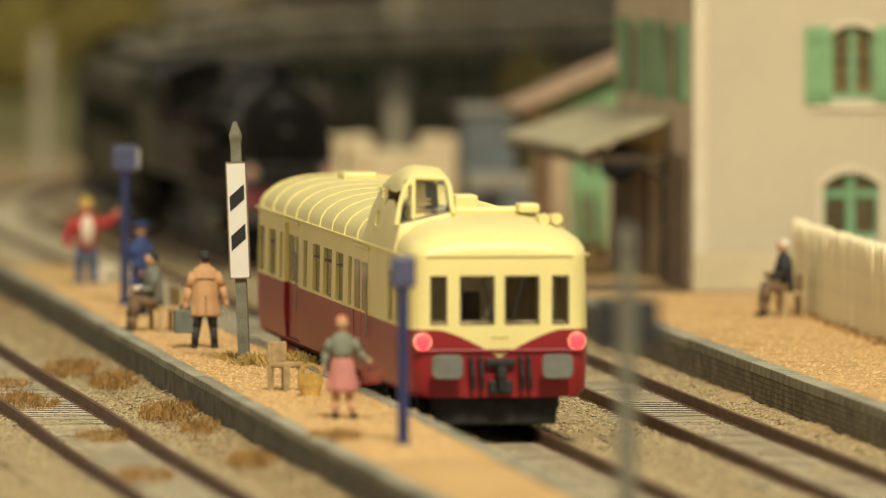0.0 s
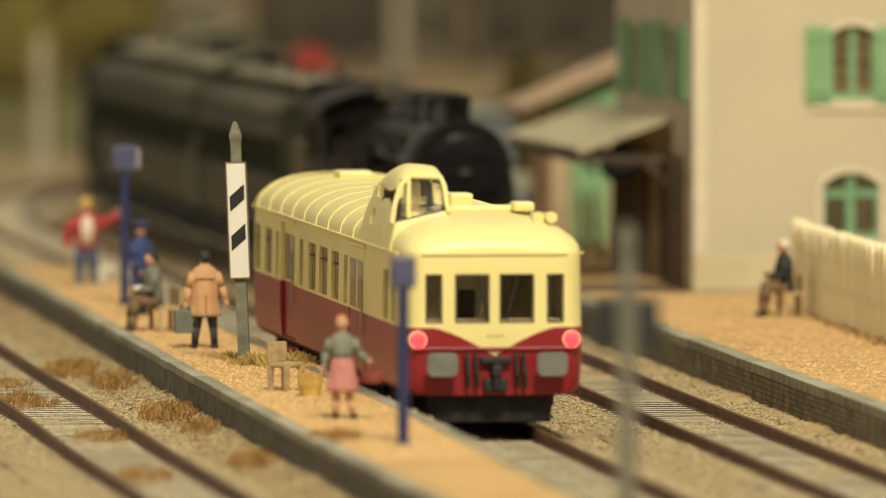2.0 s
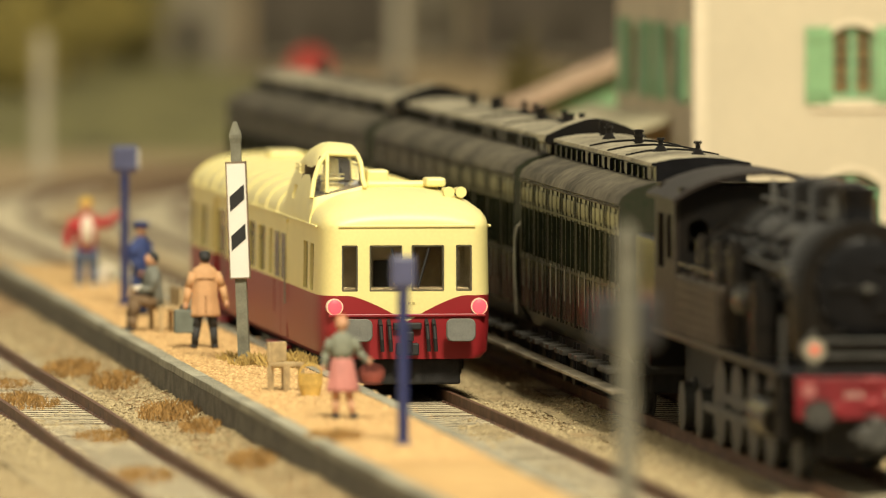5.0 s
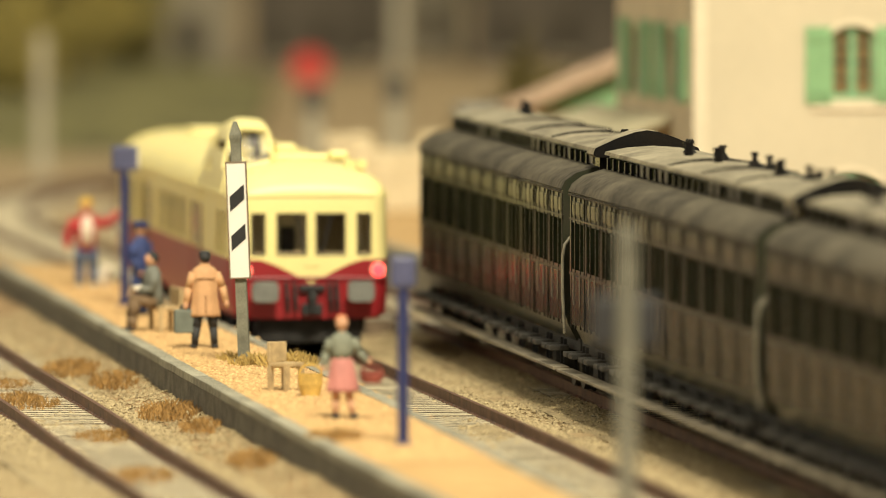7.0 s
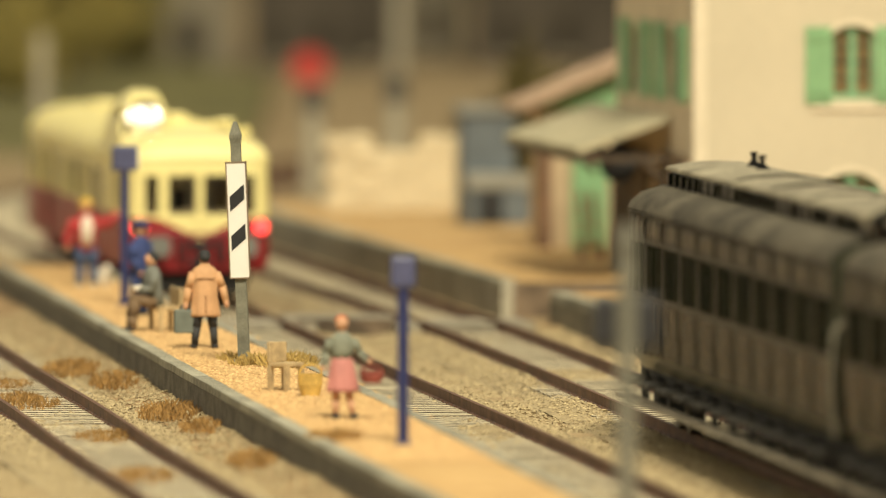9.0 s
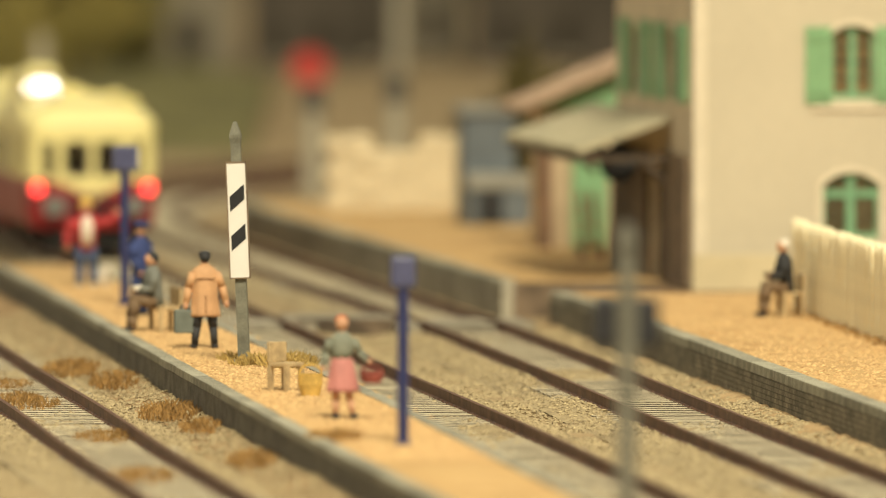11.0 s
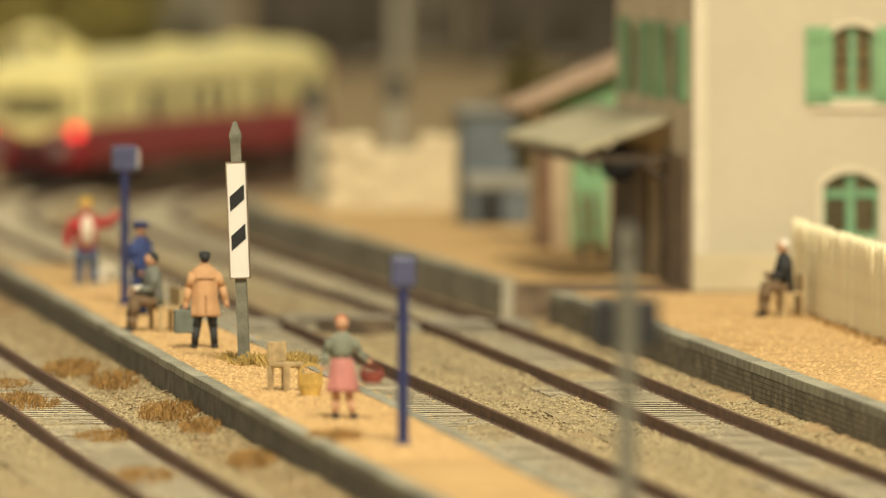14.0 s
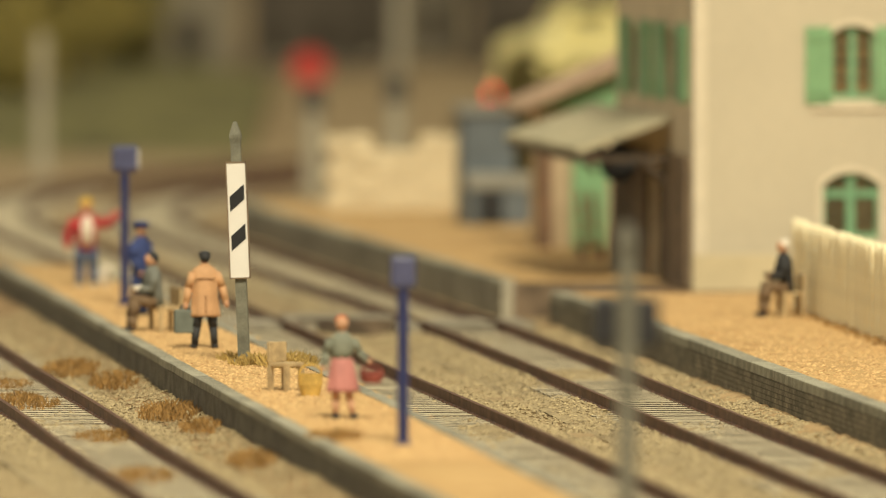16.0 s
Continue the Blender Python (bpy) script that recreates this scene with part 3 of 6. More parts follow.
def locomotive():
    top = thing("steam_locomotive", 0, 0, 0, 0, "black sooty tank locomotive with red buffer beam and lit lamps", "locomotive")
    bm = B()
    cyl(bm, (0, 8, 33.8), (0, 122, 33.8), 10.2, n=40)
    boiler = part("boiler", bm, SOOT, top, "sooty black boiler")
    plain_smooth(boiler, 50)
    for y in (34, 58, 84, 108):
        bm = B()
        cyl(bm, (0, y, 33.8), (0, y + 0.9, 33.8), 10.5, n=40)
        part("boiler_band", bm, SOOT, boiler)
    # smokebox: round top on straight flanks
    bm = B()
    rings = []
    for y, g in ((6.0, -0.5), (6.6, 0), (29, 0), (29.4, -0.5)):
        r = 11.0 + g
        pts = [(r * math.cos(radians(a)), y, 33.8 + r * math.sin(radians(a))) for a in range(0, 181, 9)]
        rings.append(pts + [(-r, y, 26), (-r + 1, y, 20), (r - 1, y, 20), (r, y, 26)])
    loft(bm, rings)
    bmesh.ops.recalc_face_normals(bm, faces=bm.faces)
    sb = part("smokebox", bm, SOOT, top, "black riveted smokebox")
    plain_smooth(sb, 40)
    bm = B()
    for a in range(0, 181, 8):
        ball(bm, (10.4 * math.cos(radians(a)), 5.9, 33.8 + 10.4 * math.sin(radians(a))), 0.22, n=6)
    part("rivets", bm, SOOT, sb)
    bm = B()
    loft(bm, [[(r * math.cos(radians(a)), y, 33.4 + r * math.sin(radians(a))) for a in range(0, 360, 10)] for y, r in ((6.2, 8.4), (5.3, 8.4), (5.1, 8.0), (4.85, 6.2), (4.7, 3.6), (4.65, 1.3))])
    bmesh.ops.recalc_face_normals(bm, faces=bm.faces)
    sd = part("smokebox_door", bm, BLACK, top, "domed black smokebox door")
    plain_smooth(sd, 30)
    for z in (37.2, 33.4, 29.6):
        bm = B()
        cyl(bm, (1.5 if z != 33.4 else -6.5, 4.0, z), (8.0 if z != 33.4 else 0, 4.4, z), 0.28, n=8)
        part("hinge_strap", bm, SOOT, sd)
    bm = B()
    cyl(bm, (0, 2.9, 33.4), (0, 4.4, 33.4), 0.8, n=10)
    cyl(bm, (-1.6, 3.0, 33.4), (1.6, 3.0, 33.4), 0.25, n=6)
    part("door_wheel", bm, DULL, sd)
    for a in range(0, 360, 30):
        part("door_clamp", box(B(), -0.5, 0.5, -0.4, 0.4, -0.5, 0.5, 0.1), SOOT, sd, at=at(8.5 * math.cos(radians(a)), 5.4, 33.4 + 8.5 * math.sin(radians(a))))
    # step plates before the smokebox
    part("front_plate", box(B(), -9.6, 9.6, 1.8, 7, 20, 24.6, 0.3), SOOT, top)
    for z in (21.8, 24.4):
        part("step_bar", box(B(), -9.8, 9.8, 1.2, 2.2, z, z + 0.5, 0.1), DULL, top)
    part("running_plate", box(B(), -16.2, 16.2, 0, 176, 18.7, 19.7, 0.2), BLACK, top)
    beam = part("buffer_beam", box(B(), -13, 13, -0.8, 0.6, 11.4, 18.6, 0.2), mat("grimy_red", (0.19, 0.013, 0.018), 0.45, var=0.35, scale=0.15), top, "grimy red buffer beam with white marks")
    bm = B()
    for x0 in (-4.6, 2.6):
        for i in range(4):
            box(bm, x0 + i * 0.85, x0 + i * 0.85 + 0.55, -0.95, -0.75, 15.0, 16.0)
    part("number_marks", bm, WHITE_INK, beam)
    ink = mat("pink_ink", (0.34, 0.12, 0.11), 0.6)
    for x in (-10.8, 10.4):
        part("round_mark", cyl(B(), (x, -0.95, 16.3), (x, -0.7, 16.3), 1.25, n=16), ink, beam)
    for x0, x1, z0, z1 in ((-6.7, -5.3, 12.4, 14), (4.3, 5.7, 12.4, 14), (-1.4, 1.4, 17.2, 18.4), (-1.4, 1.4, 13.2, 14.6)):
        part("beam_bracket", box(B(), x0, x1, -1.5, -0.7, z0, z1, 0.2), RED, beam)
    for x in (-9.9, 9.9):
        bm = B()
        cyl(bm, (x, -6.6, 12.6), (x, -5.6, 12.6), 2.5, 2.3, n=24)
        buf = part("buffer", bm, mat("oily_buffer", (0.05, 0.047, 0.042), 0.45, var=0.4), top, "round worn buffer")
        bm = B()
        cyl(bm, (x, -5.8, 12.6), (x, -0.6, 12.6), 1.3, 1.9, n=16)
        part("shank", bm, SOOT, buf)
        bm = B()
        cyl(bm, (x, -1.0, 23.2), (x, 2.4, 23.2), 2.0, n=22)
        cyl(bm, (x, 0.6, 24.6), (x, 0.6, 26.4), 0.6, n=8)
        box(bm, x - 1, x + 1, -0.4, 2, 19.6, 21.6)
        lamp = part("head_lamp", bm, DULL, top, "round lamp with pale reflector")
        bm = B()
        cyl(bm, (x, -1.35, 23.2), (x, -0.9, 23.2), 1.95, n=22)
        part("rim", bm, mat("dusty_reflector", (0.27, 0.24, 0.18), 0.45), lamp)
        bm = B()
        ball(bm, (x, -1.35, 23.2), 0.85, sy=0.5)
        part("lens", bm, glow("lamp_orange", (0.60, 0.11, 0.06), 0.2), lamp, "dim red lens")
    bm = B()
    box(bm, -3.2, 3.2, -7.5, -4.5, 7.2, 10.6, 0.5)
    box(bm, -1.2, 1.2, -8.0, 0, 6.6, 12, 0.5)
    box(bm, -4.5, 4.5, -6.5, -5.5, 8.5, 9.4, 0.2)
    part("coupling", bm, DULL, top, "grey automatic coupling")
    for sx in (-1, 1):
        bm = B()
        for y in (1.0, 4.2):
            cyl(bm, (sx * 14.8, y, 19.6), (sx * 14.8, y, 28.2), 0.25, n=6)
        cyl(bm, (sx * 14.8, 1.0, 28.2), (sx * 14.8, 4.2, 28.2), 0.25, n=6)
        part("handrail", bm, DULL, top)
        bm = B()
        box(bm, sx * 14.6, sx * 16.0, 0.5, 1.5, 8.5, 19)
        box(bm, sx * 14.6, sx * 16.0, 4.5, 5.5, 8.5, 19)
        box(bm, sx * 13.8, sx * 16.6, 0, 6, 8, 8.7)
        box(bm, sx * 13.8, sx * 16.6, 0, 6, 13, 13.6)
        part("front_step", bm, SOOT, top)
        bm = B()
        cyl(bm, (sx * 12.0, 9, 36), (sx * 12.0, 118, 36), 0.3, n=6)
        for y in range(14, 118, 18):
            cyl(bm, (sx * 10, y, 36), (sx * 12.1, y, 36), 0.25, n=6)
        part("boiler_rail", bm, DULL, top)
        tank = part("side_tank", box(B(), sx * 9.5, sx * 15.8, 72, 124, 19.7, 30.6, 0.5), TANK_BROWN, top, "dusty riveted side water tank")
        bm = B()
        for y in np.arange(75, 123, 3.2):
            for z in np.arange(21.2, 30, 1.7):
                ball(bm, (sx * 15.8, float(y), float(z)), 0.22, n=6)
        part("rivets", bm, TANK_BROWN, tank)
        for k in range(7):
            bm = B()
            y = 64 + 7 * k
            x = sx * (11.5 + 1.5 * random.random())
            up = 34 + 5 * random.random()
            cyl(bm, (x, y, 19.6), (x, y, up), 0.35, n=8)
            ball(bm, (x, y, up), 0.42, n=8)
            cyl(bm, (x, y, up), (sx * 8.8, y + 2, up + 1.4), 0.35, n=8)
            part("pipe", bm, SOOT, top)
        # fittings crowding the boiler's flank
        for z, off, ya, yb in ((31.2, 11.3, 20, 70), (33.0, 11.0, 30, 118), (38.4, 10.4, 28, 116), (40.4, 9.2, 34, 100)):
            bm = cyl(B(), (sx * off, ya, z), (sx * off, yb, z), 0.38, n=8)
            for y in range(ya, yb, 17):
                cyl(bm, (sx * off, y, z), (sx * off, y + 1.2, z), 0.75, n=8)
            part("long_pipe", bm, SOOT, top)
        for y, z, r, h in ((32, 20, 2.6, 11), (37.5, 20, 2.0, 13), (64, 30.6, 1.5, 6), (70, 30.6, 1.2, 7.5), (78, 30.6, 1.8, 4), (88, 30.6, 1.3, 6.5), (98, 30.6, 1.6, 5), (108, 30.6, 1.2, 7)):
            bm = cyl(B(), (sx * 13.0, y, z), (sx * 13.0, y, z + h), r, n=14)
            cyl(bm, (sx * 13.0, y, z + h), (sx * 13.0, y, z + h + 0.8), r * 0.6, n=12)
            cyl(bm, (sx * 13.0, y, z + h * 0.5), (sx * 13.0, y, z + h * 0.5 + 0.7), r * 1.15, n=14)
            part("fitting", bm, SOOT if r > 1.4 else FITTING, top)
        bm = cyl(B(), (sx * 15.4, 74, 32.6), (sx * 15.4, 122, 32.6), 0.25, n=6)
        for y in (74, 86, 98, 110, 122):
            cyl(bm, (sx * 15.4, y, 30.4), (sx * 15.4, y, 32.6), 0.22, n=6)
        part("tank_rail", bm, FITTING, top)
        bm = B()
        cyl(bm, (sx * 12.6, 40, 29), (sx * 12.6, 58, 29), 3.1, n=18)
        for y in (42, 48, 56):
            cyl(bm, (sx * 12.6, y, 29), (sx * 12.6, y + 0.8, 29), 3.35, n=18)
        cyl(bm, (sx * 12.6, 44, 32), (sx * 9, 44, 40), 0.5, n=8)
        cyl(bm, (sx * 12.6, 54, 26), (sx * 13, 54, 19.6), 0.5, n=8)
        part("air_pump", bm, SOOT, top)
        bm = B()
        cyl(bm, (sx * 12.8, 12, 10.5), (sx * 12.8, 31, 10.5), 4.0, n=20)
        cyl(bm, (sx * 12.8, 10.5, 10.5), (sx * 12.8, 12, 10.5), 3.2, n=20)
        part("cylinder", bm, SOOT, top)
        for y in (58, 80, 102):
            part("coupling_rod", box(B(), sx * 11.4, sx * 12.2, y - 11, y + 11, 6.4, 8.0, 0.2), DULL, top)
        part("connecting_rod", box(B(), sx * 12.4, sx * 13.2, 30, 80, 9.8, 11.2, 0.2), DULL, top)
    for y, r in ((20, 4.6), (50, 8.0), (70, 8.0), (90, 8.0), (110, 8.0), (136, 4.6), (158, 4.6)):
        wheelset(top, y, r)
    part("main_frame", box(B(), -7, 7, 8, 172, 4, 18.7, 0.5), UNDER, top)
    # mountings on the boiler
    bm = B()
    loft(bm, [[(r * math.cos(radians(a)), 14 + r * math.sin(radians(a)), z) for a in range(0, 360, 15)] for z, r in ((43.5, 3.6), (44.8, 2.9), (48.4, 2.9), (49.0, 3.2), (50.2, 3.2), (50.2, 2.5), (46, 2.4))])
    bmesh.ops.recalc_face_normals(bm, faces=bm.faces)
    plain_smooth(part("chimney", bm, BLACK, top, "short black chimney"), 40)
    for y, r, zt in ((34, 5.2, 50.6), (58, 5.0, 50.4), (80, 3.2, 48.5)):
        bm = B()
        loft(bm, [[(rr * math.cos(radians(a)), y + 1.5 * rr * math.sin(radians(a)) * (1 if y < 70 else 0.67), z) for a in range(0, 360, 15)] for z, rr in ((42.5, r + 0.8), (44.2, r), (zt - 1.4, r), (zt - 0.5, r * 0.88), (zt, r * 0.6))])
        bmesh.ops.recalc_face_normals(bm, faces=bm.faces)
        plain_smooth(part("dome", bm, SOOT, top, "black boiler dome"), 40)
    for x, y in ((-3, 22), (3, 46), (0, 70), (2, 92), (-2, 96)):
        part("valve", cyl(B(), (x, y, 43), (x, y, 48.5), 0.9, 0.6, n=10), DULL, top)
    for x, z in ((-4, 45.5), (4, 45.0)):
        part("sand_pipe", cyl(B(), (x, 22, z), (x, 96, z), 0.35, n=6), DULL, top)
    # cab with arched roof, bunker behind
    for sx in (-1, 1):
        cab = part("cab_side", box(B(), sx * 15.0, sx * 15.8, 124, 150, 19.7, 44), CAB_ROOF, top, "sooty brown-black cab side")
        c = B()
        box(c, -20, 20, 128, 135, 33, 41, 0.6)
        box(c, -20, 20, 138, 146, 31, 41, 0.6)
        cut(cab, c)
    for y in (124, 151):
        bm = box(B(), -15, 15, y, y + 0.8, 19.7, 46.2)
        sp_ = part("spectacle_plate", bm, SOOT, top)
        c = B()
        for x in (-11.5, 11.5):
            cyl(c, (x, y - 3, 38.5), (x, y + 4, 38.5), 1.9, n=20)
            box(c, x - 1.9, x + 1.9, y - 3, y + 4, 34.5, 38.5)
        cut(sp_, c)
        for x in (-11.5, 11.5):
            bm = B()
            for a in range(0, 360, 30):
                cyl(bm, (x + 2.15 * math.cos(radians(a)), y - 0.25, 38.5 + 2.15 * math.sin(radians(a))), (x + 2.15 * math.cos(radians(a + 30)), y - 0.25, 38.5 + 2.15 * math.sin(radians(a + 30))), 0.2, n=6)
            part("window_ring", bm, SOOT, sp_)
    bm = B()
    arc = [(16.6 * math.sin(radians(a)) / math.sin(radians(50)), 44.2 + 5.0 * (math.cos(radians(a)) - math.cos(radians(50))) / (1 - math.cos(radians(50)))) for a in range(-50, 51, 10)]
    ringf = arc + [(x, z - 0.7) for x, z in reversed(arc)]
    loft(bm, [[(x, y, z) for x, z in ringf] for y in (120, 156)])
    bmesh.ops.recalc_face_normals(bm, faces=bm.faces)
    plain_smooth(part("cab_roof", bm, CAB_ROOF, top, "arched sooty brown cab roof"), 30)
    part("bunker", box(B(), -15.6, 15.6, 150, 176, 19.7, 36, 0.6), SOOT, top, "black coal bunker")
    bm = B()
    for _ in range(40):
        ball(bm, (random.uniform(-12, 12), random.uniform(153, 174), 35.6 + random.random()), random.uniform(0.8, 1.6), n=6)
    part("coal", bm, BLACK, top)
    part("rear_beam", box(B(), -13, 13, 175, 176.6, 11, 18.7), SOOT, top)
    for x in (-9.9, 9.9):
        part("rear_buffer", cyl(B(), (x, 176, 12.6), (x, 181, 12.6), 1.8, 2.3, n=16), SOOT, top)
    return top


lc = locomotive()


# ---- clerestory coaches ----
# Paler glass for some of the clerestory windows.
PALE_LIGHT = mat("pale_clerestory_glass", (0.13, 0.115, 0.085), 0.4, var=0.4)


def coach(vents, near_lamps, L, rooms):
    top = thing("passenger_coach", 0, 0, 0, 0, "weathered dark green clerestory passenger coach with grey roof", "coach", "coaches of the train")

    def prof(y, g=0.0):
        h = [(-13.2, 10.6), (-15.0, 14), (-15.9, 20), (-16.0, 25), (-15.9, 40), (-16.3, 40.3), (-15.6, 41.8), (-13.4, 43.4), (-9.4, 44.6)]
        pts = h + [(-x, z) for x, z in reversed(h)]
        return [(x * (1 - g), y, z) for x, z in pts]

    bm = B()
    vs = loft(bm, [prof(4), prof(L - 3)])
    bmesh.ops.recalc_face_normals(bm, faces=bm.faces)
    for f in bm.faces:
        z = sum(v.co.z for v in f.verts) / len(f.verts)
        f.material_index = 1 if z > 40.05 and abs(f.normal.y) < 0.5 else 0
    body = part("body", bm, [COACH, COACH_ROOF], top, "weathered dark green coach body")
    plain_smooth(body, 30)
    # clerestory
    bm = B()
    cr = [(-8.6, 44.0), (-8.6, 47.4), (-9.6, 47.5), (-9.4, 48.1), (-5, 48.9), (0, 49.2)]
    crf = cr + [(-x, z) for x, z in reversed(cr[:-1])]
    loft(bm, [[(x, y, z) for x, z in crf] for y in (8, L - 6)])
    bmesh.ops.recalc_face_normals(bm, faces=bm.faces)
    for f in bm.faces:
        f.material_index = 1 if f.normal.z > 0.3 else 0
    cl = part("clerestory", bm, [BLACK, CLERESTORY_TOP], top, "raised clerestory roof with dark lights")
    for sx in (-1, 1):
        for y in np.arange(13, L - 12, 8.2):
            part("clerestory_window", box(B(), sx * 8.55, sx * 8.85, float(y), float(y) + 5.6, 44.9, 47.0), PALE_LIGHT if int(y) % 5 in (0, 3) else COACH_PANE, cl)
            part("clerestory_vent", box(B(), sx * 8.5, sx * 9.3, float(y) + 6.2, float(y) + 7.6, 44.6, 46.9, 0.1), BLACK, cl)
    # gabled canopy over the coach end
    for y0, y1 in ((-0.8, 9.2),) if L > 200 else ():
        bm = B()
        h = [(-10.6, 47.2), (-10.2, 48.4), (-6, 50.3), (-2.5, 51.5), (0, 51.9)]
        hf = h + [(-x, z) for x, z in reversed(h[:-1])]
        low = [(10.0, 46.6), (-10.0, 46.6)]
        loft(bm, [[(x, y, z) for x, z in hf + low] for y in (y0, y1)])
        bmesh.ops.recalc_face_normals(bm, faces=bm.faces)
        for f in bm.faces:
            f.material_index = 1 if abs(f.normal.y) > 0.5 else 0
        part("end_canopy", bm, [CLERESTORY_TOP, SOOT], top, "gabled dark hood over the clerestory end")
        part("end_panel", box(B(), -9.0, 9.0, 1.6, 8.2, 40.5, 47.6, 0.1), SOOT, top)
    # compartments: windows, doors and mouldings
    pitch = (L - 7) / rooms
    for sx in (-1, 1):
        for k in range(rooms):
            y0 = 3.5 + k * pitch
            for a, b2, nm in ((2.4, 6.1, 0), (7.5, 13.3, 1), (14.7, 18.4, 0)):
                part("window", box(B(), sx * 15.75, sx * 16.10, y0 + a, y0 + b2, 25.4, 34.4, 0.06), COACH_PANE, top, "dark coach window")
                # Some vent panels get the painted yellow reflection.
                part("vent_panel", box(B(), sx * 15.75, sx * 16.13, y0 + a + 0.2, y0 + b2 - 0.2, 35.9, 38.6, 0.1), COACH_YELLOW_GLOSS if (k * 3 + nm) % 7 in (0, 4) else COACH, top)
            bm = B()
            for yy in (6.6, 14.2):
                box(bm, sx * 15.8, sx * 16.15, y0 + yy - 0.32, y0 + yy + 0.32, 14, 39.6)
            for yy in (1.2, 19.6):
                box(bm, sx * 15.8, sx * 16.15, y0 + yy - 0.3, y0 + yy + 0.3, 14, 39.6)
            box(bm, sx * 15.8, sx * 16.2, y0, y0 + pitch, 24.3, 24.8)
            box(bm, sx * 15.8, sx * 16.2, y0, y0 + pitch, 34.9, 35.3)
            part("moulding", bm, COACH_RIB, top)
            part("lower_panel", box(B(), sx * 15.72, sx * 16.1, y0 + 1.6, y0 + 6.2, 14.6, 24.2, 0.1), COACH_LOW, top, "dark green lower side panel")
            part("door_panel", box(B(), sx * 15.72, sx * 16.14, y0 + 7.0, y0 + 13.9, 14.6, 24.2, 0.1), COACH_LOW, top, "dark green door panel")
            part("lower_panel", box(B(), sx * 15.72, sx * 16.1, y0 + 14.6, y0 + 19.2, 14.6, 24.2, 0.1), COACH_LOW, top, "dark green lower side panel")
            for yy in (6.0, 14.9):
                bm = B()
                cyl(bm, (sx * 16.3, y0 + yy, 18.5), (sx * 16.3, y0 + yy, 25.0), 0.13, n=6)
                part("grab_rail", bm, STEEL, top, "worn brass grab rail")
            for ya in (4.6, 12.4):
                part("step", box(B(), sx * 14.2, sx * 18.0, y0 + ya, y0 + ya + 5.2, 8.4, 9.4, 0.15), STEP_TOP, top, "worn step pad")
            bm = B()
            box(bm, sx * 14.2, sx * 14.8, y0 + 7.6, y0 + 8.2, 5.2, 10.6)
            box(bm, sx * 14.2, sx * 14.8, y0 + 12.6, y0 + 13.2, 5.2, 10.6)
            part("step_bracket", bm, UNDER, top)
        part("footboard", box(B(), sx * 15.0, sx * 18.2, 1, L, 5.0, 5.6, 0.1), FOOT, top, "long pale dusty footboard")
        part("eave_line", box(B(), sx * 15.9, sx * 16.35, 4, L - 3, 39.5, 39.9, 0.1), COACH_ROOF, top)
        part("sole_bar", box(B(), sx * 12.0, sx * 13.0, 0, L + 1, 8.4, 11, 0.1), UNDER, top)
        for yy in (22, 36, L - 37, L - 23):
            part("axle_box", box(B(), sx * 11.2, sx * 13.6, yy - 4, yy + 4, 3, 8.6, 0.5), UNDER, top)
        # bent end rails
        for yy in ((3.3,) if L > 200 else ()):
            bm = B()
            pts = [(sx * 15.7, yy, 12), (sx * 16.1, yy, 20), (sx * 16.1, yy, 27), (sx * 15.7, yy, 29.4), (sx * 14.6, yy, 30.8)]
            for a, b2 in zip(pts, pts[1:]):
                cyl(bm, a, b2, 0.3, n=8)
                ball(bm, b2, 0.3, n=8)
            part("end_rail", bm, PALE_PIPE, top, "pale bent end rail")
    for yy in (22, 36, L - 37, L - 23):
        wheelset(top, yy, 5.0)
    bm = B()
    box(bm, -9, 9, 12, 46, 4.4, 9, 0.4)
    box(bm, -9, 9, L - 47, L - 13, 4.4, 9, 0.4)
    box(bm, -12, 12, 0.5, L + 0.5, 8.6, 11, 0.2)
    box(bm, -6, 6, L / 2 - 25, L / 2 + 25, 4, 9, 0.6)
    part("underframe", bm, UNDER, top)
    for yy, s in ((0, -1), (L + 1.4, 1)):
        for x in (-9.9, 9.9):
            bm = B()
            cyl(bm, (x, yy, 12), (x, yy + s * 2.6, 12), 1.2, n=12)
            cyl(bm, (x, yy + s * 2.4, 12), (x, yy + s * 3.0, 12), 2.3, n=18)
            part("buffer", bm, DULL, top)
        bm = B()
        for x in (-3.4, 3.4):
            cyl(bm, (x, yy, 12), (x, yy + s * 0.5, 38), 0.35, n=6)
        for z in np.arange(14, 38, 3.0):
            cyl(bm, (-3.4, yy + s * 0.4, float(z)), (3.4, yy + s * 0.4, float(z)), 0.25, n=6)
        part("end_ladder", bm, UNDER, top)
    for y in vents:
        bm = B()
        x = random.choice((-2.6, 1.6, 2.8))
        cyl(bm, (x, y, 48.4), (x, y, 50.2), 1.9, 0.6, n=14)
        cyl(bm, (x, y, 50.2), (x, y, 51.2), 0.5, n=14)
        cyl(bm, (x, y, 51.2), (x, y, 51.7), 0.85, 0.7, n=14)
        part("roof_vent", bm, SOOT, top, "small conical roof ventilator")
    for y in near_lamps:
        bm = B()
        cyl(bm, (-1, y, 48.4), (-1, y, 51.9), 0.8, n=14)
        for z in (49.4, 50.4, 51.4):
            cyl(bm, (-1, y, z), (-1, y, z + 0.35), 1.05, n=14)
        part("roof_lamp", bm, SOOT, top, "ribbed roof lamp housing")
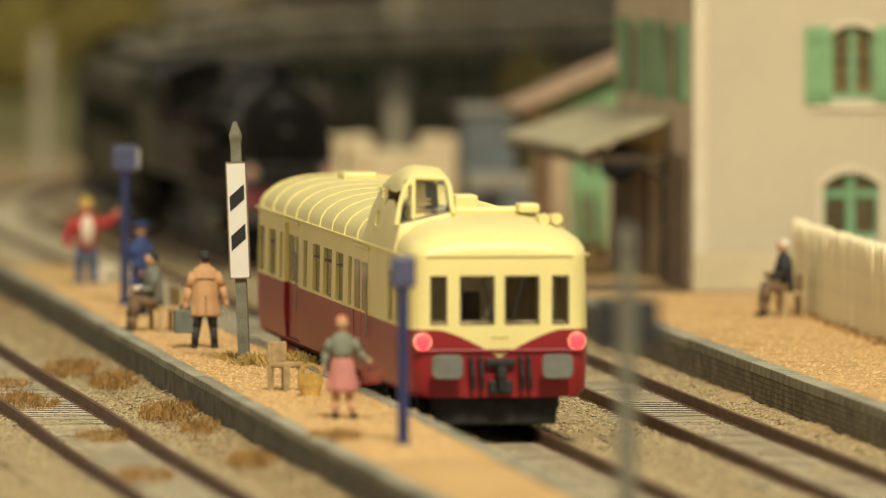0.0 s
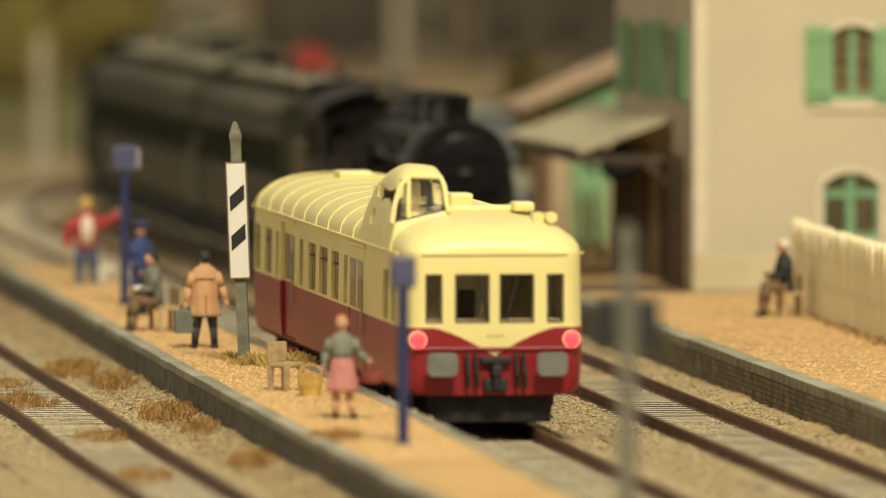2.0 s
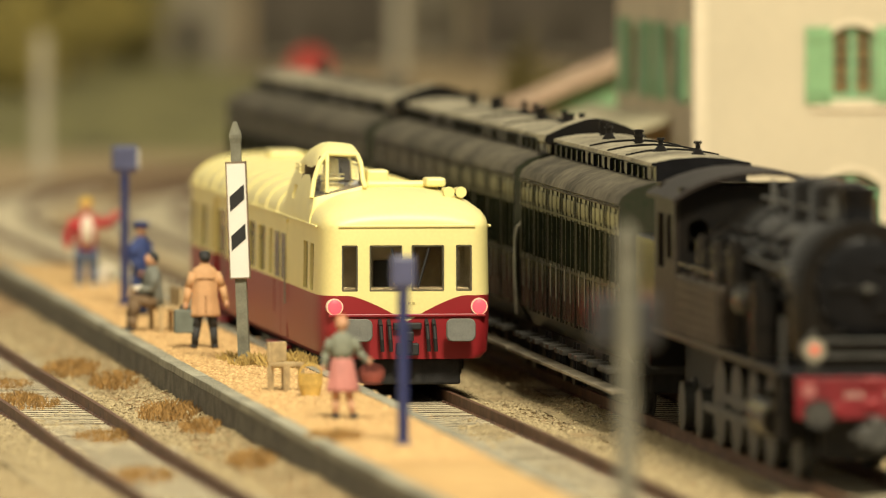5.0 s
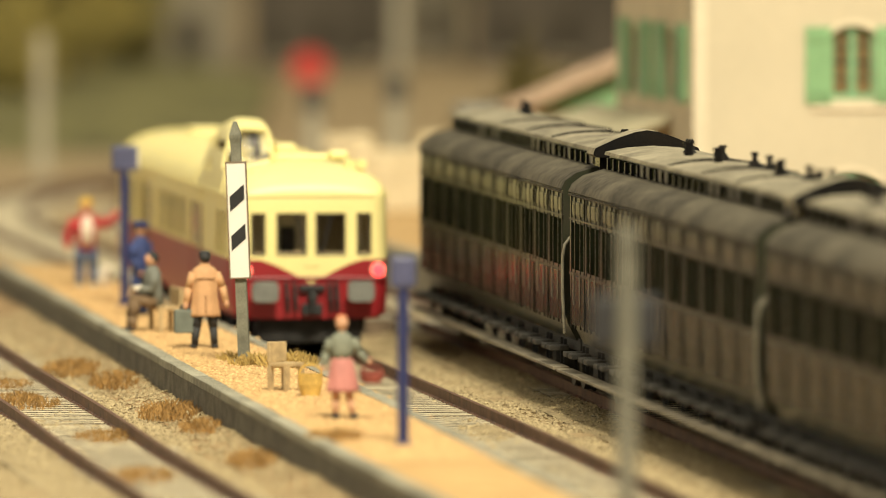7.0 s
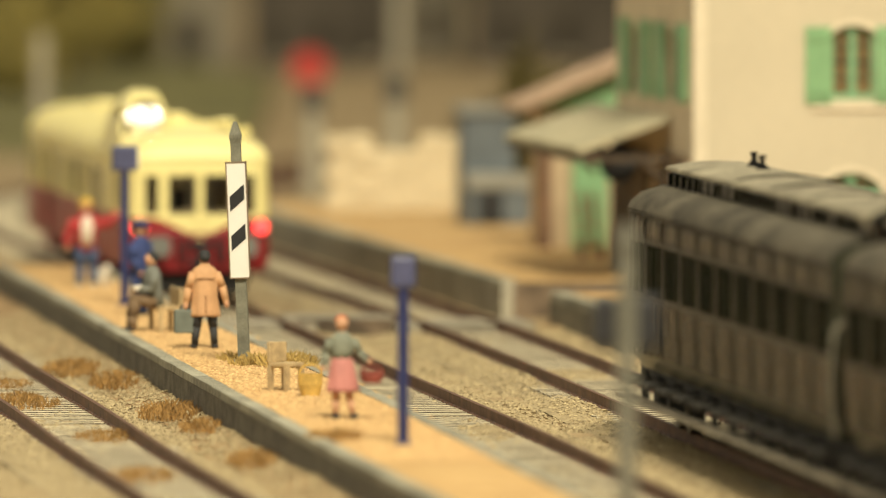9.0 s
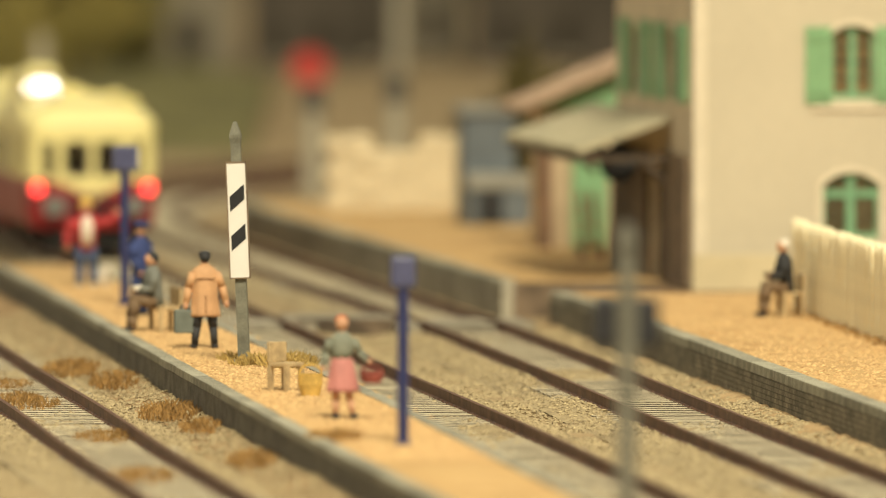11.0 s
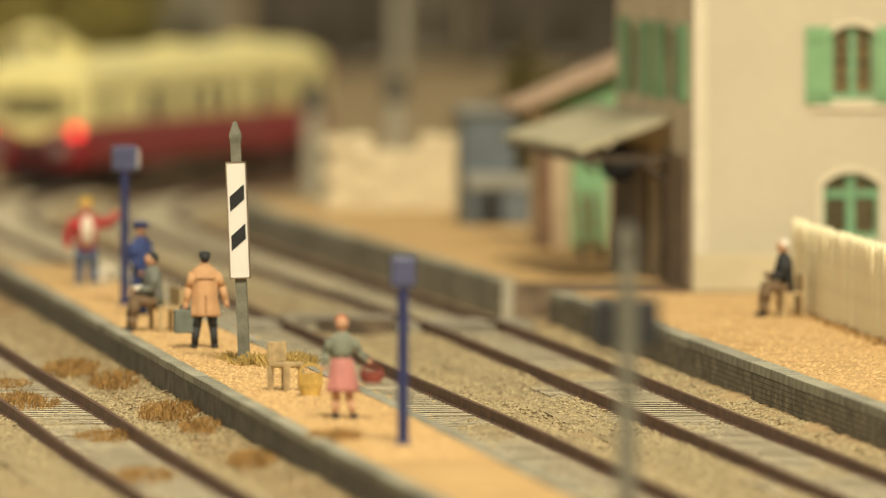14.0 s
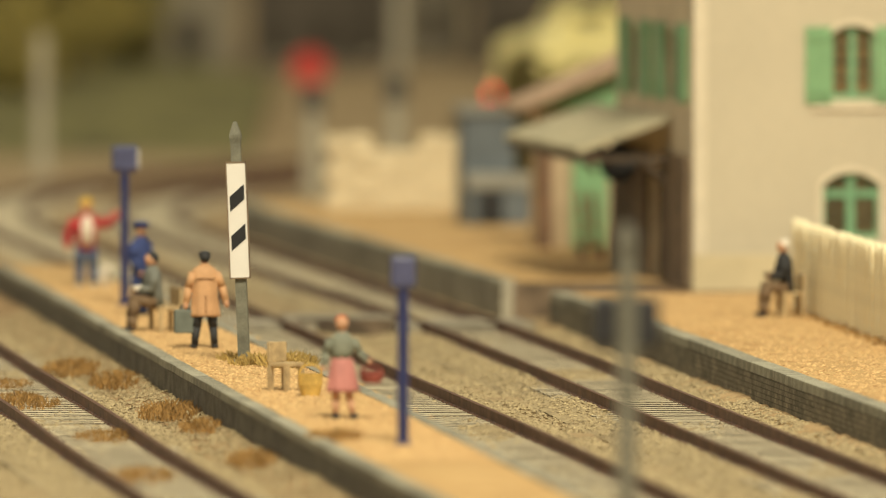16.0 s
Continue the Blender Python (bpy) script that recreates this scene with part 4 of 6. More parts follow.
    for y in (L * 0.3, L * 0.47, L * 0.64):
        bm = B()
        for a in range(8):
            x0, x1 = -9 + a * 2.25, -9 + (a + 1) * 2.25
            z0, z1 = (48.2 + 1.15 * (1 - (x / 9) ** 2) for x in (x0, x1))
            cyl(bm, (x0, y, z0), (x1, y, z1), 0.25, n=6)
        part("roof_seam", bm, SOOT, top)
    return top


cs = [coach((24, 45, 120), (88, 140), 158, 7), coach((22, 40, 58, 90, 112, 130, 170, 205), (76, 150, 30, 188), 249, 11), coach((12, 196, 214), (), 249, 11)]
CAR_AT = [190, 353, 607]


# ---- station house ----
house = thing("station_house", 57.3, 2388, 5, 8.5, "two-storey cream plastered station house with green shutters", "house")


WINDOWS = [(37, 43, 59.8, 10, 1.8), (36.6, 11, 26.1, 13, 2.9)]


def house_walls():
    bm = B()
    box(bm, 0, 150, 0, 3, -6, 86)
    front = part("front_wall", bm, PLASTER, house, "smooth cream plastered gable wall")
    c = B()
    for x, z0, z1, w, arch in WINDOWS:
        half = w / 2
        r = (half * half + arch * arch) / (2 * arch)
        lim = math.asin(half / r)
        arc = [(x + r * math.sin(a), z1 - r + r * math.cos(a)) for a in np.linspace(lim, -lim, 13)]
        loft(c, [[(x - half, yy, z0), (x + half, yy, z0)] + [(a, yy, b) for a, b in arc] for yy in (-2, 5)])
    bmesh.ops.recalc_face_normals(c, faces=c.faces)
    cut(front, c)
    # Side plaster is tinted browner than the gable for shade, then brightened.
    side = part("side_wall", box(B(), 0, 3, 3.02, 108, -6, 86), mat("side_plaster", (0.66, 0.55, 0.38), 0.85, var=0.15, scale=0.08, fine=0.6), house, "plastered side wall with shade tinted into its brownish colour")
    c = B()
    for y in (22, 72):
        box(c, -2, 5, y, y + 14, 43, 58)
    box(c, -2, 5, 44, 56, -1, 24)
    cyl(c, (-2, 50, 24), (5, 50, 24), 6, n=24)
    cut(side, c)
    part("back_wall", box(B(), 3, 150, 105, 108, -6, 86), PLASTER, house)
    part("far_wall", box(B(), 147, 150, 3, 105, -6, 86), PLASTER, house)
    part("corner_stone", box(B(), -0.12, 3.0, -0.3, 0.4, 7.6, 86, 0.1), TRIM, house)
    part("upper_floor", box(B(), 3, 147, 3, 105, 34, 36), INSIDE, house)
    part("plinth", box(B(), -0.25, 150, -0.35, 0.35, -1, 7.5, 0.1), mat("ochre_plinth", (0.62, 0.52, 0.32), 0.85, var=0.12, scale=0.06), house)
    bm = B()
    loft(bm, [[(-6, -6, 86), (156, -6, 86), (156, 114, 86), (-6, 114, 86)], [(50, 50, 122), (100, 50, 122), (100, 58, 122), (50, 58, 122)]])
    part("roof", bm, ROOFTILE, house, "red-brown tiled hip roof")


house_walls()
GREEN_DARK = mat("window_green", (0.20, 0.40, 0.22), 0.5, var=0.15, scale=0.2)


def arched_window(x, z0, z1, w, arch, dark_glass, transom=None):
    frame_ = B()
    half = w / 2
    mid = 0.8 if transom is None else 1.0
    for sx in (-1, 1):
        box(frame_, x + sx * half, x + sx * (half - 0.6), 1.0, 1.8, z0, z1 - arch)
    box(frame_, x - mid, x + mid, 0.9, 1.9, z0, z1 - 0.3)
    box(frame_, x - half, x + half, 1.05, 1.7, z0, z0 + 1.3)
    if transom is not None:
        box(frame_, x - half, x + half, 0.95, 1.75, transom, transom + 1.8)
    bars = B()
    for sx in (-1, 1):
        box(bars, x + sx * half * 0.55 - 0.14, x + sx * half * 0.55 + 0.14, 1.3, 1.7, z0, z1 - 0.8)
    for z in np.linspace(z0 + 1.3, (z1 if transom is None else transom) - 0.6, 5)[1:-1]:
        box(bars, x - half, x + half, 1.32, 1.68, float(z) - 0.14, float(z) + 0.14)
    r = (half * half + arch * arch) / (2 * arch)
    for k in range(10):
        a0 = -math.asin(half / r) + k * 2 * math.asin(half / r) / 10
        a1 = a0 + 2 * math.asin(half / r) / 10
        cyl(frame_, (x + r * math.sin(a0), 1.4, z1 - r + r * math.cos(a0) - 0.4), (x + r * math.sin(a1), 1.4, z1 - r + r * math.cos(a1) - 0.3), 0.4, n=6)
    win = part("window_frame", frame_, GREEN_DARK, house, "green arched casement frame")
    part("glazing_bar", bars, BAR_BROWN, win)
    part("pane", box(B(), x - half - 1, x + half + 1, 2.0, 2.3, z0 - 1, z1 + 1), dark_glass, win, "dark brown reflecting panes")
    tr = B()
    for k in range(10):
        a0 = -math.asin(half / r) + k * 2 * math.asin(half / r) / 10
        a1 = a0 + 2 * math.asin(half / r) / 10
        p0 = (x + (r + 1.4) * math.sin(a0), z1 - r + (r + 1.4) * math.cos(a0))
        p1 = (x + (r + 1.4) * math.sin(a1), z1 - r + (r + 1.4) * math.cos(a1))
        q0 = (x + (r + 0.1) * math.sin(a0), z1 - r + (r + 0.1) * math.cos(a0))
        q1 = (x + (r + 0.1) * math.sin(a1), z1 - r + (r + 0.1) * math.cos(a1))
        loft(tr, [[(p0[0], -0.5, p0[1]), (p1[0], -0.5, p1[1]), (q1[0], -0.5, q1[1]), (q0[0], -0.5, q0[1])], [(p0[0], 0.2, p0[1]), (p1[0], 0.2, p1[1]), (q1[0], 0.2, q1[1]), (q0[0], 0.2, q0[1])]])
    bmesh.ops.recalc_face_normals(tr, faces=tr.faces)
    for sx in (-1, 1):
        box(tr, x + sx * (half + 0.1), x + sx * (half + 1.5), -0.5, 0.2, z0, z1 - arch + 0.4)
    part("surround", tr, TRIM, win, "pale stone surround")
    part("window_sill", box(B(), x - half - 4.5, x + half + 4.5, -0.7, 0.3, z0 - 2.6, z0 - 1.3, 0.2), TRIM, win)


BAR_BROWN = mat("brown_bar", (0.13, 0.12, 0.06), 0.6)
WARM_PANE = mat("brown_pane", (0.22, 0.15, 0.065), 0.25, var=0.4, scale=0.15, bump=0, spec=0.5)
arched_window(*WINDOWS[0], WARM_PANE)
arched_window(*WINDOWS[1], mat("smoky_pane", (0.13, 0.10, 0.05), 0.2, var=0.5, scale=0.12, bump=0, spec=0.5), 20.4)


def shutter(x0, x1, z0, z1, along):
    """A boarded shutter leaf flat on a wall; along: 'x' on the gable wall, 'y' on the side wall."""

    def bx(a0, a1, d0, d1, b0, b1):
        if along == "x":
            return box(B(), a0, a1, -d1, -d0, b0, b1)
        return box(B(), -d1, -d0, a0, a1, b0, b1)

    leaf = part("shutter", bx(x0, x1, 0.05, 0.6, z0, z1), GREEN, house, "open green wooden shutter")
    for a in np.linspace(x0, x1, 5)[:-1]:
        part("board", bx(float(a) + 0.15, float(a) + (x1 - x0) / 4 - 0.15, 0.55, 0.85, z0 + 0.2, z1 - 0.2), GREEN, leaf)
    for z in (z0 + 2.2, z1 - 3.2):
        part("batten", bx(x0 + 0.2, x1 - 0.2, 0.8, 1.2, z, z + 1.1), GREEN, leaf)


shutter(25.8, 31.9, 42.0, 59.6, "x")
shutter(42.1, 48.2, 42.0, 59.6, "x")
for y in (22, 72):
    shutter(y - 14.5, y - 0.5, 42, 60, "y")
    shutter(y + 14.5, y + 28.5, 42, 60, "y")
    part("pane", box(B(), 2.0, 2.3, y, y + 14, 43, 58), PANE, house)
# A dark sheet behind the door opening stands for the unlit room.
part("doorway_shade", box(B(), 2.4, 2.8, 43, 57, -1, 30), DARK, house, "dark sheet standing for the doorway's shade")
for i in range(17):
    y = 4 + i * 6.1
    if 40 < y < 57:
        continue
    part("plank", box(B(), -1.2, -0.1, y, y + 5.7, 0, 30), TIMBER, house)

# lean-to awning along the track side
awning = thing("awning", 57.3, 2388, 5, 8.5, "grey slate lean-to awning on timber brackets", "awning")
for i in range(11):
    y0 = 30 + i * 10
    bm = B()
    loft(bm, [[(-22, y0, 29.6), (-22, y0 + 9.7, 29.6), (-22, y0 + 9.7, 31), (-22, y0, 31)], [(-0.2, y0, 37.2), (-0.2, y0 + 9.7, 37.2), (-0.2, y0 + 9.7, 38.4), (-0.2, y0, 38.4)]])
    bmesh.ops.recalc_face_normals(bm, faces=bm.faces)
    part("roof_panel", bm, AWNING, awning)
part("eave_beam", box(B(), -21, -19, 30, 139, 27.6, 29.6, 0.2), TIMBER, awning)
for y in (32, 84, 136):
    bm = B()
    cyl(bm, (-8, y, 29.6), (-0.3, y, 22), 0.9, n=8)
    box(bm, -20.5, -0.2, y - 0.8, y + 0.8, 27.6, 29.4)
    part("bracket", bm, TIMBER, awning)

lamp_ = thing("hanging_lamp", 40.8, 2424, 5, 0, "dark round lamp shade hanging under the awning", "lamp")
bm = B()
cyl(bm, (0, -1.2, 27.2), (0, 1.2, 27.2), 4.4, n=24)
part("shade", bm, DARK, lamp_)
bm = B()
cyl(bm, (0, 0, 31), (0, 0, 35), 0.4, n=6)
part("bracket", bm, DARK, lamp_)

annex = thing("goods_annex", 57.3, 2388, 5, 8.5, "low annex with green door, tan wall and tiled roof", "shed")
part("wall", box(B(), 0, 60, 215, 240, -6, 36), mat("tan_plaster", (0.52, 0.40, 0.25), 0.85, var=0.2, scale=0.1), annex)
door = part("door", box(B(), 6.5, 15.4, 213.6, 214.9, 0, 24, 0.2), GREEN, annex, "green plank door")
for i in range(4):
    part("board", box(B(), 6.8 + i * 2.1, 8.7 + i * 2.1, 213.2, 213.7, 0.5, 23.5), GREEN, door)
part("corner_post", box(B(), -1.5, 1.2, 213, 216, -6, 30, 0.2), mat("red_brown_timber", (0.22, 0.12, 0.07), 0.8, var=0.3), annex)
bm = B()
loft(bm, [[(-7, 208, 34), (-7, 246, 34), (-7, 246, 35.4), (-7, 208, 35.4)], [(28, 208, 49), (28, 246, 49), (28, 246, 50.4), (28, 208, 50.4)], [(62, 208, 34), (62, 246, 34), (62, 246, 35.4), (62, 208, 35.4)]])
bmesh.ops.recalc_face_normals(bm, faces=bm.faces)
part("roof", bm, mat("pale_tile", (0.50, 0.34, 0.22), 0.8, var=0.35, scale=0.12), annex, "faded tiled roof")
bm = B()
loft(bm, [[(x, y, z) for x, z in ((-3, 34.5), (58, 34.5), (28, 47.5))] for y in (214, 216)])
bmesh.ops.recalc_face_normals(bm, faces=bm.faces)
part("gable", bm, GREEN, annex, "green boarded gable")
tool = thing("red_hand_truck", 36, 2540, 5, 10, "red hand truck leaning by the wall", "hand truck")
bm = B()
for x in (-1.8, 1.8):
    cyl(bm, (x, 0, 0.5), (x * 0.8, 6, 16), 0.6, n=8)
for z in (4, 8, 12):
    cyl(bm, (-1.8, z * 0.37, z), (1.8, z * 0.37, z), 0.45, n=6)
part("frame", bm, mat("worn_red", (0.40, 0.09, 0.05), 0.6), tool)
bm = B()
for x in (-2.6, 2.6):
    cyl(bm, (x - 0.4, -0.5, 1.6), (x + 0.4, -0.5, 1.6), 1.6, n=16)
part("wheel", bm, DARK, tool)

# ---- picket fence ----
fence = thing("picket_fence", 77.2, 2288, 5, 0, "cream picket fence with pointed slats", "fence")
pick = B()
loft(pick, [[(-0.45, -1.22, 0), (0.45, -1.22, 0), (0.45, 1.22, 0), (-0.45, 1.22, 0)], [(-0.45, -1.22, 17.6), (0.45, -1.22, 17.6), (0.45, 1.22, 17.6), (-0.45, 1.22, 17.6)], [(-0.35, -0.15, 19.8), (0.35, -0.15, 19.8), (0.35, 0.15, 19.8), (-0.35, 0.15, 19.8)]])
bmesh.ops.recalc_face_normals(pick, faces=pick.faces)
slat_me = to_mesh("slat", pick, FENCE)
for i in range(84):
    ob = new("slat", slat_me)
    ob.parent = fence
    d = i * 2.5
    ob.matrix_local = at(d * 0.102 + random.uniform(-0.12, 0.12), -d * 0.995, random.uniform(-0.3, 0.3), random.uniform(-1, 1), random.uniform(-0.8, 0.8), 5.9)
for z in (4, 13.5):
    bm = B()
    cyl(bm, (1.0, 0, z), (1.0 + 210 * 0.102, -210 * 0.995, z), 0.6, n=6)
    part("rail", bm, FENCE, fence)


# ---- signs and posts ----
DARK_POST = mat("stained_concrete", (0.165, 0.158, 0.12), 0.8, var=0.3, scale=0.3)


def striped_board(x, y, z, rz, lean, box_on=False):
    t = thing("striped_warning_post", x, y, z, rz, "grey concrete post with black and white striped board" if not box_on else "grey concrete post with dark relay box", "signpost")
    t.matrix_world = at(x, y, z, 0, lean, rz)
    bm = B()
    k = 1.35 if box_on else 1.0
    loft(bm, [[(-a * k, -a, zz), (a * k, -a, zz), (a * k, a, zz), (-a * k, a, zz)] for zz, a in ((0, 1.15), (43.5, 0.98), (44.5, 1.15), (45.2, 1.15), (47.8, 0.35))])
    part("post", bm, POST if not box_on else DARK_POST, t, "grey weathered concrete post")
    part("foot", box(B(), -2.2, 2.2, -2.2, 2.2, -0.4, 0.7, 0.2), POST, t)
    if box_on:
        part("relay_box", box(B(), -5.4, 5.0, 1.5, 5.2, 28.6, 36.6, 0.9), mat("blue_grey_box", (0.026, 0.026, 0.028), 0.6), t, "dark grey box behind the post")
        return t
    board = part("board", box(B(), -2.0, 2.0, -1.75, -1.1, 16.8, 39.8, 0.05), WHITE, t, "white board with two black slanted bars")
    bm = B()
    for z0 in (22.2, 30.0):
        loft(bm, [[(-1.45, yy, z0), (1.45, yy, z0 + 2.4), (1.45, yy, z0 + 5.4), (-1.45, yy, z0 + 3.0)] for yy in (-1.86, -1.7)])
    bmesh.ops.recalc_face_normals(bm, faces=bm.faces)
    part("black_bar", bm, DARK, board)
    bm = B()
    for a in ((-2.1, -1.85, 16.7, 39.9), (1.85, 2.1, 16.7, 39.9), (-2.1, 2.1, 16.7, 16.95), (-2.1, 2.1, 39.65, 39.9)):
        box(bm, a[0], a[1], -1.88, -1.0, a[2], a[3])
    part("rim", bm, TIMBER, board)
    return t


striped_board(-39.4, 2070, 5, -4, -2.2)
striped_board(27.7, 1572, 5, 0, 0, True)


def blue_sign(x, y, h, w, rz):
    t = thing("station_sign", x, y, 5, rz, "blue enamel platform sign on a blue post", "sign", "blue platform signs")
    bm = B()
    cyl(bm, (0, 0, 0), (0, 0, h), 1.0, 0.95, n=12)
    part("post", bm, BLUE, t)
    part("foot", box(B(), -1.4, 1.4, -1.4, 1.4, -0.3, 0.5, 0.1), BLUE, t)
    # Head is paler than the post: gloss and blur mixed into its blue.
    head = part("sign_head", box(B(), -w / 2, w / 2, -1.4, 1.4, h - 5.4, h + 0.2, 0.6), mat("glossed_blue", (0.085, 0.09, 0.17), 0.4, var=0.15), t, "small blue lantern box")
    if w > 5:
        part("white_face", box(B(), w / 2 - 0.2, w / 2 + 0.25, -1.1, 1.1, h - 4.8, h - 0.5, 0.1), WHITE, head)
    return t


blue_sign(-70.3, 2307, 35, 5.6, 20)
blue_sign(-6.9, 1804, 32.5, 4.4, 0)

# ---- small platform figures (painted model figures) ----
SKIN = mat("painted_skin", (0.55, 0.30, 0.17), 0.6, var=0.1)
TAN = mat("tan_coat", (0.58, 0.33, 0.16), 0.7, var=0.15, scale=0.4)
DKGREY = mat("charcoal_cloth", (0.035, 0.035, 0.035), 0.7, var=0.2)
NAVY = mat("navy_cloth", (0.035, 0.055, 0.17), 0.7, var=0.15)
JEANS = mat("jean_blue", (0.06, 0.09, 0.17), 0.7, var=0.2)
REDCLOTH = mat("red_cloth", (0.42, 0.04, 0.04), 0.7, var=0.15)
WHITECLOTH = mat("white_cloth", (0.75, 0.68, 0.55), 0.7, var=0.08)
PINK = mat("pink_skirt", (0.56, 0.23, 0.20), 0.7, var=0.15, scale=0.3)
SAGE = mat("sage_top", (0.20, 0.21, 0.155), 0.7, var=0.15)
BLOND = mat("blond_hair", (0.70, 0.45, 0.08), 0.7, var=0.2)
GINGER = mat("ginger_hair", (0.55, 0.20, 0.09), 0.7, var=0.2)
BROWNCLOTH = mat("brown_cloth", (0.20, 0.13, 0.07), 0.8, var=0.2)
GREYGREEN = mat("grey_green_case", (0.15, 0.17, 0.14), 0.6, var=0.15)
WOODPALE = mat("pale_wood", (0.50, 0.365, 0.19), 0.75, var=0.25, scale=0.4)


def limb(bm, pts, radii, mi):
    for (a, ra), (b, rb) in zip(zip(pts, radii), zip(pts[1:], radii[1:])):
        cyl(bm, a, b, ra, rb, n=10, mi=mi)
        ball(bm, b, rb * 1.02, n=8, mi=mi)


def torso(bm, rings, mi, folds=0.0):
    """A body or a garment over oval rings; folds deepen towards the hem."""
    z_lo, z_hi = rings[0][0], rings[-1][0]

    def k(z, a):
        return 1 + folds * (z_hi - z) / (z_hi - z_lo) * (math.cos(radians(a * 7 + z * 12)) + 0.6 * math.cos(radians(a * 4 + 50)))

    loft(bm, [[(cx + rx * k(z, a) * math.cos(radians(a)), cy + ry * k(z, a) * math.sin(radians(a)), z) for a in range(0, 360, 10)] for z, rx, ry, cx, cy in rings], mi)


def figure(name, x, y, z, rz, mats, label, build):
    bm = B()
    build(bm)
    bmesh.ops.recalc_face_normals(bm, faces=bm.faces)
    me = to_mesh(name, bm, mats, True)
    ob = new(name, me)
    ob.matrix_world = at(x, y, z, 0, 0, rz)
    return tagged(ob, label, "figurine", "platform figurines")


def head(bm, x, y, z, skin, hair, r=1.35):
    ball(bm, (x, y, z), r, sy=1.05, sz=1.15, n=14, mi=skin)
    ball(bm, (x, y + 0.35, z + 0.4), r * 1.05, sy=1.0, sz=1.0, n=14, mi=hair)
    cyl(bm, (x, y, z - 2.2), (x, y, z - 0.8), 0.65, n=10, mi=skin)


def man_coat(bm):
    limb(bm, [(-1.3, 0, 8), (-1.7, -0.2, 4.4), (-2.1, 0, 0.9)], [1.15, 0.9, 0.72], 1)
    limb(bm, [(1.3, 0, 8), (1.75, 0.3, 4.4), (2.0, 0.2, 0.9)], [1.15, 0.9, 0.72], 1)
    for x in (-2.2, 2.1):
        ball(bm, (x, 0.5, 0.5), 0.8, sy=1.6, sz=0.62, n=12, mi=1)
    torso(bm, [(6.6, 3.0, 2.0, 0, 0), (7.2, 2.95, 1.95, 0, 0), (9, 2.75, 1.85, 0, 0), (11.2, 2.5, 1.7, 0, 0), (13.4, 2.65, 1.7, 0, 0.1), (15.2, 2.85, 1.65, 0, 0.15), (16.2, 2.35, 1.4, 0, 0.2), (16.9, 1.35, 1.1, 0, 0.2)], 0, 0.06)
    torso(bm, [(16.5, 1.25, 1.1, 0, 0.2), (17.3, 1.1, 1.0, 0, 0.2)], 0)
    limb(bm, [(-2.3, 0, 15.4), (-3.3, 0.3, 12.4), (-3.8, -0.2, 9.6)], [0.95, 0.85, 0.72], 0)
    limb(bm, [(2.3, 0, 15.4), (3.6, 0.4, 12.6), (4.2, -0.4, 9.9)], [0.95, 0.85, 0.72], 0)
    ball(bm, (-3.95, -0.3, 8.8), 0.6, sz=1.3, n=10, mi=2)
    ball(bm, (4.4, -0.6, 9.1), 0.6, sz=1.3, n=10, mi=2)
    head(bm, 0, 0.2, 18.5, 2, 1, 1.05)
    ball(bm, (0, -0.25, 18.6), 1.1, sz=0.95, n=14, mi=1)
    cyl(bm, (0, 0.1, 18.9), (0, 0.1, 19.2), 1.3, 1.25, n=18, mi=1)
    torso(bm, [(19.1, 1.12, 1.12, 0, 0.1), (19.7, 1.05, 1.05, 0, 0.1), (19.95, 0.5, 0.5, 0, 0.1)], 1)
    torso(bm, [(17.2, 0.55, 0.55, 0, 0.2), (18.0, 0.55, 0.55, 0, 0.2)], 2)
    # yoke seam and back pleat
    box(bm, -2.0, 2.0, -1.72, -1.5, 14.2, 14.4, mi=3)
    box(bm, -0.1, 0.1, -1.95, -1.6, 7.4, 11.0, mi=3)


figure("figurine_man", -48.4, 2122, 5, 8, [TAN, DKGREY, SKIN, mat("coat_seam", (0.25, 0.12, 0.05), 0.8)], "painted figurine in tan coat and dark trousers, standing", man_coat)


def suitcase():
    t = thing("suitcase", -52.5, 2121.5, 8.2, 12, "grey-green suitcase held in the figurine's hand", "suitcase")
    part("case", box(B(), -2.1, 2.1, -0.8, 0.8, 0, 4.8, 0.25), GREYGREEN, t)
    bm = B()
    for a, b2 in (((-0.9, 0, 4.8), (-0.7, 0, 5.6)), ((-0.7, 0, 5.6), (0.7, 0, 5.6)), ((0.7, 0, 5.6), (0.9, 0, 4.8))):
        cyl(bm, a, b2, 0.2, n=6)
    part("handle", bm, DARK, t)


suitcase()


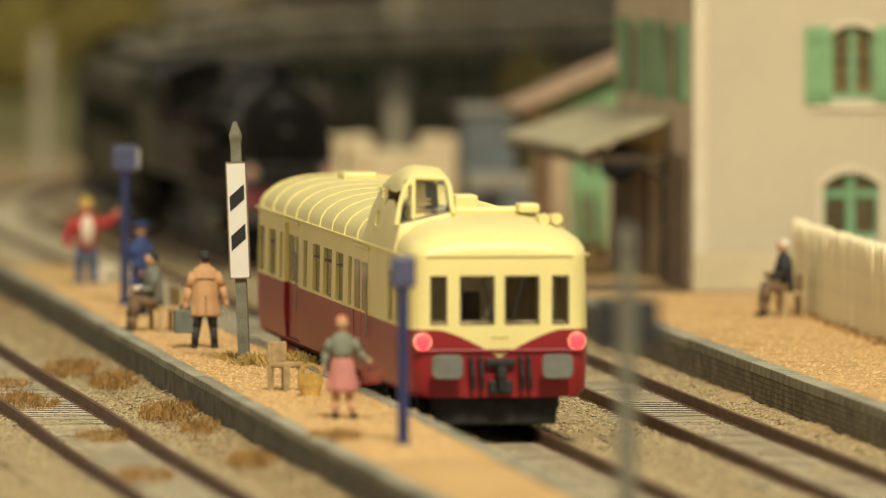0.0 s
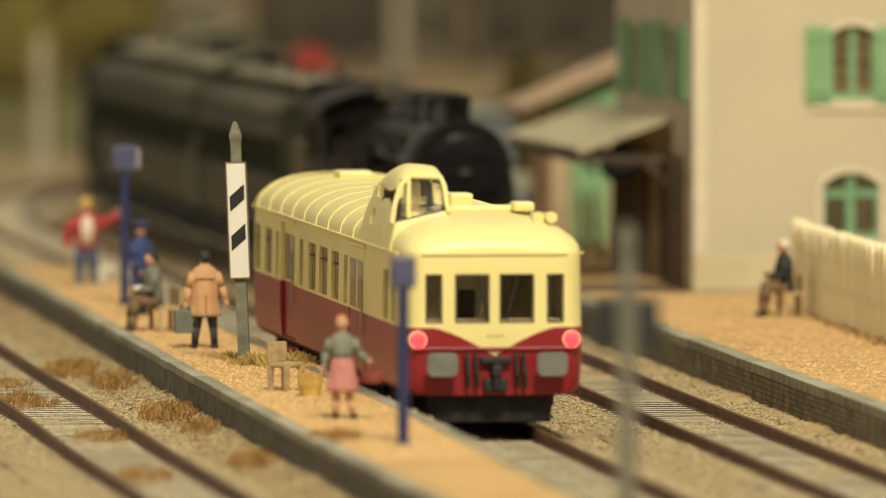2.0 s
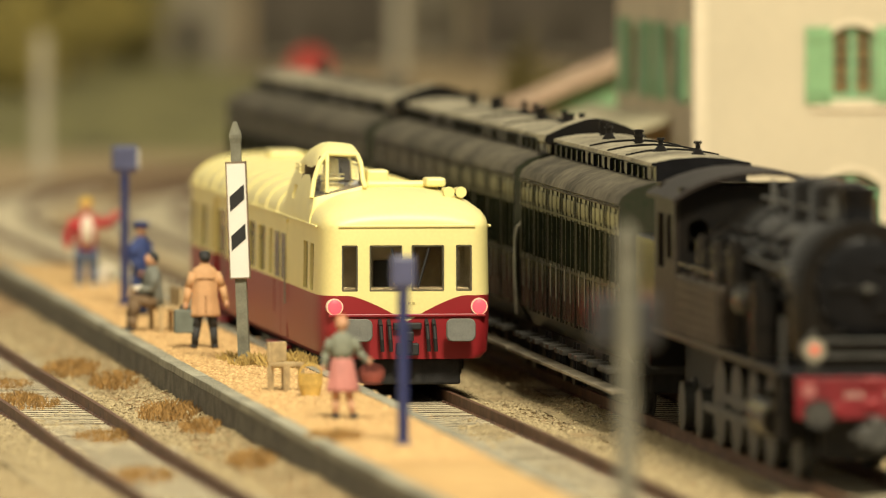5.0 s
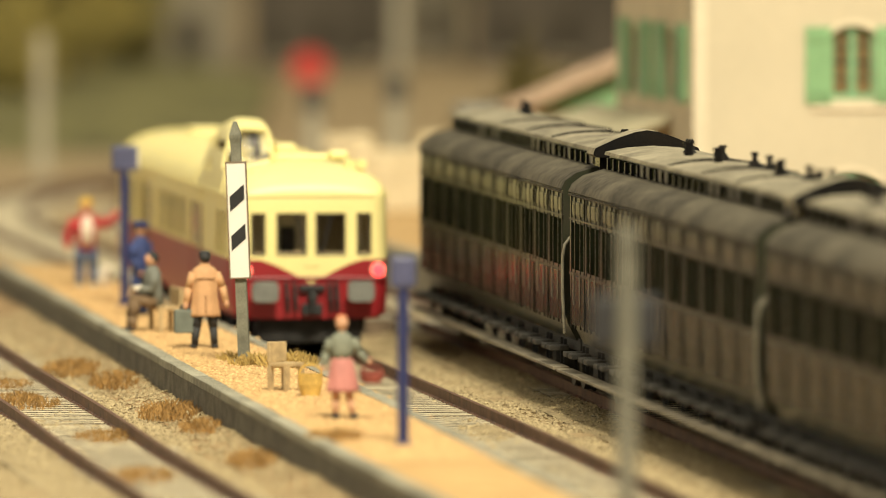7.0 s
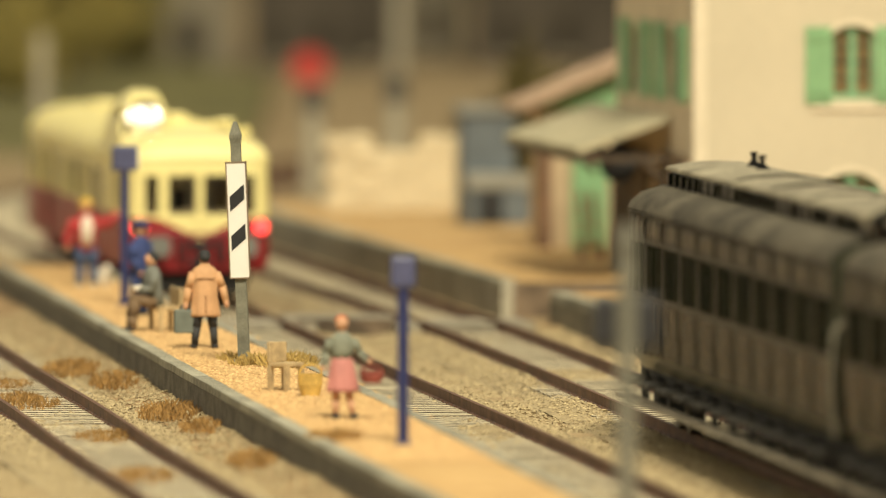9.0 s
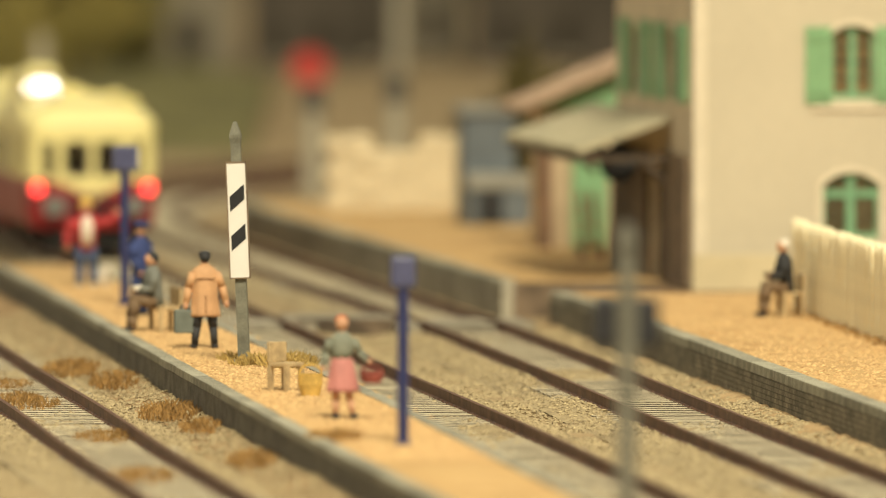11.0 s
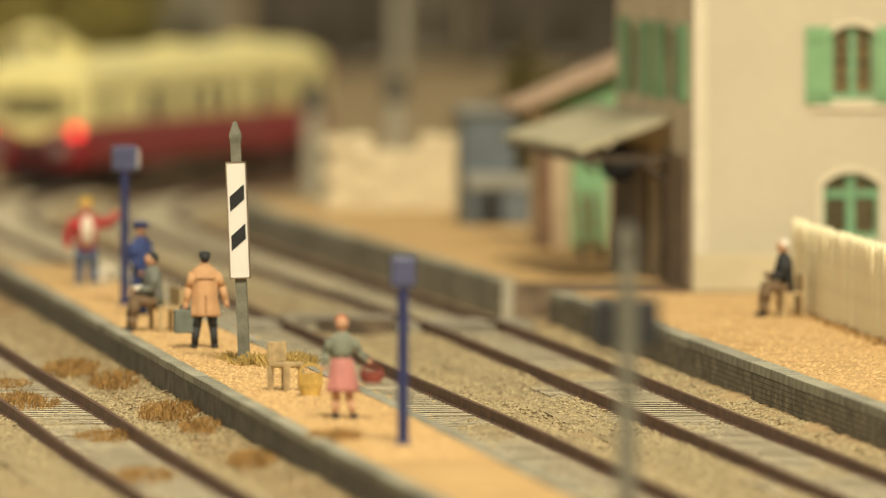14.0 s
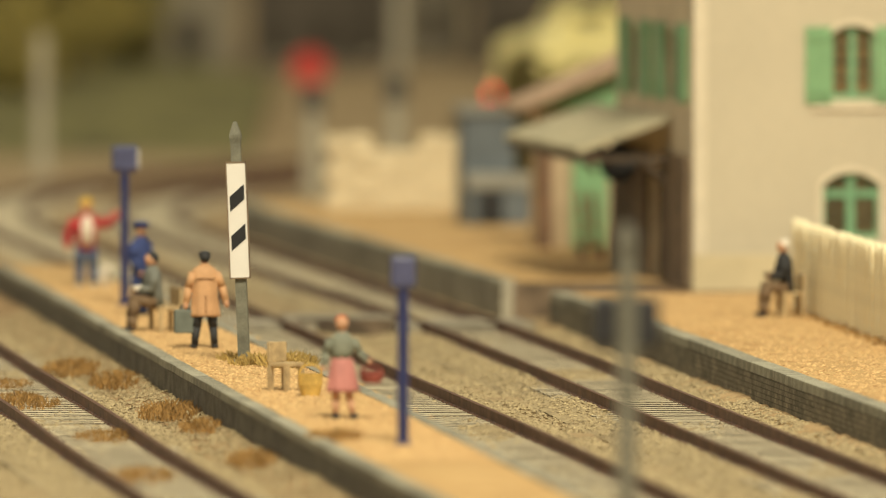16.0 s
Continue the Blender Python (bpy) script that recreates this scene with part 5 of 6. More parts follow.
def man_red(bm):
    for s in (-1, 1):
        limb(bm, [(s * 1.2, 0, 9), (s * 1.5, 0, 4.5), (s * 1.6, 0, 0.8)], [1.35, 1.1, 0.9], 0)
        ball(bm, (s * 1.6, -0.5, 0.5), 0.8, sy=1.5, sz=0.6, n=10, mi=3)
    torso(bm, [(8.4, 2.3, 1.6, 0, 0), (11, 2.2, 1.6, 0, 0), (15.2, 2.9, 1.7, 0, 0), (16.4, 2.0, 1.3, 0, 0), (17, 0.9, 0.8, 0, 0)], 1)
    torso(bm, [(9.6, 1.3, 0.8, 0.1, -1.05), (15, 1.5, 0.8, 0.1, -1.15), (16.4, 0.7, 0.6, 0.1, -0.8)], 3)
    limb(bm, [(-2.7, 0, 15.4), (-4.2, 0, 12.3), (-4.4, -0.5, 9.8)], [1.2, 1.1, 0.9], 1)
    limb(bm, [(2.7, 0, 15.4), (4.6, -0.5, 14.2), (6.6, -0.6, 16.4)], [1.2, 1.0, 0.9], 1)
    ball(bm, (-4.4, -0.6, 9.0), 0.7, n=8, mi=2)
    ball(bm, (7.0, -0.6, 17.2), 0.7, n=8, mi=2)
    head(bm, 0, 0, 18.6, 2, 4, 1.4)
    ball(bm, (0, -0.1, 19.5), 1.5, sz=0.75, n=14, mi=4)
    for x in (-1.15, 1.15):
        ball(bm, (x, 0, 18.7), 0.6, sz=1.5, n=10, mi=4)


figure("figurine_traveller", -81.7, 2393, 5, 5, [JEANS, REDCLOTH, SKIN, WHITECLOTH, BLOND], "painted figurine in red jacket, white shirt and jeans", man_red)


def small_dog(bm):
    ball(bm, (0, 0, 2.6), 1.4, sy=1.8, n=10, mi=0)
    ball(bm, (0, -2.4, 4.2), 1.0, n=10, mi=0)
    cyl(bm, (0, -3.6, 3.9), (0, -2.6, 4.0), 0.45, n=8, mi=0)
    for x in (-0.8, 0.8):
        for y in (-1.5, 1.6):
            cyl(bm, (x, y, 0), (x, y, 2.4), 0.4, n=6, mi=0)


ob = figure("figurine_dog", -78.1, 2393, 5, 30, [WHITECLOTH], "small white painted dog figurine on the platform", small_dog)


def conductor(bm):
    for s in (-1, 1):
        limb(bm, [(s * 1.2, 0, 9), (s * 1.3, 0, 4.5), (s * 1.4, 0, 0.8)], [1.4, 1.15, 0.9], 0)
        ball(bm, (s * 1.4, -0.5, 0.5), 0.8, sy=1.5, sz=0.6, n=10, mi=2)
    torso(bm, [(7.0, 2.5, 1.9, 0, 0), (11, 2.2, 1.7, 0, 0), (15.4, 2.8, 1.8, 0, 0), (16.6, 1.9, 1.4, 0, 0), (17.2, 0.9, 0.9, 0, 0)], 0)
    for s in (-1, 1):
        limb(bm, [(s * 2.7, 0, 15.6), (s * 3.3, -0.2, 12.4), (s * 2.8, -1.4, 10)], [1.1, 1.0, 0.85], 0)
        ball(bm, (s * 2.7, -1.7, 9.4), 0.65, n=8, mi=1)
    head(bm, 0, 0, 18.6, 1, 2, 1.25)
    cyl(bm, (0, 0, 19.4), (0, 0, 20.4), 1.4, 1.8, n=16, mi=0)
    cyl(bm, (0, -0.7, 19.3), (0, -0.7, 19.5), 1.7, n=16, mi=0)


figure("figurine_conductor", -65.4, 2259, 5, 60, [NAVY, SKIN, DKGREY], "painted figurine in navy uniform and peaked cap", conductor)


def seated(top_mi, low_mi, hair_mi, skin_mi, lap_mi):
    def build(bm):
        for s in (-1, 1):
            limb(bm, [(s * 1.1, 0, 6.2), (s * 1.2, -4.2, 6.6), (s * 1.2, -4.8, 3.2), (s * 1.2, -4.9, 0.9)], [1.4, 1.15, 1.0, 0.8], low_mi)
            ball(bm, (s * 1.2, -5.5, 0.5), 0.8, sy=1.6, sz=0.6, n=10, mi=4)
        torso(bm, [(5.4, 2.2, 1.8, 0, 0.2), (8, 2.1, 1.6, 0, 0.1), (12, 2.6, 1.7, 0, -0.3), (13.2, 1.8, 1.3, 0, -0.4), (13.8, 0.9, 0.8, 0, -0.5)], top_mi)
        for s in (-1, 1):
            limb(bm, [(s * 2.5, -0.3, 12.2), (s * 2.9, -1.2, 9.2), (s * 1.4, -3.2, 8.6)], [1.05, 0.95, 0.75], top_mi)
        ball(bm, (0, -3.6, 8.7), 0.8, sx=1.4, n=8, mi=skin_mi)
        box(bm, -1.6, 1.6, -4.6, -2.6, 8.6, 9.6, 0.2, mi=lap_mi)
        head(bm, 0, -0.7, 15.1, skin_mi, hair_mi, 1.3)
    return build


figure("figurine_reader", -60.6, 2192, 5, -75, [mat("grey_jacket", (0.18, 0.185, 0.155), 0.7, var=0.15), BROWNCLOTH, DKGREY, SKIN, DKGREY, WHITECLOTH], "painted figurine in grey jacket seated with a paper", seated(0, 1, 2, 3, 5))
figure("figurine_old_woman", 74.0, 2255, 5, -78, [DKGREY, BROWNCLOTH, WHITECLOTH, SKIN, DKGREY, BROWNCLOTH], "painted figurine with white headscarf and brown skirt, seated", seated(0, 1, 2, 3, 5))


def woman(bm):
    limb(bm, [(-1.0, 0, 6), (-1.1, 0, 3.4), (-1.1, 0, 0.8)], [0.85, 0.75, 0.5], 2)
    limb(bm, [(1.0, 0, 6), (1.5, 0.1, 3.4), (2.0, -0.1, 0.8)], [0.85, 0.75, 0.5], 2)
    for x in (-1.2, 2.2):
        ball(bm, (x, -0.5, 0.5), 0.7, sx=1.2, sy=1.5, sz=0.62, n=12, mi=4)
    torso(bm, [(4.9, 2.9, 2.1, 0.1, 0), (5.6, 2.8, 2.05, 0.1, 0), (8, 2.45, 1.9, 0, 0), (10.4, 2.05, 1.6, 0, 0), (11.4, 1.7, 1.35, 0, 0)], 1, 0.07)
    torso(bm, [(10.9, 1.9, 1.45, 0, 0), (12.2, 1.95, 1.5, 0, 0), (14.0, 2.25, 1.5, 0, 0), (15.0, 1.75, 1.15, 0, 0), (15.8, 0.7, 0.7, 0, 0)], 0, 0.03)
    limb(bm, [(-2.0, 0, 14.3), (-2.9, 0.2, 11.9), (-3.3, -0.6, 9.8)], [0.85, 0.75, 0.6], 0)
    limb(bm, [(2.0, 0, 14.3), (3.1, 0.1, 12.0), (4.4, -0.9, 10.6)], [0.85, 0.75, 0.6], 0)
    ball(bm, (-3.5, -0.9, 9.2), 0.55, n=10, mi=2)
    ball(bm, (4.9, -1.1, 10.4), 0.55, n=10, mi=2)
    head(bm, 0, 0, 17.2, 2, 3, 1.2)
    ball(bm, (0.2, 0.9, 17.9), 0.7, n=10, mi=3)


figure("figurine_woman", -18.2, 1880, 5, 6, [SAGE, PINK, SKIN, GINGER, DKGREY], "painted figurine in sage top and pink skirt", woman)


def basket(name, x, y, z, material, rx, h, label):
    t = thing(name, x, y, z, 0, label, "basket")
    bm = B()
    loft(bm, [[(r * rx * math.cos(radians(a)), r * rx * 0.7 * math.sin(radians(a)), zz) for a in range(0, 360, 20)] for zz, r in ((0, 0.75), (h * 0.5, 0.98), (h, 1.0), (h, 0.85), (h * 0.3, 0.75))])
    bmesh.ops.recalc_face_normals(bm, faces=bm.faces)
    part("bowl", bm, material, t)
    bm = B()
    for k in range(8):
        a0, a1 = radians(k * 22.5), radians((k + 1) * 22.5)
        cyl(bm, (rx * 0.9 * math.cos(a0), 0, h + h * 0.4 * math.sin(a0)), (rx * 0.9 * math.cos(a1), 0, h + h * 0.4 * math.sin(a1)), 0.22, n=6)
    part("handle", bm, material, t)


basket("red_basket", -12.8, 1878, 11.6, mat("red_wicker", (0.28, 0.07, 0.05), 0.8, var=0.3), 2.2, 2.2, "dark red wicker basket carried by the figurine")
basket("yellow_bag", -24.8, 1953, 5.0, mat("yellow_straw", (0.62, 0.40, 0.10), 0.8, var=0.25), 2.3, 4.2, "yellow straw bag standing on the platform")


def wooden_chair(x, y, z, rz, label, scale=1.0, bench=0.0):
    t = thing("wooden_chair" if not bench else "wooden_bench", x, y, z, rz, label, "chair" if not bench else "bench")
    w = 2.4 + bench
    part("seat", box(B(), -w, w, -2.4, 2.4, 4.6, 5.4, 0.15), WOODPALE, t)
    part("backrest", box(B(), -w, w, 2.0, 2.8, 5.4, 9.2, 0.2), WOODPALE, t)
    for sx in (-1, 1):
        for yy in (-2.0, 2.2):
            part("leg", box(B(), sx * w - 0.45 * sx - 0.45, sx * w - 0.45 * sx + 0.45, yy - 0.45, yy + 0.45, 0, 4.7), WOODPALE, t)
    return t


wooden_chair(-29.6, 1970, 5, 48, "pale wooden chair facing along the platform")
wooden_chair(-58.3, 2193, 5, -75, "pale wooden bench under the seated figurine", bench=2.4)
wooden_chair(75.0, 2255, 5, -78, "pale wooden stool bench by the fence", bench=0.4)

# ---- farther things ----
kiosk = thing("blue_grey_kiosk", 11.6, 2750, 5, 8, "blue-grey kiosk with a low counter box", "kiosk")
part("body", box(B(), -6.5, 7.4, 0, 12, 0, 29, 0.4), BLUEGREY, kiosk)
part("roof", box(B(), -7.4, 8.4, -1.5, 13.5, 29, 31.2, 0.5), mat("kiosk_roof", (0.26, 0.26, 0.23), 0.7), kiosk)
part("counter", box(B(), -5.8, 12.5, -8, 0, 0, 9.5, 0.4), BLUEGREY, kiosk)
part("counter_top", box(B(), -6.2, 13, -8.6, 0.4, 9.5, 13.5, 0.4), mat("pale_grey", (0.30, 0.29, 0.24), 0.7), kiosk)
part("hatch", box(B(), -3.5, 3, -8.3, -7.9, 0.5, 9), DARK, kiosk)

stone = thing("stone_wall", 0, 0, 0, 0, "pale stone loading bank wall with uneven top", "wall")
stone_me = [to_mesh("stone_block", box(B(), 0, 6.4, 0, 8, 0, 4.0, 0.5), STONEWALL), to_mesh("stone_block", box(B(), 0, 6.4, 0, 8, 0, 4.4, 0.7), STONEWALL)]
for r in range(5):
    for i in range(6):
        if r == 4 and i in (2, 3):
            continue
        ob = new("stone_block", random.choice(stone_me))
        ob.parent = stone
        ob.matrix_local = at(-31 + i * 6.5 + (r % 2) * 2 - 1, 2838 + random.uniform(-0.8, 0.8), 5 + r * 4.05, 0, 0, 6 + random.uniform(-1, 1))


def pale_post(x, y, h, r, label, material=ROADGREY, z=-3.6):
    t = thing("yard_post", x, y, z, 0, label, "post", "posts in the yard")
    bm = B()
    cyl(bm, (0, 0, 0), (0, 0, h), r, r * 0.8, n=12)
    part("shaft", bm, material, t)
    part("foot", box(B(), -r * 1.4, r * 1.4, -r * 1.4, r * 1.4, -0.5, 2.5, 0.2), material, t)
    return t


pale_post(-129, 3360, 45, 2.6, "thick pale post beyond the tracks")
pale_post(-16.4, 3800, 60, 2.3, "tall pale post far beyond the tracks")


def light_signal(x, y, h):
    t = thing("light_signal", x, y, -3.6, 0, "short pale post with a dark signal head", "signal", "light signals")
    bm = B()
    cyl(bm, (0, 0, 0), (0, 0, h), 3.0, 2.6, n=12)
    part("post", bm, ROADGREY, t)
    part("signal_head", box(B(), -3.6, 3.6, -2.5, 2, h - 1, h + 7, 0.8), mat("olive_grey_paint", (0.085, 0.075, 0.055), 0.7), t, "dark square signal head")
    bm = B()
    for z in (1.5, 4.5):
        cyl(bm, (0, -2.6, h + z - 0.5), (0, -2.2, h + z - 0.5), 1.1, n=12)
    part("lens", bm, DULL, t)


light_signal(-39.2, 3150, 27)
light_signal(-14.3, 3150, 30)

disc = thing("signal_disc", -48, 3760, -3.6, 0, "round red signal disc on a pale post", "signal")
bm = B()
cyl(bm, (0, 0, 0), (0, 0, 30), 1.4, n=10)
part("post", bm, ROADGREY, disc)
bm = B()
cyl(bm, (0, -2, 24.0), (0, -1.2, 24.0), 6.4, n=28)
part("disc", bm, SIGNRED, disc, "red painted disc")


def leaves(center, radii, count, size, material, name="crown", parent=None, label="", clumps=14, seed=1):
    rng = np.random.default_rng(seed)
    verts, faces = [], []
    cl = []
    for _ in range(clumps):
        v = rng.normal(size=3)
        v /= np.linalg.norm(v)
        cl.append(v * rng.uniform(0.25, 0.85) * np.array(radii) + np.array(center))
    for i in range(count):
        c = cl[i % clumps]
        p = c + rng.normal(size=3) * np.array(radii) * 0.2
        a, b = rng.normal(size=3), rng.normal(size=3)
        a /= np.linalg.norm(a)
        b -= a * a.dot(b)
        b /= np.linalg.norm(b)
        s = size * rng.uniform(0.6, 1.3)
        k = len(verts)
        for q in (p - a * s, p + b * s * 0.5, p + a * s, p - b * s * 0.5):
            verts.append(tuple(q * MM))
        faces.append((k, k + 1, k + 2, k + 3))
    me = bpy.data.meshes.new(name)
    me.from_pydata(verts, [], faces)
    me.materials.append(material)
    ob = new(name, me)
    ob.parent = parent
    if label:
        ob["label"] = label
    return ob


def tree(x, y, h, r, material, seed, label, z=-3.6):
    t = thing("tree", x, y, z, 0, label, "tree", "trees behind the yard")
    bm = B()
    rng = random.Random(seed)
    pts = [(0, 0, 0), (1, 0.5, h * 0.3), (0, 1, h * 0.6)]
    for a, b2, ra, rb in ((pts[0], pts[1], h * 0.05, h * 0.04), (pts[1], pts[2], h * 0.04, h * 0.025)):
        cyl(bm, a, b2, ra, rb, n=8)
    for k in range(6):
        a = k * 1.05 + rng.random()
        cyl(bm, (0.6, 0.6, h * (0.3 + 0.05 * k)), (r * 0.7 * math.cos(a), r * 0.7 * math.sin(a), h * (0.55 + 0.07 * k)), h * 0.02, h * 0.008, n=6)
    part("trunk", bm, BARK, t)
    leaves((0, 0, h * 0.62), (r, r, h * 0.42), 2600, 2.2, material, "crown", t, "uneven olive foliage", 18, seed)
    return t


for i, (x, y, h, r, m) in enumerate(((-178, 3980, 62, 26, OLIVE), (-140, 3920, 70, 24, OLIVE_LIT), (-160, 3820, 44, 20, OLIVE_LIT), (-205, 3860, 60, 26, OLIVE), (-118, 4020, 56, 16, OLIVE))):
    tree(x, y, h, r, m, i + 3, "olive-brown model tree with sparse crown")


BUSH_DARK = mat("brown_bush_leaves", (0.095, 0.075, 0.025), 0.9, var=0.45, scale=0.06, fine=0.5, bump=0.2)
# Lighter copy of the bush leaves, with light mixed into the colour.
BUSH_LIT = mat("lit_bush_leaves", (0.15, 0.12, 0.035), 0.9, var=0.4, scale=0.06, fine=0.5, bump=0.2)


def bush(x, y, z, rx, ry, rz_, material, seed, label, n=2200):
    t = thing("bush", x, y, z, 0, label, "bush", "bushes behind the station")
    bm = B()
    for k in range(5):
        a = k * 1.3
        cyl(bm, (0, 0, 0), (rx * 0.5 * math.cos(a), ry * 0.5 * math.sin(a), rz_ * 1.2), 1.0, 0.4, n=6)
    part("stems", bm, BARK, t)
    leaves((0, 0, rz_), (rx, ry, rz_), n, 1.8, material, "foliage", t, "", 16, seed)


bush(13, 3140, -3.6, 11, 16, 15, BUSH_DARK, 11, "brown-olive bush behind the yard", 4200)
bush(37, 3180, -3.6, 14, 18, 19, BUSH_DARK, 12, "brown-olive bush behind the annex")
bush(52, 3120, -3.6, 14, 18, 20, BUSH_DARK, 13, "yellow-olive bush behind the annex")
bush(31, 3050, -3.6, 9, 10, 21, BUSH_LIT, 16, "olive bush in its lit colour behind the annex roof")
bush(23, 3080, -3.6, 6, 10, 24, BUSH_LIT, 14, "olive bush in its lit colour behind the yard")

# far buildings and slope
GREYHOUSE = mat("grey_render", (0.25, 0.215, 0.15), 0.9, var=0.2, scale=0.03)
DARKHOUSE = mat("dark_stone", (0.092, 0.076, 0.056), 0.9, var=0.3, scale=0.03)


def far_house(x, y, w, d, h, material, label, wins):
    t = thing("far_building", x, y, -6, 0, label, "building", "far buildings")
    part("wall", box(B(), 0, w, 0, d, 0, h), material, t)
    bm = B()
    loft(bm, [[(-2, -2, h), (w + 2, -2, h), (w + 2, d + 2, h), (-2, d + 2, h)], [(-2, d / 2 - 0.5, h + 14), (w + 2, d / 2 - 0.5, h + 14), (w + 2, d / 2 + 0.5, h + 14), (-2, d / 2 + 0.5, h + 14)]])
    part("roof", bm, ROOFTILE, t)
    for a, z, ww, hh in wins:
        p = part("window", box(B(), a, a + ww, -0.4, 0.3, z, z + hh), PANE, t)
        part("sill", box(B(), a - 0.5, a + ww + 0.5, -1.2, 0.1, z - 1, z), TRIM, p)
    return t


far_house(-122, 4080, 40, 60, 66, GREYHOUSE, "grey rendered house far behind the trees", ((18, 15, 10, 24), (4, 15, 8, 20)))
far_house(-78, 4220, 60, 60, 80, DARKHOUSE, "dark stone warehouse far behind the yard", ((6, 18, 7, 16), (26, 18, 7, 16), (44, 18, 7, 16)))
far_house(-16, 4300, 26, 60, 76, GREYHOUSE, "grey house far behind the yard", ((8, 20, 8, 20),))
far_house(12, 4240, 90, 60, 80, DARKHOUSE, "dark stone building far behind the yard", ((10, 18, 8, 18), (34, 18, 8, 18)))
far_house(-270, 4260, 140, 60, 60, mat("olive_wall", (0.21, 0.17, 0.055), 0.9, var=0.3, scale=0.02), "olive-grey long building behind the trees", ((20, 20, 8, 16), (60, 20, 8, 16)))
GREENBANK = mat("green_bank", (0.19, 0.17, 0.055), 0.95, var=0.4, scale=0.03, fine=0.4, bump=0.5)
bm = B()
rings = []
for x in range(-330, -55, 12):
    k = 1 - max(0, (x + 110) / 60)
    rings.append([(x, 3520 + 30 * noise.noise((x * 0.03, 0, 0)), -5), (x, 3700, 1 + 5 * k + 2 * noise.noise((x * 0.05, 3, 0))), (x, 4060, 8 + 8 * k), (x, 4060, -5)])
loft(bm, rings)
bmesh.ops.recalc_face_normals(bm, faces=bm.faces)
tagged(part("green_bank", bm, GREENBANK), "mossy olive-green bank behind the tracks", "bank", kind="structure")

bm = B()
box(bm, -900, 950, 5600, 5620, -20, 700)
tagged(part("backdrop", bm, mat("backdrop_olive", (0.17, 0.145, 0.085), 0.95, var=0.5, scale=0.006, fine=0.03, bump=0)), "dim olive-brown painted backdrop board", "backdrop", kind="structure")


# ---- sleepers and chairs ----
# Sleeper sides carry their shade as a darker colour than the tops.
SLEEPER_SIDE = mat("shaded_sleeper_side", (0.10, 0.075, 0.05), 0.9, var=0.4, scale=0.4)


PITCH = 6.4


def sleepers(top, line, y0, y1, upto):
    bm = box(B(), -14.4, 14.4, -1.95, 1.95, -4.2, -2.25, 0.0)
    bm.normal_update()
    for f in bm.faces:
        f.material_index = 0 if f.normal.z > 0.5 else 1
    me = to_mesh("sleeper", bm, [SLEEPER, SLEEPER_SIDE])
    s = line.at_y(y0)
    verts, faces = [], []
    chairs = B()
    while s < upto:
        x, y = line.xy(s)
        a = line.ahead(s)
        rz = math.degrees(math.atan2(-a[0], a[1])) + random.uniform(-1.2, 1.2)
        if y0 <= y <= y1:
            ob = new("sleeper", me)
            ob.parent = top
            ob.matrix_local = at(x + random.uniform(-0.3, 0.3), y, random.uniform(-0.06, 0.06), random.uniform(-0.5, 0.5), 0, rz)
            m = Matrix.Translation((x, y, 0)) @ Matrix.Rotation(radians(rz), 4, "Z")
            if y < 2300:
                for c in (-8.6, 8.6):
                    box(chairs, c - 1.0, c + 1.0, -0.55, 0.55, -2.3, -1.95, m=m)
        else:
            m = Matrix.Translation((x, y, 0)) @ Matrix.Rotation(radians(rz), 4, "Z")
            k = len(verts)
            verts += [tuple((m @ Vector(p)) * MM) for p in ((-14.4, -1.95, -2.25), (14.4, -1.95, -2.25), (14.4, 1.95, -2.25), (-14.4, 1.95, -2.25), (-14.4, -1.95, -3.6), (14.4, -1.95, -3.6))]
            faces += [(k, k + 1, k + 2, k + 3), (k + 4, k + 5, k + 1, k)]
        s += PITCH
    if verts:
        fm = bpy.data.meshes.new("far_sleepers")
        fm.from_pydata(verts, [], faces)
        fm.materials.append(SLEEPER)
        ob = new("far_sleepers", fm)
        ob.parent = top
        tagged(ob, kind="stuff")
    tagged(part("rail_chairs", chairs, RAIL, top, "small rusty rail chairs"), kind="stuff")


BED = mat("dusty_bed", (0.38, 0.30, 0.165), 0.95, var=0.4, scale=0.12, fine=1.4, bump=1.0, tint=(0.21, 0.155, 0.08))


def bed_height(x, y, d):
    """Height of the ballast at a distance d from a track's middle: it buries the sleepers in places."""
    z = -2.55 + 0.75 * noise.noise((x * 0.045, y * 0.016, 5)) + 0.16 * noise.noise((x * 0.5, y * 0.3, 1))
    if d > 10.0:
        z += 0.42
    elif d > 6.8:
        z = min(z, -2.3)
    if d > 14:
        z -= (d - 14) * 0.22
    return max(z, -4.0)


def ballast_bed(top, line):
    offs = np.arange(-20.0, 20.1, 1.25)
    verts, faces = [], []
    steps = np.arange(line.at_y(1560), line.at_y(2700), 3.0)
    for s in steps:
        c, a = line.xy(s), line.ahead(s)
        for o in offs:
            x, y = c[0] + o * a[1], c[1] - o * a[0]
            verts.append((x * MM, y * MM, bed_height(x, y, abs(o)) * MM))
    n = len(offs)
    for j in range(len(steps) - 1):
        for i in range(n - 1):
            k = j * n + i
            faces.append((k, k + 1, k + n + 1, k + n))
    me = bpy.data.meshes.new("ballast_bed")
    me.from_pydata(verts, [], faces)
    me.materials.append(BED)
    me.polygons.foreach_set("use_smooth", [True] * len(me.polygons))
    ob = new("ballast_bed", me)
    ob.parent = top
    ob["label"] = "dusty ballast bed between the sleepers"


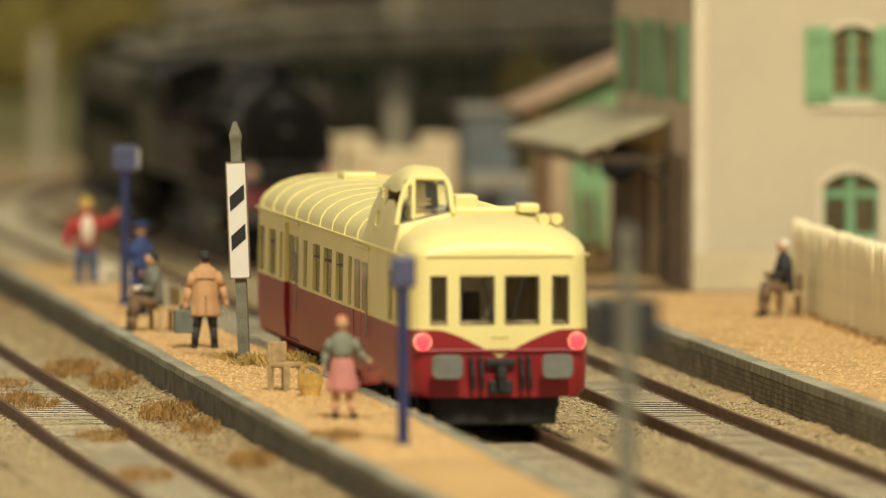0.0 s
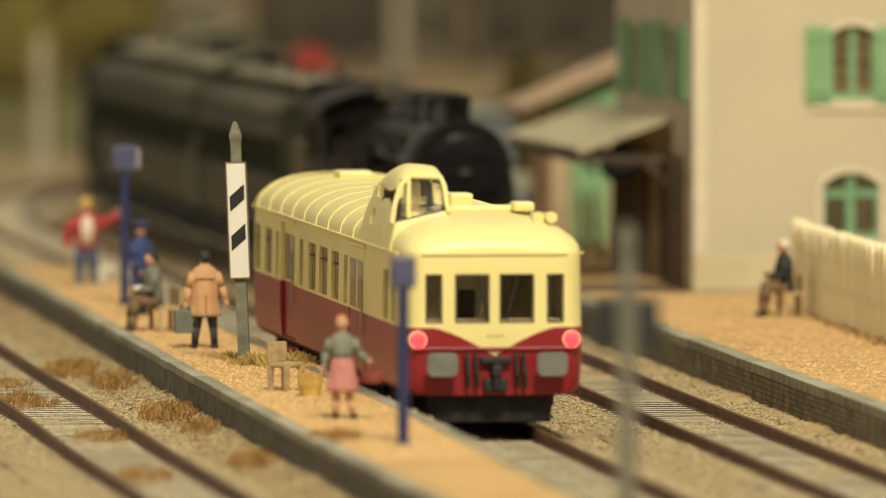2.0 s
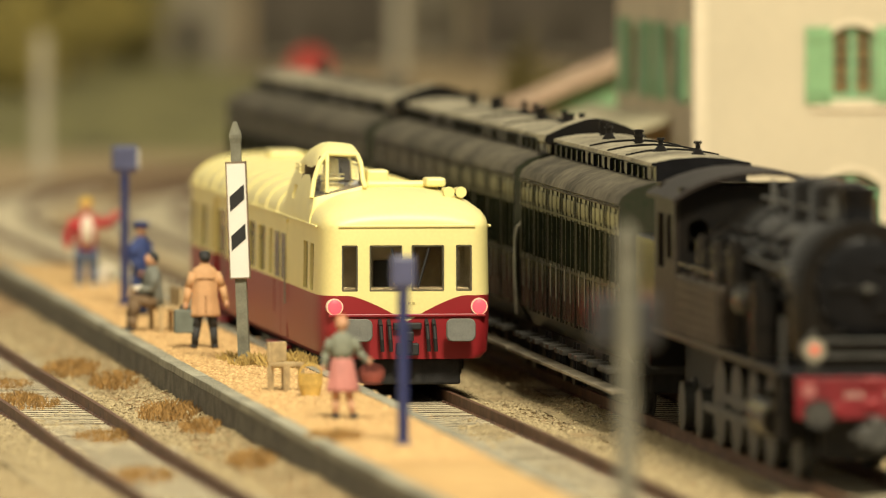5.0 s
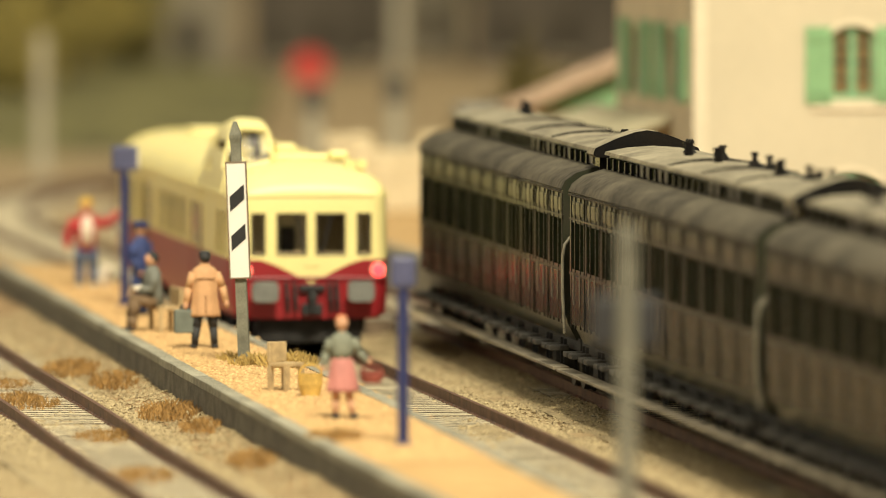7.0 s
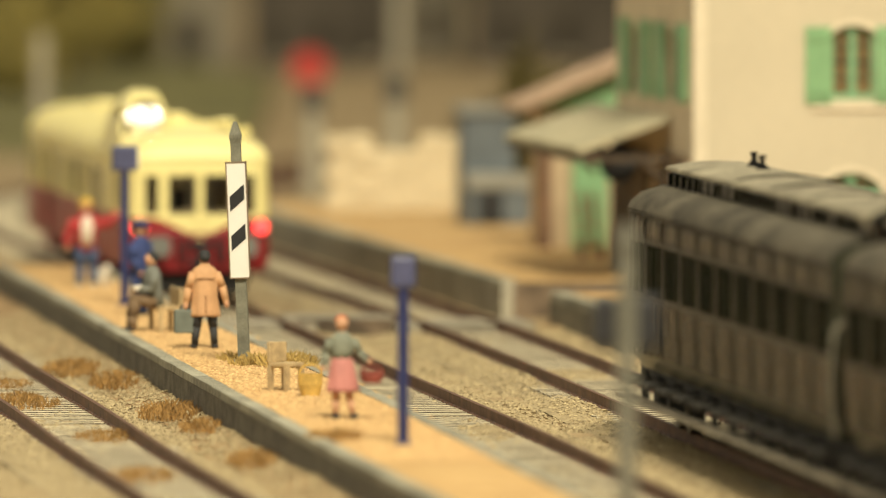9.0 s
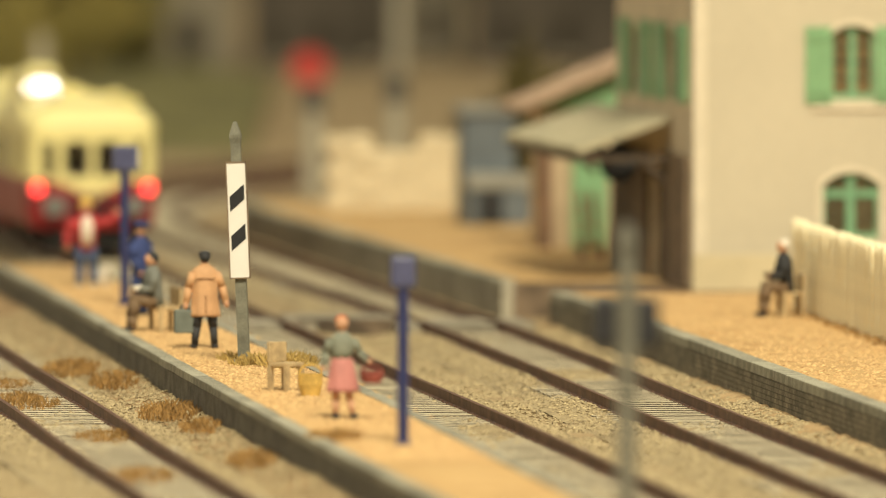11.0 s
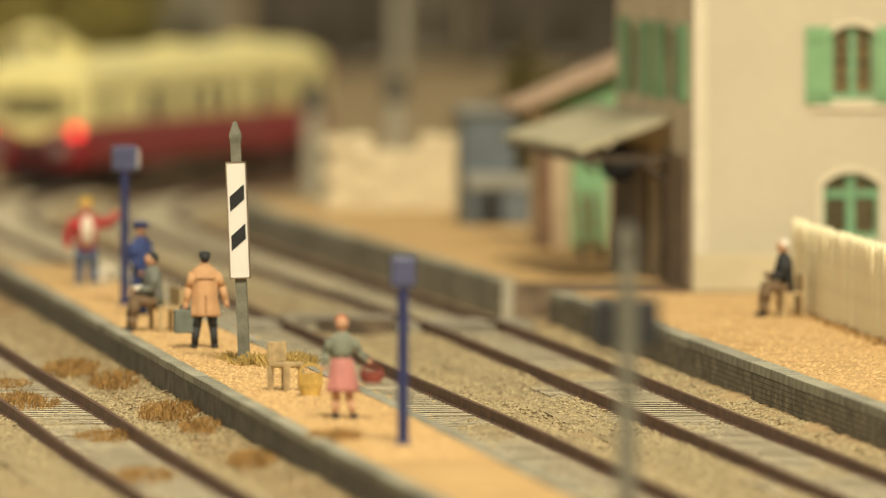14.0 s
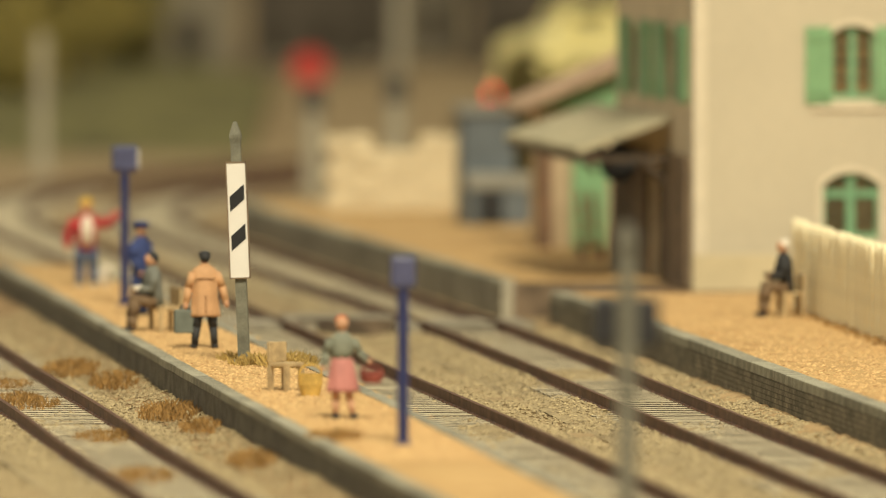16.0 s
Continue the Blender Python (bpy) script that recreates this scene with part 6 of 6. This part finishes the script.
for top_, line in ((t_main, MAIN), (t_loop, LOOP), (t_side, SIDE)):
    ballast_bed(top_, line)
sleepers(t_main, MAIN, 1640, 2560, MAIN.at_y(2900) + 260)
sleepers(t_loop, LOOP, 1640, 2560, LOOP.at_y(2900) + 260)
sleepers(t_side, SIDE, 1640, 2330, SIDE.at_y(3000))

# plank crossing between the platforms
cross = tagged(thing("plank_crossing", 0, 0), "grey weathered plank crossing over the tracks", "crossing", kind="structure")
PLANK = mat("grey_plank", (0.34, 0.30, 0.22), 0.85, var=0.3, scale=0.3, per_object=0.25)
for line, offs in ((MAIN, ((-15, -10), (-7, 7), (10, 15))), (LOOP, ((-15, -10), (-7, 7), (10, 16)))):
    for i in range(4):
        s = line.at_y(2334) + i * 6.4
        for o0, o1 in offs:
            x, y = line.xy(s)
            a = line.ahead(s)
            part("plank", box(B(), o0, o1, -2.9, 2.9, -2.4, -0.35, 0.2), PLANK, cross, at=at(x, y, 0, 0, 0, math.degrees(math.atan2(-a[0], a[1]))))


part("edge_beam", box(B(), -33.2, -8.7, 2336.2, 2337.9, -3.6, 0.5, 0.2), TIMBER, cross, "dark timber edge beam")
for i in range(5):
    part("plank", box(B(), -33.5 - i * 0.9, -9.0 - i * 0.9, 2338 + i * 6.3, 2343.8 + i * 6.3, -3.6, 0.1, 0.2), PLANK, cross)


# ---- loose ballast ----
def stones(name, count, region, zfun, size, material, label):
    verts, faces = [], []
    rng = np.random.default_rng(5)
    done = 0
    while done < count:
        x, y = region(rng)
        z = zfun(x, y)
        if z is None:
            continue
        r = size * (0.5 + rng.random())
        c = len(verts)
        ax = rng.random() * 6.28
        for k in range(4):
            a = ax + k * 1.571 + rng.uniform(-0.3, 0.3)
            q = r * rng.uniform(0.7, 1.2)
            verts.append(((x + q * math.cos(a)) * MM, (y + q * math.sin(a)) * MM, (z + r * rng.uniform(-0.2, 0.25)) * MM))
        verts.append((x * MM, y * MM, (z + r * rng.uniform(0.35, 0.7)) * MM))
        verts.append((x * MM, y * MM, (z - r * 0.6) * MM))
        for k in range(4):
            faces.append((c + k, c + (k + 1) % 4, c + 4))
            faces.append((c + (k + 1) % 4, c + k, c + 5))
        done += 1
    me = bpy.data.meshes.new(name)
    me.from_pydata(verts, [], faces)
    me.materials.append(material)
    return tagged(new(name, me), label, "ballast", kind="stuff")


def bed(rng):
    y = 1700 + 640 * rng.random()
    return -0.13 * (y - 1900) + rng.uniform(-95, 95), y


def bed_z(x, y):
    best = 99.0
    for line in (MAIN, LOOP, SIDE):
        last = int(np.argmax(line.q[:, 1] > 2650))
        best = min(best, abs(x - float(np.interp(y, line.q[:last, 1], line.q[:last, 0]))))
    if 7.0 < best < 10.2 or (best < 7.0 and random.random() > 0.3):
        return None
    return bed_height(x, y, best) + 0.02 if best < 19 else -3.5


GRIT = mat("fine_grit", (0.45, 0.36, 0.20), 0.9, var=0.5, scale=0.9, fine=2.6, bump=0.3, tint=(0.13, 0.095, 0.05))
stones("ballast_stones", 60000, bed, bed_z, 0.5, GRIT, "sandy grey-brown ballast chippings")


def on_island(rng):
    i = rng.integers(0, len(island_l) - 1)
    f, g = rng.random(), rng.random() * 0.9 + 0.06
    y = island_l[i][1] * (1 - f) + island_l[i + 1][1] * f
    return island_l[i][0] * (1 - g) + island_r[i][0] * g, y


SANDGRAIN = mat("sand_grain", (0.66, 0.455, 0.215), 0.9, var=0.3, scale=0.8, fine=2.0, tint=(0.34, 0.19, 0.075))
stones("platform_grit", 14000, on_island, lambda x, y: 4.95 if 1760 < y < 2400 else None, 0.45, SANDGRAIN, "coarse ochre sand grains on the platform")


def on_station(rng):
    y = rng.uniform(1850, 2360)
    x = LOOP.side(LOOP.at_y(y), 28.5)[0] + 70 * rng.random()
    return x, y


stones("station_grit", 16000, on_station, lambda x, y: 4.95, 0.46, SANDGRAIN, "coarse ochre sand grains on the platform")


# ---- platform edging ----
def coping(top, pts, length, wide, drop, z, lab):
    """Edging stones along an edge given from near to far; wide > 0 lies to the right of it."""
    p = np.array(pts)
    d = np.concatenate([[0], np.cumsum(np.hypot(*np.diff(p, axis=0).T))])
    me = to_mesh("coping_stone", box(B(), min(-0.5, wide), max(-0.5, wide) if wide > 0 else 0.5, 0.12, length - 0.12, -drop, 0.35, 0.18), COPING)
    s = 0
    while s + length < d[-1]:
        a = np.array([np.interp(s, d, p[:, k]) for k in (0, 1)])
        b = np.array([np.interp(s + length, d, p[:, k]) for k in (0, 1)])
        ob = new("coping_stone", me)
        ob.parent = top
        ob.matrix_local = at(a[0], a[1], z + random.uniform(-0.08, 0.08), 0, 0, math.degrees(math.atan2(-(b - a)[0], (b - a)[1])))
        s += length


coping(island, island_l, 17.4, 2.6, 1.3, 5, "")
coping(island, island_r, 17.4, -2.2, 1.3, 5, "")
coping(station_platform, st_l, 23, 3.4, 1.7, 5, "")
coping(far_platform, far_l, 23, 3.4, 1.5, 5, "")


def skirt(top, pts, z0, z1, out, material, label):
    bm = B()
    rings = [[(x, y, z0), (x + out, y, z0), (x + out, y, z1), (x, y, z1)] for x, y in pts]
    loft(bm, rings)
    bmesh.ops.recalc_face_normals(bm, faces=bm.faces)
    part("face_wall", bm, material, top, label)


def brick_face():
    m = mat("grey_brick_face", (0.30, 0.265, 0.185), 0.9, var=0.35, scale=0.2, fine=2, bump=0)
    n, l = m.node_tree.nodes, m.node_tree.links
    b = n["Principled BSDF"]
    src = b.inputs["Base Color"].links[0].from_socket
    tc = n.new("ShaderNodeTexCoord")
    sep = n.new("ShaderNodeSeparateXYZ")
    com = n.new("ShaderNodeCombineXYZ")
    l.new(tc.outputs["Object"], sep.inputs[0])
    l.new(sep.outputs["Y"], com.inputs["X"])
    l.new(sep.outputs["Z"], com.inputs["Y"])
    br = n.new("ShaderNodeTexBrick")
    br.inputs["Scale"].default_value = 1000
    br.inputs["Brick Width"].default_value, br.inputs["Row Height"].default_value, br.inputs["Mortar Size"].default_value = 3.2, 1.05, 0.12
    br.inputs["Color1"].default_value = (1, 1, 1, 1)
    br.inputs["Color2"].default_value = (0.65, 0.65, 0.65, 1)
    br.inputs["Mortar"].default_value = (0.35, 0.35, 0.35, 1)
    l.new(com.outputs[0], br.inputs["Vector"])
    mix = n.new("ShaderNodeMix")
    mix.data_type, mix.blend_type = "RGBA", "MULTIPLY"
    mix.inputs["Factor"].default_value = 0.85
    l.new(src, mix.inputs["A"])
    l.new(br.outputs["Color"], mix.inputs["B"])
    l.new(mix.outputs["Result"], b.inputs["Base Color"])
    bp = n.new("ShaderNodeBump")
    bp.inputs["Strength"].default_value, bp.inputs["Distance"].default_value = 0.6, 0.3 * MM
    l.new(br.outputs["Color"], bp.inputs["Height"])
    l.new(bp.outputs["Normal"], b.inputs["Normal"])
    return m


BRICK = brick_face()
FAR_FACE = mat("dusty_platform_face", (0.32, 0.285, 0.215), 0.9, var=0.4, scale=0.12, fine=1.2, bump=0.5)
skirt(island, [(x - 0.1, y) for x, y in island_l], -5, 3.7, -0.35, FACE, "dark grey platform face")
skirt(island, [(x + 0.1, y) for x, y in island_r], -5, 3.7, 0.35, FACE, "dark grey platform face")
skirt(station_platform, [(x - 0.1, y) for x, y in st_l], -5, 3.3, -0.4, BRICK, "dark brick platform face")
skirt(far_platform, [(x - 0.1, y) for x, y in far_l], -5, 3.5, -0.4, FAR_FACE, "dark brick platform face")
for top_, p0, p1 in ((station_platform, st_l[-1], (70, 2361)), (far_platform, far_l[0], (70, 2415.5))):
    bm = box(B(), p0[0], p1[0], p0[1] - 0.6, p0[1] + 0.6, -5, 4.9)
    part("end_wall", bm, FACE if top_ is station_platform else TIMBER, top_, "dark end wall of the platform")
    if top_ is far_platform:
        part("quoin", box(B(), p0[0] - 0.6, p0[0] + 2.2, p0[1] - 1.4, p0[1] - 0.5, -4.5, 5.6, 0.15), ROADGREY, top_, "pale corner stone")
path = tagged(thing("brown_path", 0, 0), "brown trodden path between the platform ends", "path", kind="structure")
bm = B()
box(bm, 42, 120, 2362, 2414, -5, 4.3)
loft(bm, [[(24, y, -4), (42, y, -4), (42, y, 4.2), (24, y, -2.6)] for y in (2362, 2414)])
part("surface", bm, mat("brown_earth", (0.26, 0.16, 0.08), 0.95, var=0.3, scale=0.1, fine=1), path)


# sand banked against the island platform
bm = B()
rings = []
fine_l = resample(island_l, np.arange(1250, 2508, 4.0))


def bank_z(x, y, f):
    """Height of the sand at a share f of the way from the track to the platform face."""
    return -3.6 + 3.0 * f + 0.7 * f * noise.noise((x * 0.11, y * 0.03, 7)) + 0.45 * noise.noise((x * 0.4, y * 0.17, 2))


for x, y in fine_l:
    rings.append([(x - 12.5, y, -4.4)] + [(x - 12.5 * (1 - f) + 0.2, y, bank_z(x - 12.5 * (1 - f), y, f)) for f in (0.12, 0.3, 0.48, 0.66, 0.84, 1.0)] + [(x + 0.2, y, -4.4)])
loft(bm, rings)
bmesh.ops.recalc_face_normals(bm, faces=bm.faces)
bank_s = B()
rings = []
for x, y in [(float(a[0]), float(a[1])) for a in (LOOP.side(LOOP.at_y(v), 23.4) for v in np.arange(1500, 2356, 4.0))]:
    k = noise.noise((x * 0.11, y * 0.05, 17)) + 0.5 * noise.noise((x * 0.3, y * 0.19, 2))
    rings.append([(x - 10.5, y, -4.4), (x - 8.0, y, -3.1 + 0.3 * k), (x - 5.0, y, -2.9 + 0.45 * k + 0.4 * noise.noise((y * 0.4, 5, 0))), (x - 2.2, y, -2.4 + 0.8 * k + 0.4 * noise.noise((y * 0.35, 9, 0))), (x + 0.4, y, -2.0 + 1.1 * k), (x + 0.4, y, -4.4)])
loft(bank_s, rings)
bmesh.ops.recalc_face_normals(bank_s, faces=bank_s.faces)
tagged(part("sand_bank", bank_s, mat("ochre_earth", (0.46, 0.325, 0.165), 0.95, var=0.4, scale=0.2, fine=1.2, bump=0.9, tint=(0.27, 0.17, 0.075)), None, "", None, True), "ochre earth heaped against the station platform face", "sand bank", kind="structure")


def on_bank(rng):
    y = rng.uniform(1750, 2400)
    return float(np.interp(y, [q[1] for q in fine_l], [q[0] for q in fine_l])) - rng.uniform(0.4, 12), y


def on_bank_z(x, y):
    f = 1 - (float(np.interp(y, [q[1] for q in fine_l], [q[0] for q in fine_l])) - x) / 12.5
    return bank_z(x, y, f)


def on_station_bank(rng):
    y = rng.uniform(1800, 2350)
    return LOOP.side(LOOP.at_y(y), 23.0)[0] - 8.5 * rng.random() ** 1.2, y


stones("bank_grit", 8000, on_bank, on_bank_z, 0.42, GRIT, "sandy crumbs on the bank below the platform")
stones("bank_grit", 3500, on_station_bank, lambda x, y: -3.2 + 1.0 * (1 - (LOOP.side(LOOP.at_y(y), 23.0)[0] - x) / 8.5), 0.6, GRIT, "ochre crumbs heaped below the station platform")
# Mottled earth, darkened in colour for the shadow below the platform face.
ob = tagged(part("sand_bank", bm, mat("shaded_bank_earth", (0.36, 0.245, 0.12), 0.95, var=0.4, scale=0.1, fine=1.2, bump=0.9, tint=(0.19, 0.115, 0.05)), None, "", None, True), "sand banked against the platform face", "sand bank", kind="structure")

# ---- grass tufts ----
def tuft(x, y, z, rx, ry, blades, height, material=GRASS, label="dry brown grass tuft"):
    verts, faces = [], []
    for _ in range(blades):
        a, r = random.random() * 6.283, math.sqrt(random.random())
        bx, by = x + rx * r * math.cos(a), y + ry * r * math.sin(a)
        h = height * random.uniform(0.5, 1.1) * (1.1 - 0.5 * r)
        lean, w = random.uniform(0.2, 0.9) * h, 0.16
        b = random.random() * 6.283
        c = len(verts)
        dx, dy = math.cos(b), math.sin(b)
        for p in ((bx - w * dy, by + w * dx, z - 0.3), (bx + w * dy, by - w * dx, z - 0.3), (bx + lean * 0.4 * dx + w * 0.6 * dy, by + lean * 0.4 * dy - w * 0.6 * dx, z + h * 0.65), (bx + lean * dx, by + lean * dy, z + h)):
            verts.append(tuple(v * MM for v in p))
        faces += [(c, c + 1, c + 2), (c, c + 2, c + 3)]
    me = bpy.data.meshes.new("grass_tuft")
    me.from_pydata(verts, [], faces)
    me.materials.append(material)
    return tagged(new("grass_tuft", me), label, "grass", "grass tufts", "stuff")


GRASS_YELLOW = mat("straw_grass", (0.50, 0.34, 0.10), 0.9, var=0.35, scale=0.3)
for g in ((-89, 2120, -3, 5, 16, 260, 2.6), (-84.5, 2075, -3, 4, 12, 200, 2.4), (-82, 2050, -2.6, 6, 20, 300, 2.2), (-62, 1945, -2.8, 6, 18, 320, 2.2), (-53, 1830, -2.8, 6, 22, 320, 2.2),
          (-77, 2165, -1.9, 5, 25, 320, 2.8), (-66, 2120, -1.9, 5, 25, 300, 2.8), (-52, 2005, -1.7, 6, 20, 360, 3.2), (-45, 1960, -1.6, 4, 16, 220, 2.4), (-34, 1860, -1.6, 4, 20, 240, 2.4)):
    tuft(g[0], g[1], g[2] + 0.3, g[3] * 1.15, g[4] * 1.1, int(g[5] * 1.2), g[6] * 0.85)
for g in ((-37.3, 2063, 5, 5, 8, 220, 2.8), (-30.4, 2058, 5, 6, 12, 360, 3.4), (-42.2, 2080, 5, 3, 6, 120, 2.0)):
    tuft(*g, material=GRASS_YELLOW, label="straw-yellow grass at the post's foot")
tuft(-19, 1826, 5, 5, 16, 500, 1.4, label="flat brown grass patch on the platform edge")
for i in range(10):
    y = 2262 - i * 14
    tuft(77.2 + (2288 - y) * 0.102 - 2, y, 5, 3, 8, 34, 1.6, material=GRASS, label="low green-brown weeds along the fence")


# ---- movement ----
# seconds and millimetres travelled by the railcar
RAILCAR_AT = [(0, 2), (1.4, 2), (2.0, 9), (2.5, 21), (3.0, 38), (3.5, 57), (4.2, 88), (6.3, 236), (7.0, 298), (7.5, 347), (8.2, 428), (9.0, 523), (11.3, 810), (12.0, 903), (12.5, 974), (13.2, 1085), (13.6, 1157), (14.2, 1270), (14.8, 1383), (15.4, 1505), (15.8, 1592), (16.0, 1638)]
# seconds and millimetres that the train still has to go to its place at 4.2 s
TRAIN_AT = [(0, 722), (1, 595), (2, 428), (3, 246), (3.5, 148), (4.2, 0), (6.3, -331), (6.6, -386), (7.0, -467), (7.5, -553), (8.0, -638), (8.5, -719), (9.0, -804), (12, -1314), (16, -1998)]
TRAIN_42 = 1905.0


def along(rows, t, still=0):
    """A smooth run through rows of (seconds, millimetres)."""
    ts, ss = [a[0] for a in rows], [a[1] for a in rows]
    slope = np.gradient(ss, ts)
    slope[:still] = 0
    i = min(max(int(np.searchsorted(ts, t)) - 1, 0), len(ts) - 2)
    h = ts[i + 1] - ts[i]
    u = min(max((t - ts[i]) / h, 0.0), 1.0)
    return float((2 * u ** 3 - 3 * u ** 2 + 1) * ss[i] + (u ** 3 - 2 * u ** 2 + u) * h * slope[i]
                 + (3 * u ** 2 - 2 * u ** 3) * ss[i + 1] + (u ** 3 - u ** 2) * h * slope[i + 1])


def motions():
    # railcar: distance along the main line of its near end
    base = MAIN.at_y(1918)

    def run(t):
        return base + along(RAILCAR_AT, t, 2)

    rows = []
    for t in np.arange(0, 16.01, 0.25):
        s = run(float(t))
        a, rz = MAIN.rig(s + 40, s + 211)
        d = np.array([-math.sin(math.radians(rz)), math.cos(math.radians(rz))])
        a = a - d * 40
        rows.append((float(t), at(a[0], a[1], 0, 0, 0, rz)))
    walk(rc, rows)
    s42 = LOOP.at_y(TRAIN_42)
    units = [(lc, 0, 35, 145)] + [(cs[0], CAR_AT[0], 29, 129), (cs[1], CAR_AT[1], 29, 220), (cs[2], CAR_AT[2], 29, 220)]
    for ob, off, p0, p1 in units:
        rows = []
        for t in np.arange(0, 16.01, 0.5):
            s = s42 + along(TRAIN_AT, float(t)) + off
            a, rz = LOOP.rig(s + p0, s + p1)
            d = np.array([-math.sin(math.radians(rz)), math.cos(math.radians(rz))])
            a = a - d * p0
            rows.append((float(t), at(a[0], a[1], 0, 0, 0, rz)))
        walk(ob, rows)
    # wheels roll as their vehicle goes
    for w, y, r, parent in WHEEL_SPIN:
        rows, turn, last = [], 0.0, None
        step = 0.1
        for t in np.arange(0, 16.01, step):
            s = run(float(t)) if parent is rc else along(TRAIN_AT, float(t))
            if last is not None:
                turn += max(-80.0, min(80.0, math.degrees((s - last) / r)))
            last = s
            rows.append((float(t), at(0, y, r, -turn, 0, 0)))
        walk(w, rows)


motions()
